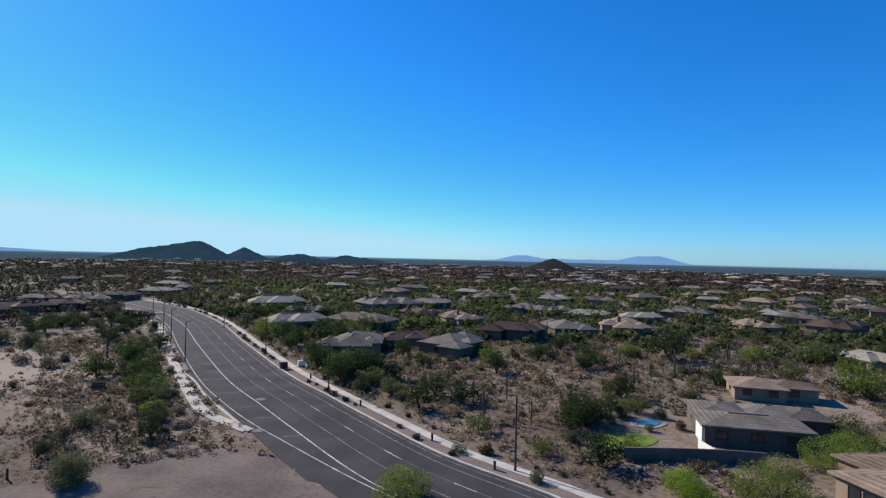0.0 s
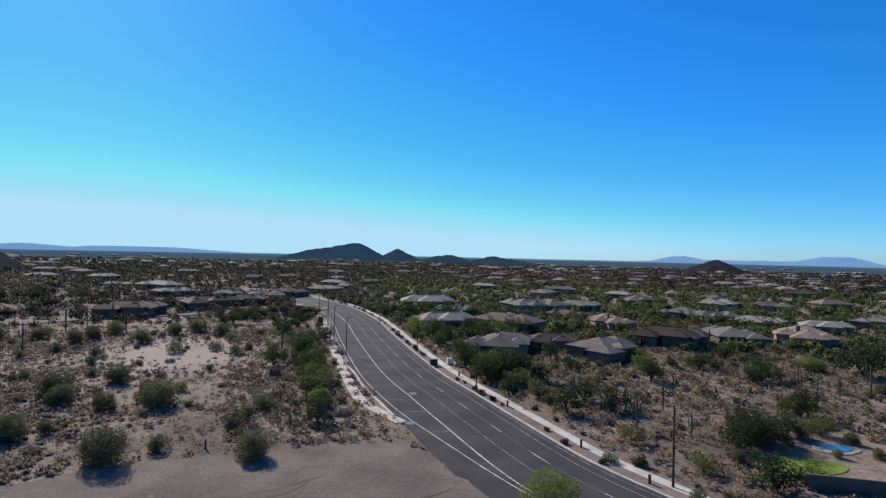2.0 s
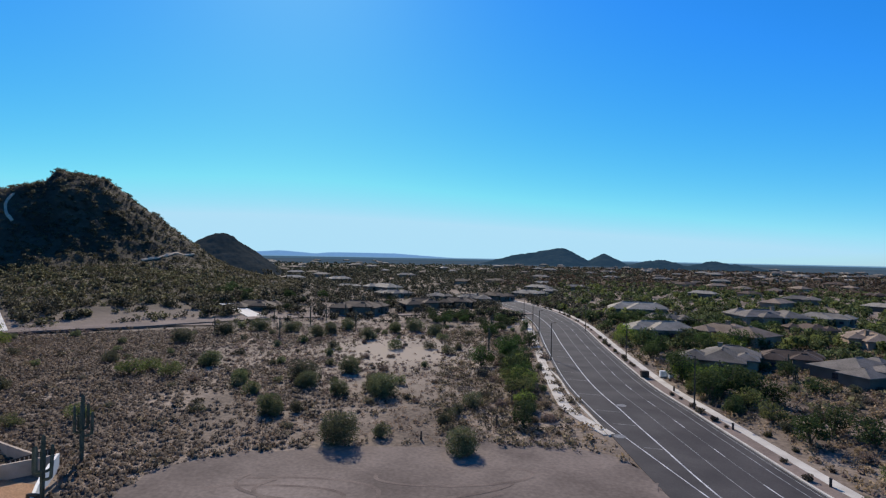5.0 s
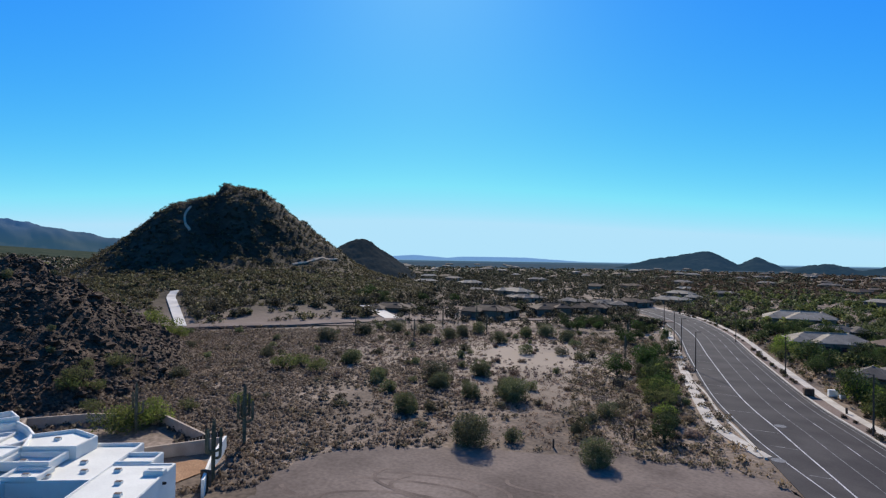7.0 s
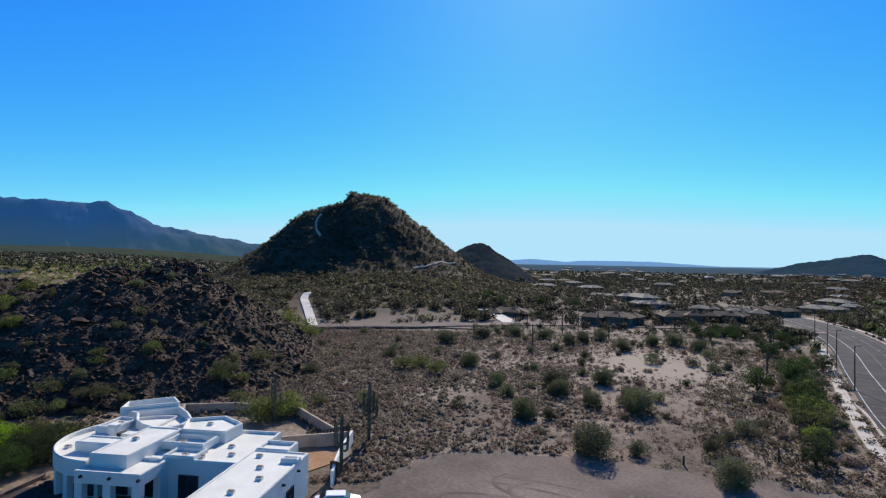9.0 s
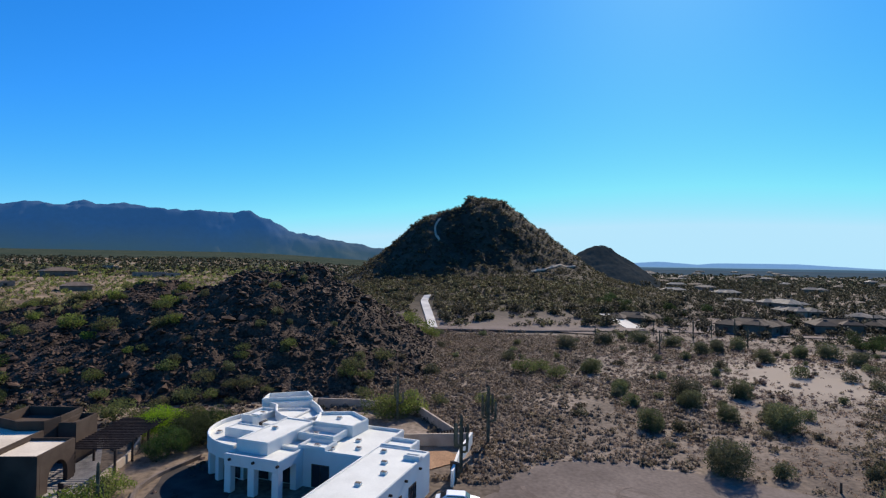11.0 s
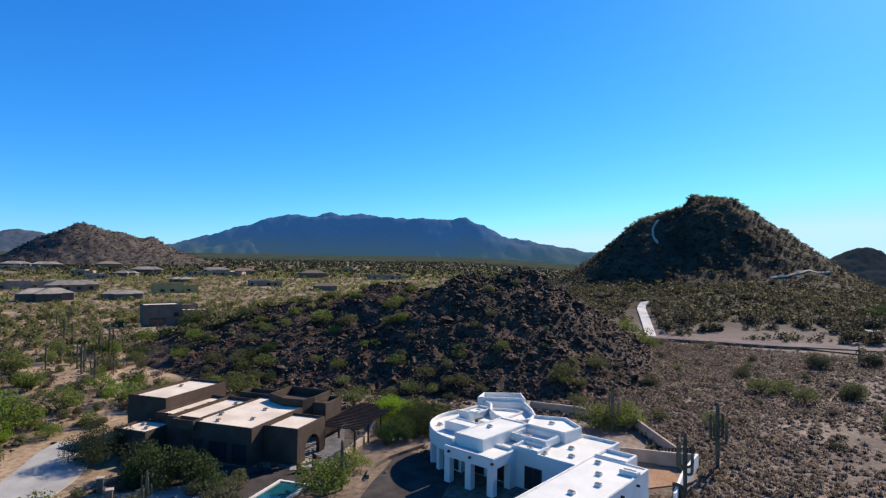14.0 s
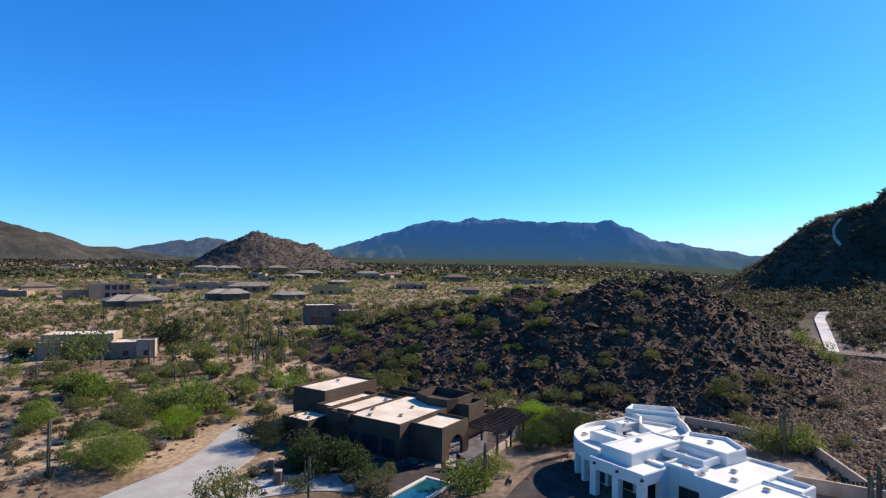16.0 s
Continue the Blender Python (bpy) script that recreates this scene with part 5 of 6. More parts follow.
upland_house(139.6, 172, -12, [(-13, 3, -3, 8, 0, 6.2), (-13, -8, -5, -3, 0, 4.6), (3, 13, -6, 3, 0, 4.3), (9, 13.2, -7, -3, 0, 4.9), (-6, 3, -4.5, -3, 0, 4.4)], "stucco_sand", "roof_cream", "tan stucco flat-roofed house behind palo verdes", ((11.2, -7, 0.9, 2.2, 1.0), (6.5, -6, 0.9, 2.1, 1.2), (-3, -3, 2.0, 3.2, 1.6)))
upland_house(119.7, 240, 10, [(-11, 2, -4, 6, 0, 8.2), (2, 12, -6, 2, 0, 6.0), (-2, 9, 2, 8, 0, 7.6)], "stucco_grey", "roof_cream", "grey-brown box-shaped stucco house on a cleared lot", ((-6.5, -4, 0.6, 3.2, 5.0), (0, -4, 3.6, 5.0, 1.6), (5, -6, 0.6, 2.8, 2.6), (9.6, -6, 1.0, 2.4, 1.6)))
two = upland_house(139.2, 400, 4, [(-11, 11, -4, 7, 0, 9.6), (-24, -11, -2, 6, 0, 5.6), (11, 18, -3, 4, 0, 6.0)], "stucco_tan", "roof_cream", "two-storey grey house with pale framed windows", [(u, -4, z, z + 2.7, 2.5) for u in (-1.5, 2.2, 5.8, 9.2) for z in (1.2, 5.8)])
upland_house(131.3, 476, 0, [(-20, 16, -5, 6, 0, 4.6), (-7, 7, -7, 0, 0, 5.4)], "stucco_tan", "roof_tan", "long low tan house on the upland", [(u, -5, 0.8, 2.2, 2.2) for u in (-14, -9, 9)])
set_house(MODELS[3], 127.6, 450, 130, 29)
upland_house(119.7, 425, 8, [(-14, 5, -4, 6, 0, 6.8), (5, 14, -4, 4, 0, 5.2)], "stucco_ochre", "roof_tan", "ochre and brown stucco house among trees", [(u, -4, 0.8, 2.4, 2.6) for u in (-8, -2, 8)])
for yaw, d, wide, tall in ((137.4, 795, 38, 7.5), (136.6, 615, 28.0, 5.8), (131.4, 745, 32.0, 7.5), (129.4, 780, 36.0, 7.5), (125.0, 805, 38, 7.5), (122.0, 665, 36.0, 7.5), (125.9, 585, 18.0, 5.7), (117.7, 635, 17.0, 7.0), (116.2, 680, 31.0, 7.5), (113.7, 660, 30.0, 7.5), (134.6, 445, 21.0, 4.3), (119.2, 530, 20.0, 6.6), (115.3, 645, 38, 7.5), (111.8, 490, 26.0, 7.5), (107.3, 610, 38, 7.5), (106.0, 445, 24.0, 7.5), (99.9, 590, 38, 6.3), (103.4, 735, 17.0, 6.6)):
    if pick.random() < 0.45:
        set_house(PLAIN[pick.choice((1, 2))], yaw, d, pick.uniform(-25, 25) + yaw, min(wide * 0.9, 30))
        continue
    w, tall = wide / 2, min(tall, 4.6)
    upland_house(yaw, d, pick.uniform(-25, 25), [(-w, w * 0.3, -5, 8, 0, tall), (w * 0.3, w, -6, 5, 0, tall * 0.8), (-w * 0.5, w * 0.1, -6.5, -5, 0, tall * 0.7)], pick.choice(("stucco_tan", "stucco_sand", "stucco_sand")), pick.choice(("roof_cream", "roof_tan", "roof_white")), "distant low flat-roofed desert house", [(u * w, -5, 0.8, 2.4, 2.2) for u in (-0.8, 0.2)] + [(0.6 * w, -6, 0.8, 2.4, 2.2)])
for i in range(26):
    yaw, d = pick.uniform(117, 147), 330 * (2.7 ** pick.random())
    p = spot(yaw, d)
    if free_spot(p.x, p.y, 16) and cone_height(HILLS["knob_hill"], p.x, p.y, 0) < -1:
        if pick.random() < 0.5:
            set_house(PLAIN[pick.choice((1, 2))], yaw, d, pick.uniform(-25, 25) + yaw, pick.uniform(20, 29))
        else:
            w = pick.uniform(9, 15)
            upland_house(yaw, d, pick.uniform(-25, 25), [(-w, w * 0.3, -5, 8, 0, 4.4), (w * 0.3, w, -6, 5, 0, 3.6)], pick.choice(("stucco_tan", "stucco_sand")), pick.choice(("roof_cream", "roof_tan", "roof_white")), "distant low flat-roofed desert house", [(u * w, -5, 0.8, 2.4, 2.2) for u in (-0.8, -0.2)])
# cleared ground before the box-shaped house
clearing = ribbon("cleared_lot", bend([spot(122.5, 214).xy, spot(120, 219).xy, spot(117.6, 218).xy, spot(115.6, 208).xy]), -6, 5, 0.3, M["sand_tan"], thick=0.6, height=lambda x, y: base(x, y))
tagged(clearing, "bare tan cleared ground before a house", "dirt lot", kind="structure")
BLOCKED += [(*spot(a, d).xy, 7) for a, d in ((122, 215), (120, 219), (118, 218), (116, 210))]

# ---- plants ----
rng = np.random.default_rng(7)


def leaf_cloud(blobs, count, size, seed, flat=0.6):
    """Small three-cornered leaf clumps spread over the shells of a few blobs: corner places and faces."""
    r = np.random.default_rng(seed)
    b = np.array(blobs, float)
    which = r.choice(len(b), count, p=(b[:, 3] ** 2) / (b[:, 3] ** 2).sum())
    way = r.normal(size=(count, 3))
    way /= np.linalg.norm(way, axis=1)[:, None]
    far = r.uniform(0.45, 1.05, count) ** 0.6
    c = b[which, :3] + way * (b[which, 3] * far)[:, None] * [1, 1, flat]
    c[:, 2] = np.maximum(c[:, 2], 0.05)
    a, e = r.normal(size=(count, 3)), r.normal(size=(count, 3))
    a /= np.linalg.norm(a, axis=1)[:, None]
    e -= a * (a * e).sum(1)[:, None]
    e /= np.linalg.norm(e, axis=1)[:, None]
    s = (size * r.uniform(0.6, 1.4, count))[:, None]
    v = np.stack([c - a * s, c + a * s, c + e * s * 1.1], 1)
    # leaves shade as one rounded clump: they face outwards from it
    out = way * 0.5 + r.normal(size=(count, 3)) * 0.45 + [0, 0, 0.55]
    out /= np.linalg.norm(out, axis=1)[:, None]
    turned = (np.cross(v[:, 1] - v[:, 0], v[:, 2] - v[:, 0]) * out).sum(1) < 0
    v[turned] = v[turned][:, [1, 0, 2]]
    return v.reshape(-1, 3), np.arange(count * 3).reshape(-1, 3), np.repeat(out, 3, 0)


def tubes(limbs, sides=6):
    """Tapered limbs that fork from the first one's foot, as one body; each limb is a list of (x, y, z, radius)."""
    verts, faces = [], []
    for n, limb in enumerate(limbs):
        rings = []
        for i, (x, y, z, rad) in enumerate(limb):
            if n and not i:
                rings.append(0)
                continue
            a, c = Vector(limb[max(0, i - 1)][:3]), Vector(limb[min(len(limb) - 1, i + 1)][:3])
            d = (c - a).normalized()
            p = Vector((1, 0, 0)) - d * d.x
            p.normalize()
            q = d.cross(p)
            rings.append(len(verts))
            for k in range(sides):
                w = 2 * math.pi * k / sides
                verts.append(tuple(Vector((x, y, z)) + rad * (math.cos(w) * p + math.sin(w) * q)))
        for lo, hi in zip(rings, rings[1:]):
            for k in range(sides):
                faces.append((lo + k, lo + (k + 1) % sides, hi + (k + 1) % sides, hi + k))
        faces.append(tuple(range(rings[-1], rings[-1] + sides)))
    return verts, faces


def tree(name, label, category, leaf, height, wide, leaves, size, seed, trunk=0.12, low=0.35):
    """A desert tree: forked trunk with limbs, and an uneven crown with gaps."""
    r = random.Random(seed)
    thing = empty(name, label, category)
    limbs, blobs = [], []
    for i in range(r.randint(6, 8)):
        a, reach = 2 * math.pi * (i + r.random() * 0.7) / 7, wide * r.uniform(0.12, 0.36)
        z = height * r.uniform(0.42, 0.76)
        x, y = reach * math.cos(a), reach * math.sin(a)
        limbs.append([(0, 0, -0.3, trunk), (0.15 * x, 0.15 * y, z * 0.3, trunk * 0.8), (0.6 * x, 0.6 * y, z * 0.7, trunk * 0.45), (x, y, z, trunk * 0.15)])
        blobs.append((x, y, z, wide * r.uniform(0.17, 0.29)))
        blobs.append((x * 1.15, y * 1.15, height * r.uniform(0.2, 0.42), wide * r.uniform(0.14, 0.22)))
        blobs.append((x * 1.25 + r.uniform(-0.3, 0.3), y * 1.25 + r.uniform(-0.3, 0.3), max(height * low, z - height * r.uniform(0.05, 0.3)), wide * r.uniform(0.1, 0.18)))
    blobs.append((0, 0, height * 0.8, wide * 0.2))
    raw("trunk", *tubes(limbs), M["bark"], thing)
    v, f, out = leaf_cloud(blobs, leaves, size, seed)
    raw("crown", v.tolist(), f.tolist(), M[leaf], thing, normals=out)
    return thing


def bush(name, label, leaf, height, wide, leaves, size, seed, heart=0.0):
    """A brush that spreads from the ground on thin stems."""
    r = random.Random(seed)
    thing = empty(name, label, "bush")
    stems, blobs = [], []
    for i in range(7):
        a, reach = 2 * math.pi * (i + r.random()) / 7, wide * r.uniform(0.08, 0.32)
        z = height * r.uniform(0.35, 0.75)
        x, y = reach * math.cos(a), reach * math.sin(a)
        stems.append([(0, 0, -0.2, 0.04), (0.5 * x, 0.5 * y, z * 0.6, 0.025), (x, y, z, 0.01)])
        blobs.append((x, y, z * 0.8, wide * r.uniform(0.15, 0.26)))
        blobs.append((x * 1.2, y * 1.2, height * 0.2, wide * r.uniform(0.13, 0.2)))
    if heart:
        blobs.append((0, 0, height * 0.5, wide * heart))
    raw("stem", *tubes(stems, 4), M["bark"], thing)
    v, f, out = leaf_cloud(blobs, leaves, size, seed, 0.8)
    raw("foliage", v.tolist(), f.tolist(), M[leaf], thing, normals=out)
    return thing


def saguaro(seed, height, arms):
    """A ribbed column with upturned arms."""
    r = random.Random(seed)
    thing = empty("saguaro", "tall grey-green saguaro cactus with ribbed columns" if arms else "grey-green single-column saguaro cactus", "cactus", group="saguaros in the desert")

    def column(name, pts, parent):
        sides, verts, faces = 16, [], []
        for i, (x, y, z, rad) in enumerate(pts):
            a, c = Vector(pts[max(0, i - 1)][:3]), Vector(pts[min(len(pts) - 1, i + 1)][:3])
            d = (c - a).normalized()
            p = Vector((d.z, 0, -d.x)).normalized() if abs(d.y) < 0.9 else Vector((1, 0, 0))
            p = (p - d * p.dot(d)).normalized()
            q = d.cross(p)
            for k in range(sides):
                w = 2 * math.pi * k / sides
                verts.append(tuple(Vector((x, y, z)) + rad * (1.0 if k % 2 else 0.78) * (math.cos(w) * p + math.sin(w) * q)))
        for i in range(len(pts) - 1):
            for k in range(sides):
                u, v = i * sides + k, i * sides + (k + 1) % sides
                faces.append((u, v, v + sides, u + sides))
        faces.append(tuple(range((len(pts) - 1) * sides, len(pts) * sides)))
        return raw(name, verts, faces, M["cactus"], parent)

    w = height * 0.031
    column("trunk", [(0, 0, -0.3, w * 0.8), (0, 0, height * 0.3, w), (0, 0, height * 0.7, w * 1.05), (0, 0, height * 0.94, w * 0.85), (0, 0, height * 0.985, w * 0.5), (0, 0, height, w * 0.1)], thing)
    for i in range(arms):
        a, z, out, up = 2 * math.pi * (i + 0.4 * r.random()) / max(1, arms), height * r.uniform(0.35, 0.5), w * r.uniform(3, 4.2), height * r.uniform(0.22, 0.42)
        c, s, k = math.cos(a), math.sin(a), w * 0.72
        column("arm", [(c * w * 0.5, s * w * 0.5, z, k * 0.8), (c * out * 0.6, s * out * 0.6, z + 0.05, k), (c * out * 0.95, s * out * 0.95, z + out * 0.3, k), (c * out, s * out, z + out * 0.8, k), (c * out, s * out, z + up * 0.95, k * 0.9), (c * out, s * out, z + up, k * 0.15)], thing)
    return thing


PALO = [tree("palo_verde", "bright yellow-green palo verde tree with a loose crown", "tree", "leaf", 3.5, 5.4, 1700, 0.135, s) for s in (11, 12, 13)]
MESQ = [tree("mesquite", "dark green mesquite tree with a dense crown", "tree", "leaf_dark", 3.9, 5.0, 1700, 0.135, s) for s in (21, 22, 23)]
OLIV = [tree("palo_verde", "dull olive green palo verde tree with a loose crown", "tree", "leaf_olive", 3.3, 5.4, 1700, 0.12, s) for s in (16, 17, 18)]
CREO = [bush("creosote_bush", "olive green desert bush on bare ground", "leaf_bush", 2.2, 3.0, 1700, 0.08, s) for s in (31, 32, 33)]
BIGC = [bush("creosote_bush", "large rounded olive green desert bush", "leaf_bush", 3.6, 5.2, 6500, 0.085, s, 0.3) for s in (34, 35)]
GREY = [bush("brittle_bush", "grey-green low brush on desert sand", "leaf_grey", 1.1, 2.0, 700, 0.085, s) for s in (41, 42, 43)]
DRY = [bush("dry_bush", "dry brown brush on gravel", "leaf_dry", 1.0, 1.8, 600, 0.085, s) for s in (51, 52)]
BIGP = [tree("palo_verde", "large bright green palo verde tree with a wide crown", "tree", "leaf_bright", 5.0, 9.0, 13000, 0.088, s, 0.2, 0.15) for s in (14, 15)]
BIGM = [tree("mesquite", "large dark green mesquite tree with a wide crown", "tree", "leaf_dark", 5.0, 8.5, 13000, 0.088, s, 0.2, 0.15) for s in (24, 25)]
SAGU = [saguaro(s, 5.0, k) for s, k in ((61, 0), (62, 2), (63, 3), (64, 5))]
used = set()


def plant(kinds, x, y, scale=1.0, tall=1.0, z=None):
    """Sets a plant of one of these kinds down; the first use takes the model itself."""
    ob = kinds[rng.integers(len(kinds))]
    a = rng.uniform(0, 2 * math.pi)
    m = Matrix.Translation((x, y, land(x, y) if z is None else z)) @ Matrix.Rotation(a, 4, "Z") @ Matrix.Diagonal((scale, scale, scale * tall, 1))
    if ob.name in used:
        made = copy_thing(ob, Matrix())
        made.matrix_basis = m
    else:
        used.add(ob.name)
        made = ob
        ob.matrix_basis = m
    return made


CELLS = {}
for cx, cy, rad in BLOCKED:
    for i in range(int((cx - rad - 5) // 40), int((cx + rad + 5) // 40) + 1):
        for j in range(int((cy - rad - 5) // 40), int((cy + rad + 5) // 40) + 1):
            CELLS.setdefault((i, j), []).append((cx, cy, rad))


def free(x, y, keep=1.5):
    """Whether the ground is open here: off the road, the lots and the houses."""
    off = off_line(x, y, KERB)
    if -4.6 - keep < off < WIDE + 0.3 + keep and math.hypot(x, y) < 400:
        return False
    return not any(math.hypot(x - cx, y - cy) < rad + keep for cx, cy, rad in CELLS.get((int(x // 40), int(y // 40)), ())) and not (math.hypot(x, y) < 75 and in_lot(x, y))


def in_lot(x, y):
    hit = False
    for a, b in zip(lot_edge, lot_edge[1:] + lot_edge[:1]):
        if (a.y > y) != (b.y > y) and x < (b.x - a.x) * (y - a.y) / (b.y - a.y) + a.x:
            hit = not hit
    return hit


# plants that stand out: bearing, distance, width in metres
for kinds, rows, full in (
    (CREO, ((46.2, 75.5, 6), (41.8, 77.5, 3.6), (33.3, 71.5, 4.6), (49.4, 113, 6), (41.9, 100, 6), (46, 101, 4), (45.1, 119, 5), (55.5, 114, 4), (52.5, 91, 4.5), (50.2, 91, 3), (34, 89, 3), (35.5, 83, 3.2), (49.3, 107, 4.5), (42.3, 104.5, 4.5), (1.6 - 3.2, 72, 2.2), (-9.5, 64, 2.6)), 3.0),
    (CREO, ((56.8, 181, 6), (53.7, 188, 6), (48.3, 172, 5), (43.2, 167, 5), (47, 178, 5), (50.8, 183, 5), (45.2, 186, 5.5), (40.6, 180, 5), (58.2, 133, 5), (38.5, 184, 6), (36.5, 175, 5), (60.5, 168, 6)), 3.0),
    (OLIV, ((64.7, 128, 6), (61.5, 124, 5.5), (63, 131, 5), (82, 113, 5), (78.9, 121, 5), (68.3, 98, 4)), 5.4),
    (PALO, ( (27.6, 103, 5.5), (27.4, 109, 6), (28, 124, 6), (27.3, 96, 4.2), (28.6, 112, 5)), 5.4),
    (PALO, ((4.3, 57, 7), (-23.3, 64, 6.5), (-30.6, 66.5, 9), (-35.5, 84, 9), (-36.8, 134, 11), (-33, 172, 9), (-3.8, 81, 4), (-10, 73, 3.2), (5.2, 101, 5), (138.8, 79, 9), (131.8, 104, 9), (133.6, 92, 7), (141.2, 160, 13), (129.1, 62, 6), (105.7, 62, 6), (99.3, 88, 8)), 5.4),
    (MESQ, ((-15.7, 71, 6), (-13.8, 89, 8), (-17.4, 108, 6), (-21.7, 154, 11), (2.5, 92, 6), (8.3, 104, 4), (0.9, 100, 6), (12.7, 125, 9), (16, 167, 8), (10.5, 119, 7), (125.7, 82, 8.5), (134.3, 173, 13), (120.8, 69, 4.5), (111.5, 91, 8), (28.6, 118, 6), (27.8, 112, 6), (28.2, 128, 6), (29.3, 146, 7), (28.4, 106, 4.5), (28.8, 140, 6), (27.4, 84.5, 5), (27, 92, 4)), 5.0),
    (PALO, ((127.8, 111, 7), (125.3, 125, 5), (131.4, 151, 9), (117.8, 187, 10), (109.2, 96, 6)), 5.4),
    (PALO, ((78.8, 90, 6.4), (77.4, 91, 5.6), (76.0, 93, 6.0), (75.2, 179, 9), (76.4, 176, 8), (74.2, 171, 6)), 5.4),
    (OLIV, ((113.8, 129, 6), (104.1, 138, 6), (88.4, 99, 4.5), (82.2, 111, 4.6), (92, 107, 4.4), (97.4, 106, 5), (73, 98, 3.4), (103, 99, 6), (100.6, 94, 6)), 5.4),
):
    for yaw, d, wide in rows:
        p = spot(yaw, d)
        if wide >= 6.5 and d < 100 and kinds in (PALO, MESQ):
            plant(BIGP if kinds is PALO else BIGM, p.x, p.y, wide / 9.0)
        else:
            plant(*((BIGC, p.x, p.y, wide / 4.3) if kinds is CREO and wide >= 4 else (kinds, p.x, p.y, wide / full)))
for yaw, d, tall, k in ((143.2, 80, 6.5, 0), (133.2, 114, 5, 2), (121.6, 62, 4.5, 3), (104.1, 63, 5.5, 1), (129.3, 152, 6, 0), (125.8, 135, 6, 2), (127.1, 151, 6, 1), (68.2, 78, 8, 3), (70.9, 66.5, 7, 3), (77.4, 89, 7, 1), (-4.1, 87, 4.6, 3), (-22.2, 131, 6, 0), (-6.4, 100, 4.5, 0), (126.6, 146, 6, 0), (124.4, 139, 5, 2), (-8.9, 86, 3.6, 1), (-17.2, 128, 5, 2), (-18.6, 120, 4.6, 0), (-26.6, 150, 6, 3), (-25.5, 146, 5.5, 1), (-29, 138, 5.5, 2), (31, 150, 6, 1), (44.5, 189, 6.5, 0)):
    p = spot(yaw, d)
    plant([SAGU[k]], p.x, p.y, tall / 5.0)

# brush and trees scattered by stretch: yaw from, to, distance from, to, how many, kinds, widths
def scatter(y0, y1, d0, d1, count, kinds, lo, hi, full, keep=1.0):
    made = 0
    for _ in range(count * 4):
        yaw, d = rng.uniform(y0, y1), math.sqrt(rng.uniform(d0 * d0, d1 * d1))
        p = spot(yaw, d)
        if made < count and free(p.x, p.y, keep):
            plant(kinds, p.x, p.y, rng.uniform(lo, hi) / full, rng.uniform(0.85, 1.15))
            made += 1


scatter(26, 70, 78, 165, 45, GREY, 1.2, 2.6, 2.0)
scatter(28, 75, 85, 200, 62, CREO, 2.0, 4.4, 3.0)
scatter(28, 72, 78, 190, 30, DRY, 1.2, 2.6, 1.8)
scatter(-36, 10, 72, 165, 60, GREY, 1.4, 3.0, 2.0)
scatter(-36, 8, 72, 165, 45, DRY, 1.4, 2.8, 1.8)
scatter(-36, 12, 76, 165, 24, CREO, 2.0, 4.0, 3.0)
scatter(-36, 16, 96, 165, 15, MESQ, 3.5, 7.0, 5.0)
scatter(-36, 14, 92, 165, 13, PALO, 3.5, 6.5, 5.4)
scatter(5, 22, 100, 240, 34, MESQ, 4.5, 8.0, 5.0)
scatter(6, 20, 100, 220, 16, PALO, 4.5, 8.0, 5.4)
scatter(128, 147, 66, 115, 22, PALO, 2.4, 5.0, 5.4)
scatter(120, 147, 64, 130, 50, GREY, 1.2, 2.6, 2.0)
scatter(120, 147, 64, 150, 44, CREO, 1.6, 3.2, 3.0)
scatter(112, 146, 80, 190, 48, PALO, 2.6, 7.5, 5.4)
scatter(112, 146, 72, 180, 40, CREO, 1.6, 3.4, 3.0)
scatter(112, 146, 72, 170, 34, DRY, 1.2, 2.6, 1.8)
scatter(110, 146, 85, 200, 26, MESQ, 2.6, 5.0, 5.0)
scatter(118, 146, 110, 260, 26, SAGU, 3.5, 7.0, 5.0)
scatter(-36, 5, 85, 170, 9, SAGU, 3.0, 6.0, 5.0)
scatter(30, 72, 150, 330, 14, SAGU, 4.0, 7.0, 5.0)
scatter(25, 32, 112, 240, 12, MESQ, 3.0, 6.5, 5.0)
scatter(70, 80, 70, 160, 18, GREY, 1.2, 2.4, 2.0)
scatter(26, 37, 190, 236, 22, MESQ, 3.5, 6.5, 5.0)
scatter(37, 58, 238, 290, 26, MESQ, 3.5, 6.0, 5.0)
scatter(80, 118, 100, 120, 22, OLIV, 2.4, 4.6, 5.4)
scatter(97, 119, 118, 190, 26, OLIV, 2.4, 5.0, 5.4)
scatter(97, 119, 118, 190, 30, PALO, 2.4, 5.0, 5.4)
scatter(82, 100, 112, 165, 22, CREO, 1.8, 3.4, 3.0)
scatter(24, 30, 88, 200, 12, CREO, 2.0, 3.4, 3.0)
scatter(24, 31, 80, 150, 26, DRY, 1.6, 3.0, 1.8)


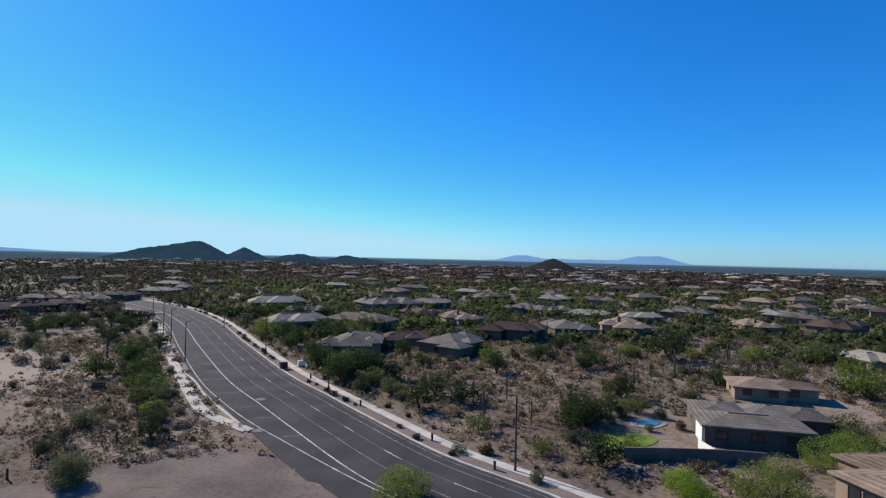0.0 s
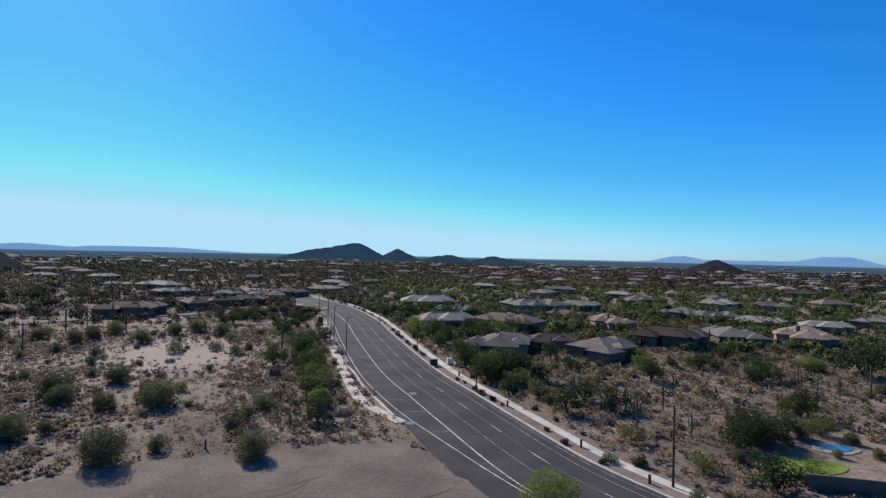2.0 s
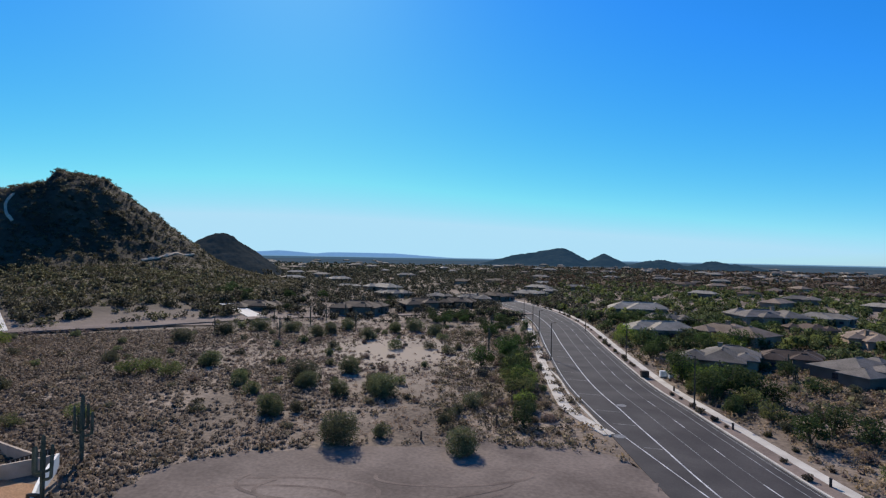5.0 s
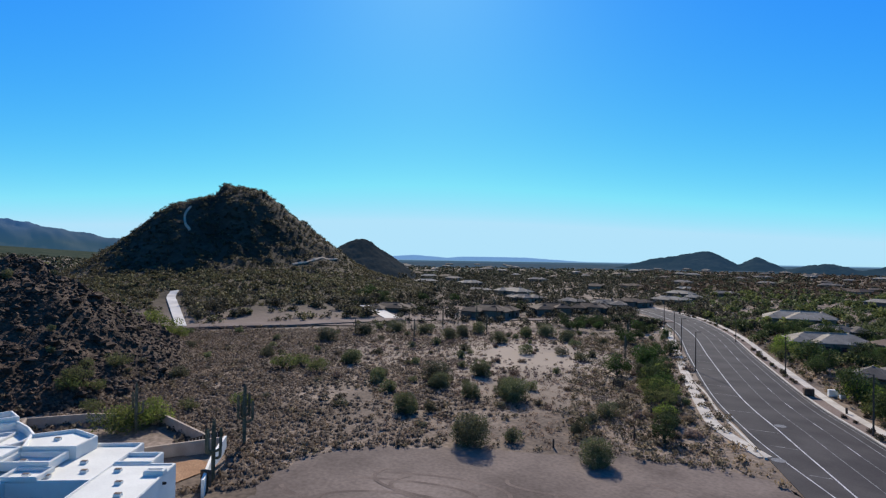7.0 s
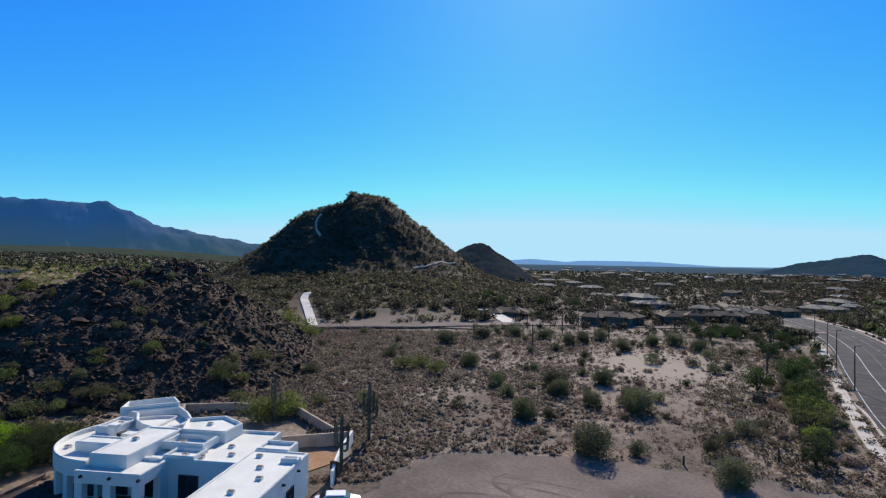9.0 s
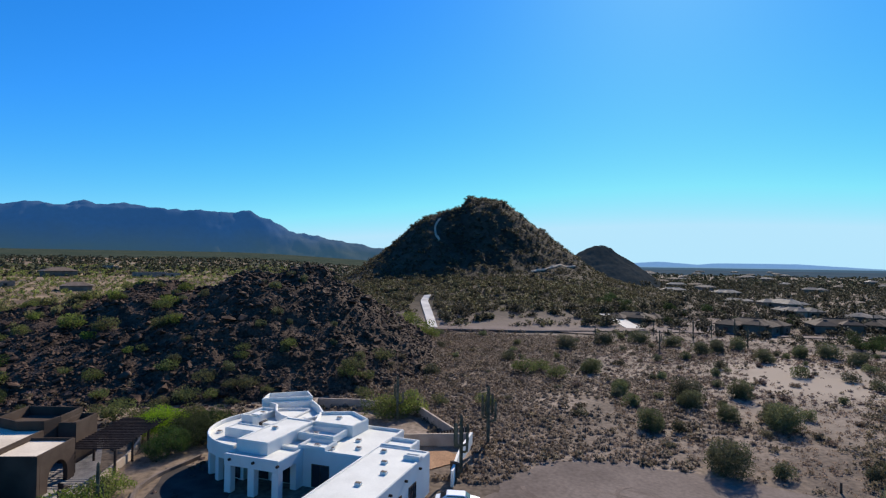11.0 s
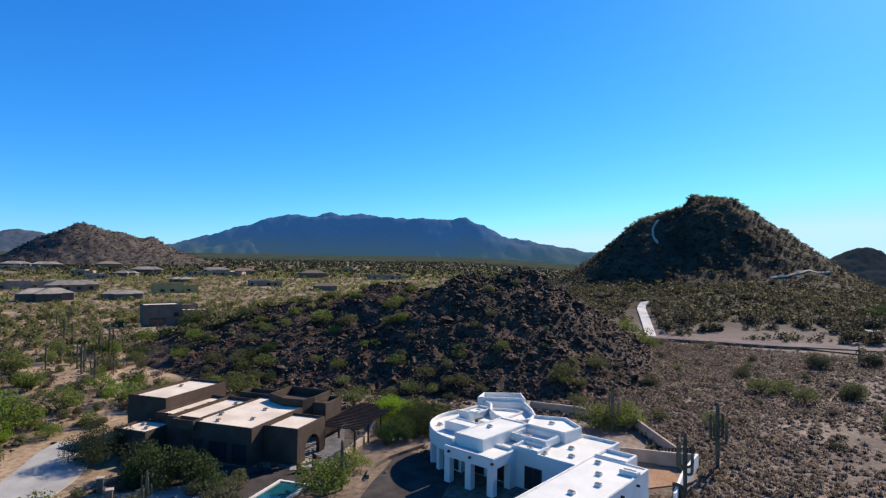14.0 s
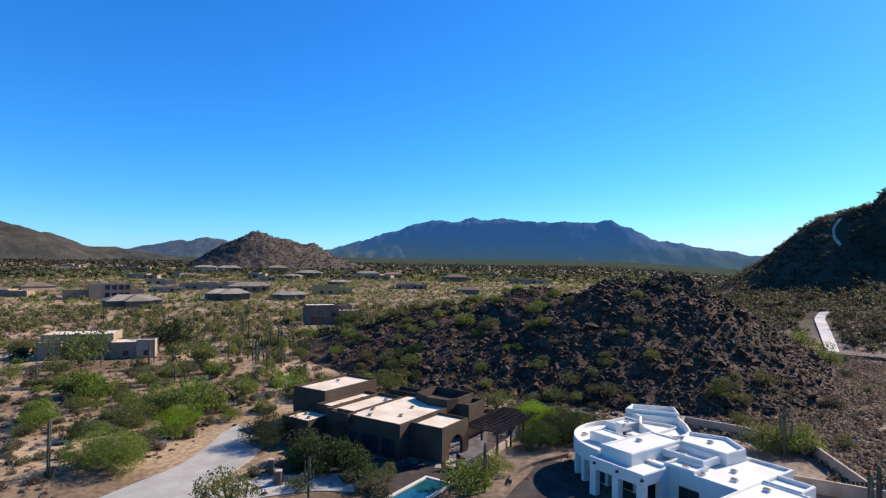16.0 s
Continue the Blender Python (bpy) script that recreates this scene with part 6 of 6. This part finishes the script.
# far brush, tufts and woods, joined by kind
def drift(name, label, leaf, places, sizes, leaves, leaf_size, tall=0.75, kinds=6, mound=False):
    protos = []
    for s in range(kinds):
        r = random.Random(s + 100)
        blobs = [(r.uniform(-0.3, 0.3), r.uniform(-0.3, 0.3), r.uniform(0.25, 0.55) * tall, r.uniform(0.2, 0.34)) for _ in range(5)]
        leaves_v, _, outs = leaf_cloud(blobs, leaves, leaf_size, s + 100, 0.8)
        if mound:
            # a lumpy cushion under the leaves
            top = np.array([0, 0, 0.42 * tall / 0.75])
            ring = lambda rad, z, o: np.array([(rad * r.uniform(0.75, 1.2) * math.cos(o + i * math.pi / 3), rad * r.uniform(0.75, 1.2) * math.sin(o + i * math.pi / 3), z * r.uniform(0.8, 1.2)) for i in range(6)])
            hi, lo = ring(0.24, 0.3 * tall / 0.75, 0.0), ring(0.36, 0.02, 0.5)
            tris = []
            for i in range(6):
                j = (i + 1) % 6
                tris += [(top, hi[i], hi[j]), (hi[i], lo[i], hi[j]), (hi[j], lo[i], lo[j])]
            body = np.array(tris).reshape(-1, 3)
            away = (body - [0, 0, 0.05]) * 0.6 + [0, 0, 0.3]
            leaves_v = np.concatenate([leaves_v, body])
            outs = np.concatenate([outs, away / np.linalg.norm(away, axis=1)[:, None]])
        protos.append((leaves_v, outs))
    all_v, all_n = [], []
    which = rng.integers(kinds, size=len(places))
    turn = rng.uniform(0, 2 * math.pi, len(places))
    for (x, y, z), s, w, a in zip(places, sizes, which, turn):
        v, o = protos[w][0] * s, protos[w][1]
        c, q = math.cos(a), math.sin(a)
        all_v.append(np.stack([v[:, 0] * c - v[:, 1] * q + x, v[:, 0] * q + v[:, 1] * c + y, v[:, 2] + z], 1))
        all_n.append(np.stack([o[:, 0] * c - o[:, 1] * q, o[:, 0] * q + o[:, 1] * c, o[:, 2]], 1))
    v = np.concatenate(all_v)
    me = bpy.data.meshes.new(name)
    k = len(v) // 3
    me.vertices.add(len(v))
    me.vertices.foreach_set("co", v.astype(np.float32).ravel())
    me.loops.add(len(v))
    me.loops.foreach_set("vertex_index", np.arange(len(v), dtype=np.int32))
    me.polygons.add(k)
    me.polygons.foreach_set("loop_start", np.arange(k, dtype=np.int32) * 3)
    me.update(calc_edges=True)
    set_normals(me, np.concatenate(all_n))
    me.materials.append(M[leaf])
    return tagged(new(name, me), label, "vegetation", kind="stuff")


def field(y0, y1, d0, d1, count, lo, hi, keep=0.5, only=None, patch=0.0):
    places, sizes = [], []
    for _ in range(count):
        yaw = rng.uniform(y0, y1)
        d = d0 * (d1 / d0) ** rng.uniform() if patch < 0 else math.sqrt(rng.uniform(d0 * d0, d1 * d1))
        p = spot(yaw, d)
        if d < 420 and not free(p.x, p.y, keep):
            continue
        if patch > 0 and fbm(p.x, p.y, 0.02, 2) < patch * rng.uniform(-1, 1):
            continue
        z = land(p.x, p.y)
        if only and not only(p.x, p.y, z):
            continue
        places.append((p.x, p.y, z - 0.05))
        sizes.append(rng.uniform(lo, hi))
    return places, sizes


# thin on the bare stretch of the field
low = lambda x, y, z: z < 2.5 and math.hypot(x + 94, y - 112) > 24 * rng.random() ** 0.6
drift("desert_tufts", "small dry brown tufts all over the desert", "leaf_dry", *field(-42, 150, 64, 250, 27000, 0.5, 1.5, only=low, patch=0.3), 10, 0.13, 0.5, mound=True)
drift("low_brush", "low grey-brown brush on the plain", "leaf_grey", *field(-42, 150, 70, 320, 8000, 0.9, 2.4, only=low), 24, 0.13, 0.6)
drift("suburb_scrub", "dense reddish brown scrub before the houses", "leaf_dry", *field(-42, 22, 66, 230, 8000, 0.8, 2.2, only=low), 26, 0.11, 0.55)
drift("suburb_brush", "dark olive brush before the houses", "leaf_bush", *field(-42, 22, 100, 260, 1100, 1.6, 3.4, only=low), 36, 0.11, 0.65)
drift("field_brush", "low reddish dry brush in the near field", "leaf_red", *field(42, 84, 64, 195, 24000, 0.6, 1.6, only=lambda x, y, z: z < 2.5 and ease(math.degrees(math.atan2(-x, y)) + 14 * fbm(x, y, 0.04, 2), 46, 66) > rng.random()), 11, 0.13, 0.6, mound=True)
drift("roadside_brush", "brown and olive brush in the field beside the road", "leaf_grey", *field(22, 36, 72, 185, 1900, 0.7, 2.2, only=low), 26, 0.11, 0.6)
drift("field_tufts", "dry tan tufts thick in the field", "leaf_dry", *field(22, 56, 70, 190, 5000, 0.5, 1.3, only=lambda x, y, z: z < 2.5 and math.hypot(x + 94, y - 112) > 26 * rng.random() ** 0.4), 16, 0.12, 0.5)
high = lambda x, y, z: z > 1.0 and math.hypot(x, y) > 230
drift("hill_brush", "dark olive brush over the steep hill", "leaf_hill", *field(50, 92, 235, 470, 10000, 1.2, 3.4, only=high), 26, 0.14, 0.7)
drift("foothill_brush", "rounded olive bushes at the foot of the steep hill", "leaf_hill", *field(54, 82, 205, 340, 1300, 1.6, 4.2, only=lambda x, y, z: z < 16), 40, 0.12, 0.7)
drift("hill_cover", "brown scrub over the steep hill", "leaf_hill", *field(50, 92, 250, 560, 5000, 0.8, 1.6, only=high), 14, 0.2)
plain = lambda x, y, z: True
foot = lambda x, y, z: z < 5
level = lambda x, y, z: z < base(x, y) + 2
east = lambda x, y, z: ease(math.degrees(math.atan2(-x, y)), 10, 34) < rng.random()
west = lambda x, y, z: z < 5 and ease(math.degrees(math.atan2(-x, y)), 8, 32) > rng.random()
drift("suburb_trees", "green trees between the nearer houses", "leaf_suburb", *field(-44, 34, 165, 330, 1300, 2.6, 6.2, only=east), 150, 0.08, 0.8)
drift("far_suburb_trees", "green trees between the farther houses", "leaf_suburb", *field(-44, 34, 330, 580, 2900, 2.6, 6.2, only=east), 40, 0.13, 0.75)
drift("suburb_palo", "olive green trees between the houses", "leaf_olive", *field(-44, 24, 165, 500, 300, 3.0, 6.4, only=plain), 110, 0.12, 0.95)
drift("valley_trees", "dark grey-green trees in the valley", "leaf_valley", *field(8, 74, 215, 340, 1100, 2.6, 6.0, only=west), 110, 0.085, 0.85)
drift("far_valley_trees", "dark grey-green trees farther down the valley", "leaf_valley", *field(8, 74, 340, 900, 5600, 2.8, 6.6, only=west), 34, 0.14, 0.85)
drift("valley_brush", "grey-brown brush in the valley", "leaf_valley", *field(8, 78, 205, 700, 4600, 1.6, 4.0, only=west), 26, 0.15, 0.55)

shelf = lambda x, y, z: z < 14
drift("upland_palo", "yellow-green palo verdes on the upland", "leaf_upland", *field(84, 150, 165, 340, 800, 2.4, 5.6, only=shelf), 140, 0.08, 0.8)
drift("far_upland_palo", "yellow-green palo verdes far over the upland", "leaf_upland", *field(84, 150, 340, 900, 3600, 2.4, 5.6, only=shelf), 34, 0.13)
drift("upland_brush", "olive brush on the upland", "leaf_upland", *field(84, 150, 150, 900, 8500, 1.6, 4.2, only=shelf), 20, 0.15, 0.6)
drift("knob_brush", "olive brush over the rocky knob", "leaf_hill", *((lambda f: ([(x, y, cone_height(HILLS["knob_hill"], x, y, ROUGH["knob_hill"]) - 0.1) for x, y, _ in f[0]], f[1]))(field(117, 133, 820, 1000, 1500, 1.5, 4.0))), 9, 0.26, 0.7)
drift("far_woods", "dark green trees far across the plain", "leaf_far", *field(16, 150, 700, 1450, 5500, 4.0, 9.0, patch=-1, only=level), 9, 0.3, 0.4)
drift("far_brown_woods", "brown and olive trees among far houses", "leaf_far_brown", *field(-46, 30, 480, 1450, 9000, 3.5, 8.0, patch=-1), 9, 0.3, 0.35)
drift("far_scrub", "olive scrub far across the plain", "leaf_far", *field(-46, 150, 600, 1450, 7000, 3.5, 8.0, patch=-1, only=level), 9, 0.3, 0.38)

# ---- boulders ----
def boulder_mesh(seed, stretch=(1, 1, 0.75)):
    r = random.Random(seed)
    bm = bmesh.new()
    for _ in range(13):
        w = Vector((r.gauss(0, 1), r.gauss(0, 1), r.gauss(0, 1))).normalized() * r.uniform(0.75, 1.1)
        bm.verts.new((w.x * stretch[0], w.y * stretch[1], w.z * stretch[2]))
    out = bmesh.ops.convex_hull(bm, input=bm.verts[:])
    loose = [v for v in bm.verts if not v.link_faces]
    bmesh.ops.delete(bm, geom=loose, context="VERTS")
    bmesh.ops.triangulate(bm, faces=bm.faces[:])
    me = bpy.data.meshes.new("boulder")
    bm.to_mesh(me)
    bm.free()
    me.materials.append(M["rock"])
    return me


ROCKS = [boulder_mesh(s, (1, r, z)) for s, r, z in ((1, 1, 0.8), (2, 0.7, 0.6), (3, 1.2, 0.7), (4, 0.8, 0.9), (5, 1.4, 0.5), (6, 0.6, 0.45), (7, 1.0, 0.65), (8, 0.9, 0.75))]
hill_parent = bpy.data.objects["rock_hill"]
joined_v, joined_f, count = [], [], 0
arrays = [(np.array([v.co for v in me.vertices]), [tuple(p.vertices) for p in me.polygons]) for me in ROCKS]


def lay_rock(x, y, z, size, k, one):
    """One boulder: an object of its own in the near stretch, else part of the joined rest."""
    global count
    m = Matrix.Translation((x, y, z)) @ Euler((rng.uniform(-0.5, 0.5), rng.uniform(-0.5, 0.5), rng.uniform(0, 6.28))).to_matrix().to_4x4() @ Matrix.Scale(size, 4)
    if one:
        ob = new("boulder", ROCKS[k])
        ob.parent = hill_parent
        ob.matrix_basis = m
        return
    v, f = arrays[k]
    mm = np.array(m)
    joined_v.append(v @ mm[:3, :3].T + mm[:3, 3])
    joined_f.extend(tuple(i + count for i in q) for q in f)
    count += len(v)


singles = 0
for _ in range(20000):
    yaw, d = rng.uniform(74, 120), math.sqrt(rng.uniform(100 ** 2, 186 ** 2))
    p = spot(yaw, d)
    z = cone_height(HILLS["rock_hill"], p.x, p.y, ROUGH["rock_hill"])
    if z < base(p.x, p.y) - 0.2 or not free(p.x, p.y, 0.5):
        continue
    size = 0.18 + 0.45 * rng.random() ** 3 + (1.1 if rng.random() < 0.04 else 0.0) * rng.random() + max(0, (z - 16) / 12) * rng.uniform(0, 0.9)
    if 96 > yaw > 79 and d < 126 and size > 0.36 and singles < 290:
        singles += 1
        lay_rock(p.x, p.y, z + 0.15 * size, size, rng.integers(8), True)
    else:
        lay_rock(p.x, p.y, z + 0.15 * size, size, rng.integers(8), False)
# stones on the flats round the hill's foot and by the drive
for y0, y1, d0, d1, n, lo, hi in ((84, 113, 94, 124, 1300, 0.18, 0.6), (70, 82, 95, 185, 2200, 0.12, 0.45), (56, 76, 110, 190, 700, 0.12, 0.38), (128, 138, 76, 95, 90, 0.15, 0.45), (121, 130, 70, 76, 40, 0.2, 0.45), (110, 146, 80, 200, 300, 0.12, 0.4)):
    for _ in range(n):
        p = spot(rng.uniform(y0, y1), rng.uniform(d0, d1))
        if free(p.x, p.y, 0.3):
            lay_rock(p.x, p.y, land(p.x, p.y), rng.uniform(lo, hi), rng.integers(8), False)
v = np.concatenate(joined_v)
rest = raw("boulder_rest", v.tolist(), joined_f, M["rock"])
tagged(rest, "dark brown boulders over the rocky hill", "boulders", kind="stuff")

# ---- roadside ----
def street_lamp(x, y, face, high=9.0):
    lamp = empty("street_lamp", "dark brown street lamp post beside the road", "street lamp", pose(x, y, 0, 0, 0, face), "lamps along the road")
    raw("pole", *tubes([[(0, 0, 0, 0.16), (0, 0, 1.0, 0.13), (0, 0, high, 0.09)]], 10), M["pole"], lamp)
    raw("arm", *tubes([[(0, 0, high - 0.15, 0.05), (0.35, 0, high - 0.05, 0.045), (0.7, 0, high, 0.04)]], 6), M["pole"], lamp)
    head = solid(lamp, "lamp_head", (0.5, -0.16, high - 0.06), (1.15, 0.16, high + 0.1), M["pole"], bevel=0.04)
    solid(head, "lens", (0.6, -0.11, high - 0.09), (1.08, 0.11, high - 0.055), M["stucco_white"], bevel=0)
    return lamp


for x, y, face in ((8.6, 66.2, 215), (-20.6, 100.8, 215), (-44.4, 139.7, 212), (-72, 183, 212), (-58.6, 127.0, 32), (-74.6, 153, 32), (-85.5, 170.5, 32), (-100, 192, 32)):
    street_lamp(x, y, face)
for x, y in ((6.2, 66.4), (-13.6, 92.6), (-26.5, 112), (-1.4, 76.2)):
    post = empty("marker_post", "short dark utility marker post by the pavement", "post", pose(x, y, 0.05))
    solid(post, "shaft", (-0.14, -0.14, 0), (0.14, 0.14, 0.9), M["pole"])
    solid(post, "cap", (-0.17, -0.17, 0.9), (0.17, 0.17, 1.0), M["frame_dark"])
for x, y, w, h, mat_name, label in ((-34.4, 120.6, 1.6, 1.5, "wood", "brown utility cabinet beside the pavement"), (-31.6, 124.3, 1.5, 1.3, "stucco_white", "white utility cabinet beside the pavement"), (-29.8, 123.2, 0.9, 1.1, "stucco_white", "small white utility cabinet beside the pavement")):
    box_thing = empty("utility_cabinet", label, "cabinet", pose(x, y, 0.05, 0, 0, 35))
    solid(box_thing, "plinth", (-w / 2 - 0.1, -0.5, 0), (w / 2 + 0.1, 0.5, 0.12), M["concrete"])
    body = solid(box_thing, "body", (-w / 2, -0.4, 0.12), (w / 2, 0.4, h), M[mat_name], bevel=0.05)
    solid(body, "door", (-w / 2 + 0.08, -0.43, 0.2), (w / 2 - 0.08, -0.39, h - 0.1), M[mat_name], bevel=0.01)
for x, y, h in ((-41.5, 71.6, 1.9), (-45.8, 84, 1.6), (-46.7, 60.4, 1.2), (-48.5, 89, 1.4)):
    post = empty("wooden_post", "weathered dark wooden post in the field", "post", pose(x, y, 0, 3, 2, 20))
    raw("shaft", *tubes([[(0, 0, -0.2, 0.15), (0, 0, h, 0.12)]], 8), M["wood"], post)
crate = empty("wooden_crate", "broken dark wooden crate in the field", "crate", pose(-60.6, 98.4, 0.05, 0, 6, 25))
for i in range(2):
    for k in range(4):
        solid(crate, "slat", (-0.9, -0.75 + 1.4 * i, 0.12 + 0.32 * k), (0.9, -0.68 + 1.4 * i, 0.34 + 0.32 * k), M["wood"])
        solid(crate, "corner_post", (-0.95 + 1.8 * i, -0.8 + 0.48 * k, 0), (-0.83 + 1.8 * i, -0.68 + 0.48 * k, 1.5), M["wood"])
pallet = empty("wooden_pallet", "grey weathered pallet tipped in the brush", "pallet", pose(-56.8, 86.4, 0.35, 24, 4, 35))
for k in range(7):
    solid(pallet, "slat", (-1.4 + 0.4 * k, -0.7, 0.1), (-1.12 + 0.4 * k, 0.7, 0.14), M["wood"])
for k in range(3):
    solid(pallet, "runner", (-1.4, -0.7 + 0.62 * k, 0), (1.3, -0.55 + 0.62 * k, 0.1), M["wood"])
# trees and shrubs round the lawn and the small pool
for kinds, rows in ((MESQ, ((22.2, 84.6, 6.0), (18.4, 82.0, 5.5), (20.8, 88.4, 5), (26.8, 90.6, 5))), (CREO, ((25.6, 86.6, 3.2), (28.4, 90.4, 3.4), (34.6, 89.8, 3.0), (17.6, 77, 3.2), (30.4, 83.2, 2.0), (35.4, 84.2, 2.6))), (PALO, ((31.6, 92.6, 5), (24, 72.4, 3.6)))):
    for x, y, wide in rows:
        plant(kinds, x, y, wide / (3.0 if kinds is CREO else 5.2), z=0.02)
# low round shrubs along the pavement
ROUND = [bush("round_shrub", "clipped dark reddish-green shrub in the verge", "leaf_verge", 0.9, 1.3, 420, 0.08, s) for s in (71, 72)]
gone = 0.0
for a, b in zip(kerb_line, kerb_line[1:]):
    gone += (b - a).length
    if 20 < gone < 300:
        d = (b - a).normalized()
        n = Vector((d.y, -d.x))
        for off in (1.4, 5.4):
            if rng.random() < 0.42:
                p = a + n * (off + rng.uniform(-0.4, 0.5)) + d * rng.uniform(-1, 1)
                plant(ROUND, p.x, p.y, rng.uniform(0.6, 1.3), z=0.1 if off < 2 else 0.0)
plant(ROUND, 5.6, 71.9, 1.8, 1.15)
HEDGE = bush("hedge", "clipped olive green hedge before the brown house", "leaf_bush", 1.6, 3.4, 1800, 0.1, 81)
HEDGE.matrix_basis = pose(-56.2, -25.6, 0, 0, 0, 20) @ Matrix.Diagonal((1.8, 1.0, 0.9, 1))
for x, y, s in ((-60.2, -30.5, 0.9), (-61.5, -33.2, 1.0), (-60.4, -36.8, 1.1), (-62.6, -39.4, 1.0)):
    plant(MESQ, x, y, s, 1.1)
# thickets between the two houses and before the brown one
for kinds, rows in ((BIGM, ((-86, -11, 6), (-82, -9, 7), (-79, -12, 6), (-89, -7, 6))), (PALO, ((-84, -6, 5), (-92, -11, 5), (-67, -15.5, 4), (-64, -16.6, 4.4))), (MESQ, ((-62, -35, 4.5), (-60.2, -31.6, 4), (-58.4, -28.4, 3.4), (-63.4, -38.6, 4), (-58.6, -34.6, 3.4))), (CREO, ((-58, -30.5, 3), (-57, -27.6, 3), (-60, -27, 2.6), (-62.4, -27.4, 2.6), (-59.6, -38, 2.8)))):
    for x, y, wide in rows:
        plant(kinds, x, y, wide / (8.5 if kinds is BIGM else 5.2 if kinds is not CREO else 3.0), z=0.02)
# models that found no place are taken away
for ob in PALO + OLIV + MESQ + CREO + BIGC + GREY + DRY + BIGP + BIGM + SAGU + ROUND:
    if ob.name not in used:
        for o in (*ob.children_recursive, ob):
            bpy.data.objects.remove(o)
for ob in MODELS + PLAIN:
    if ob.name not in placed:
        for o in (*ob.children_recursive, ob):
            bpy.data.objects.remove(o)
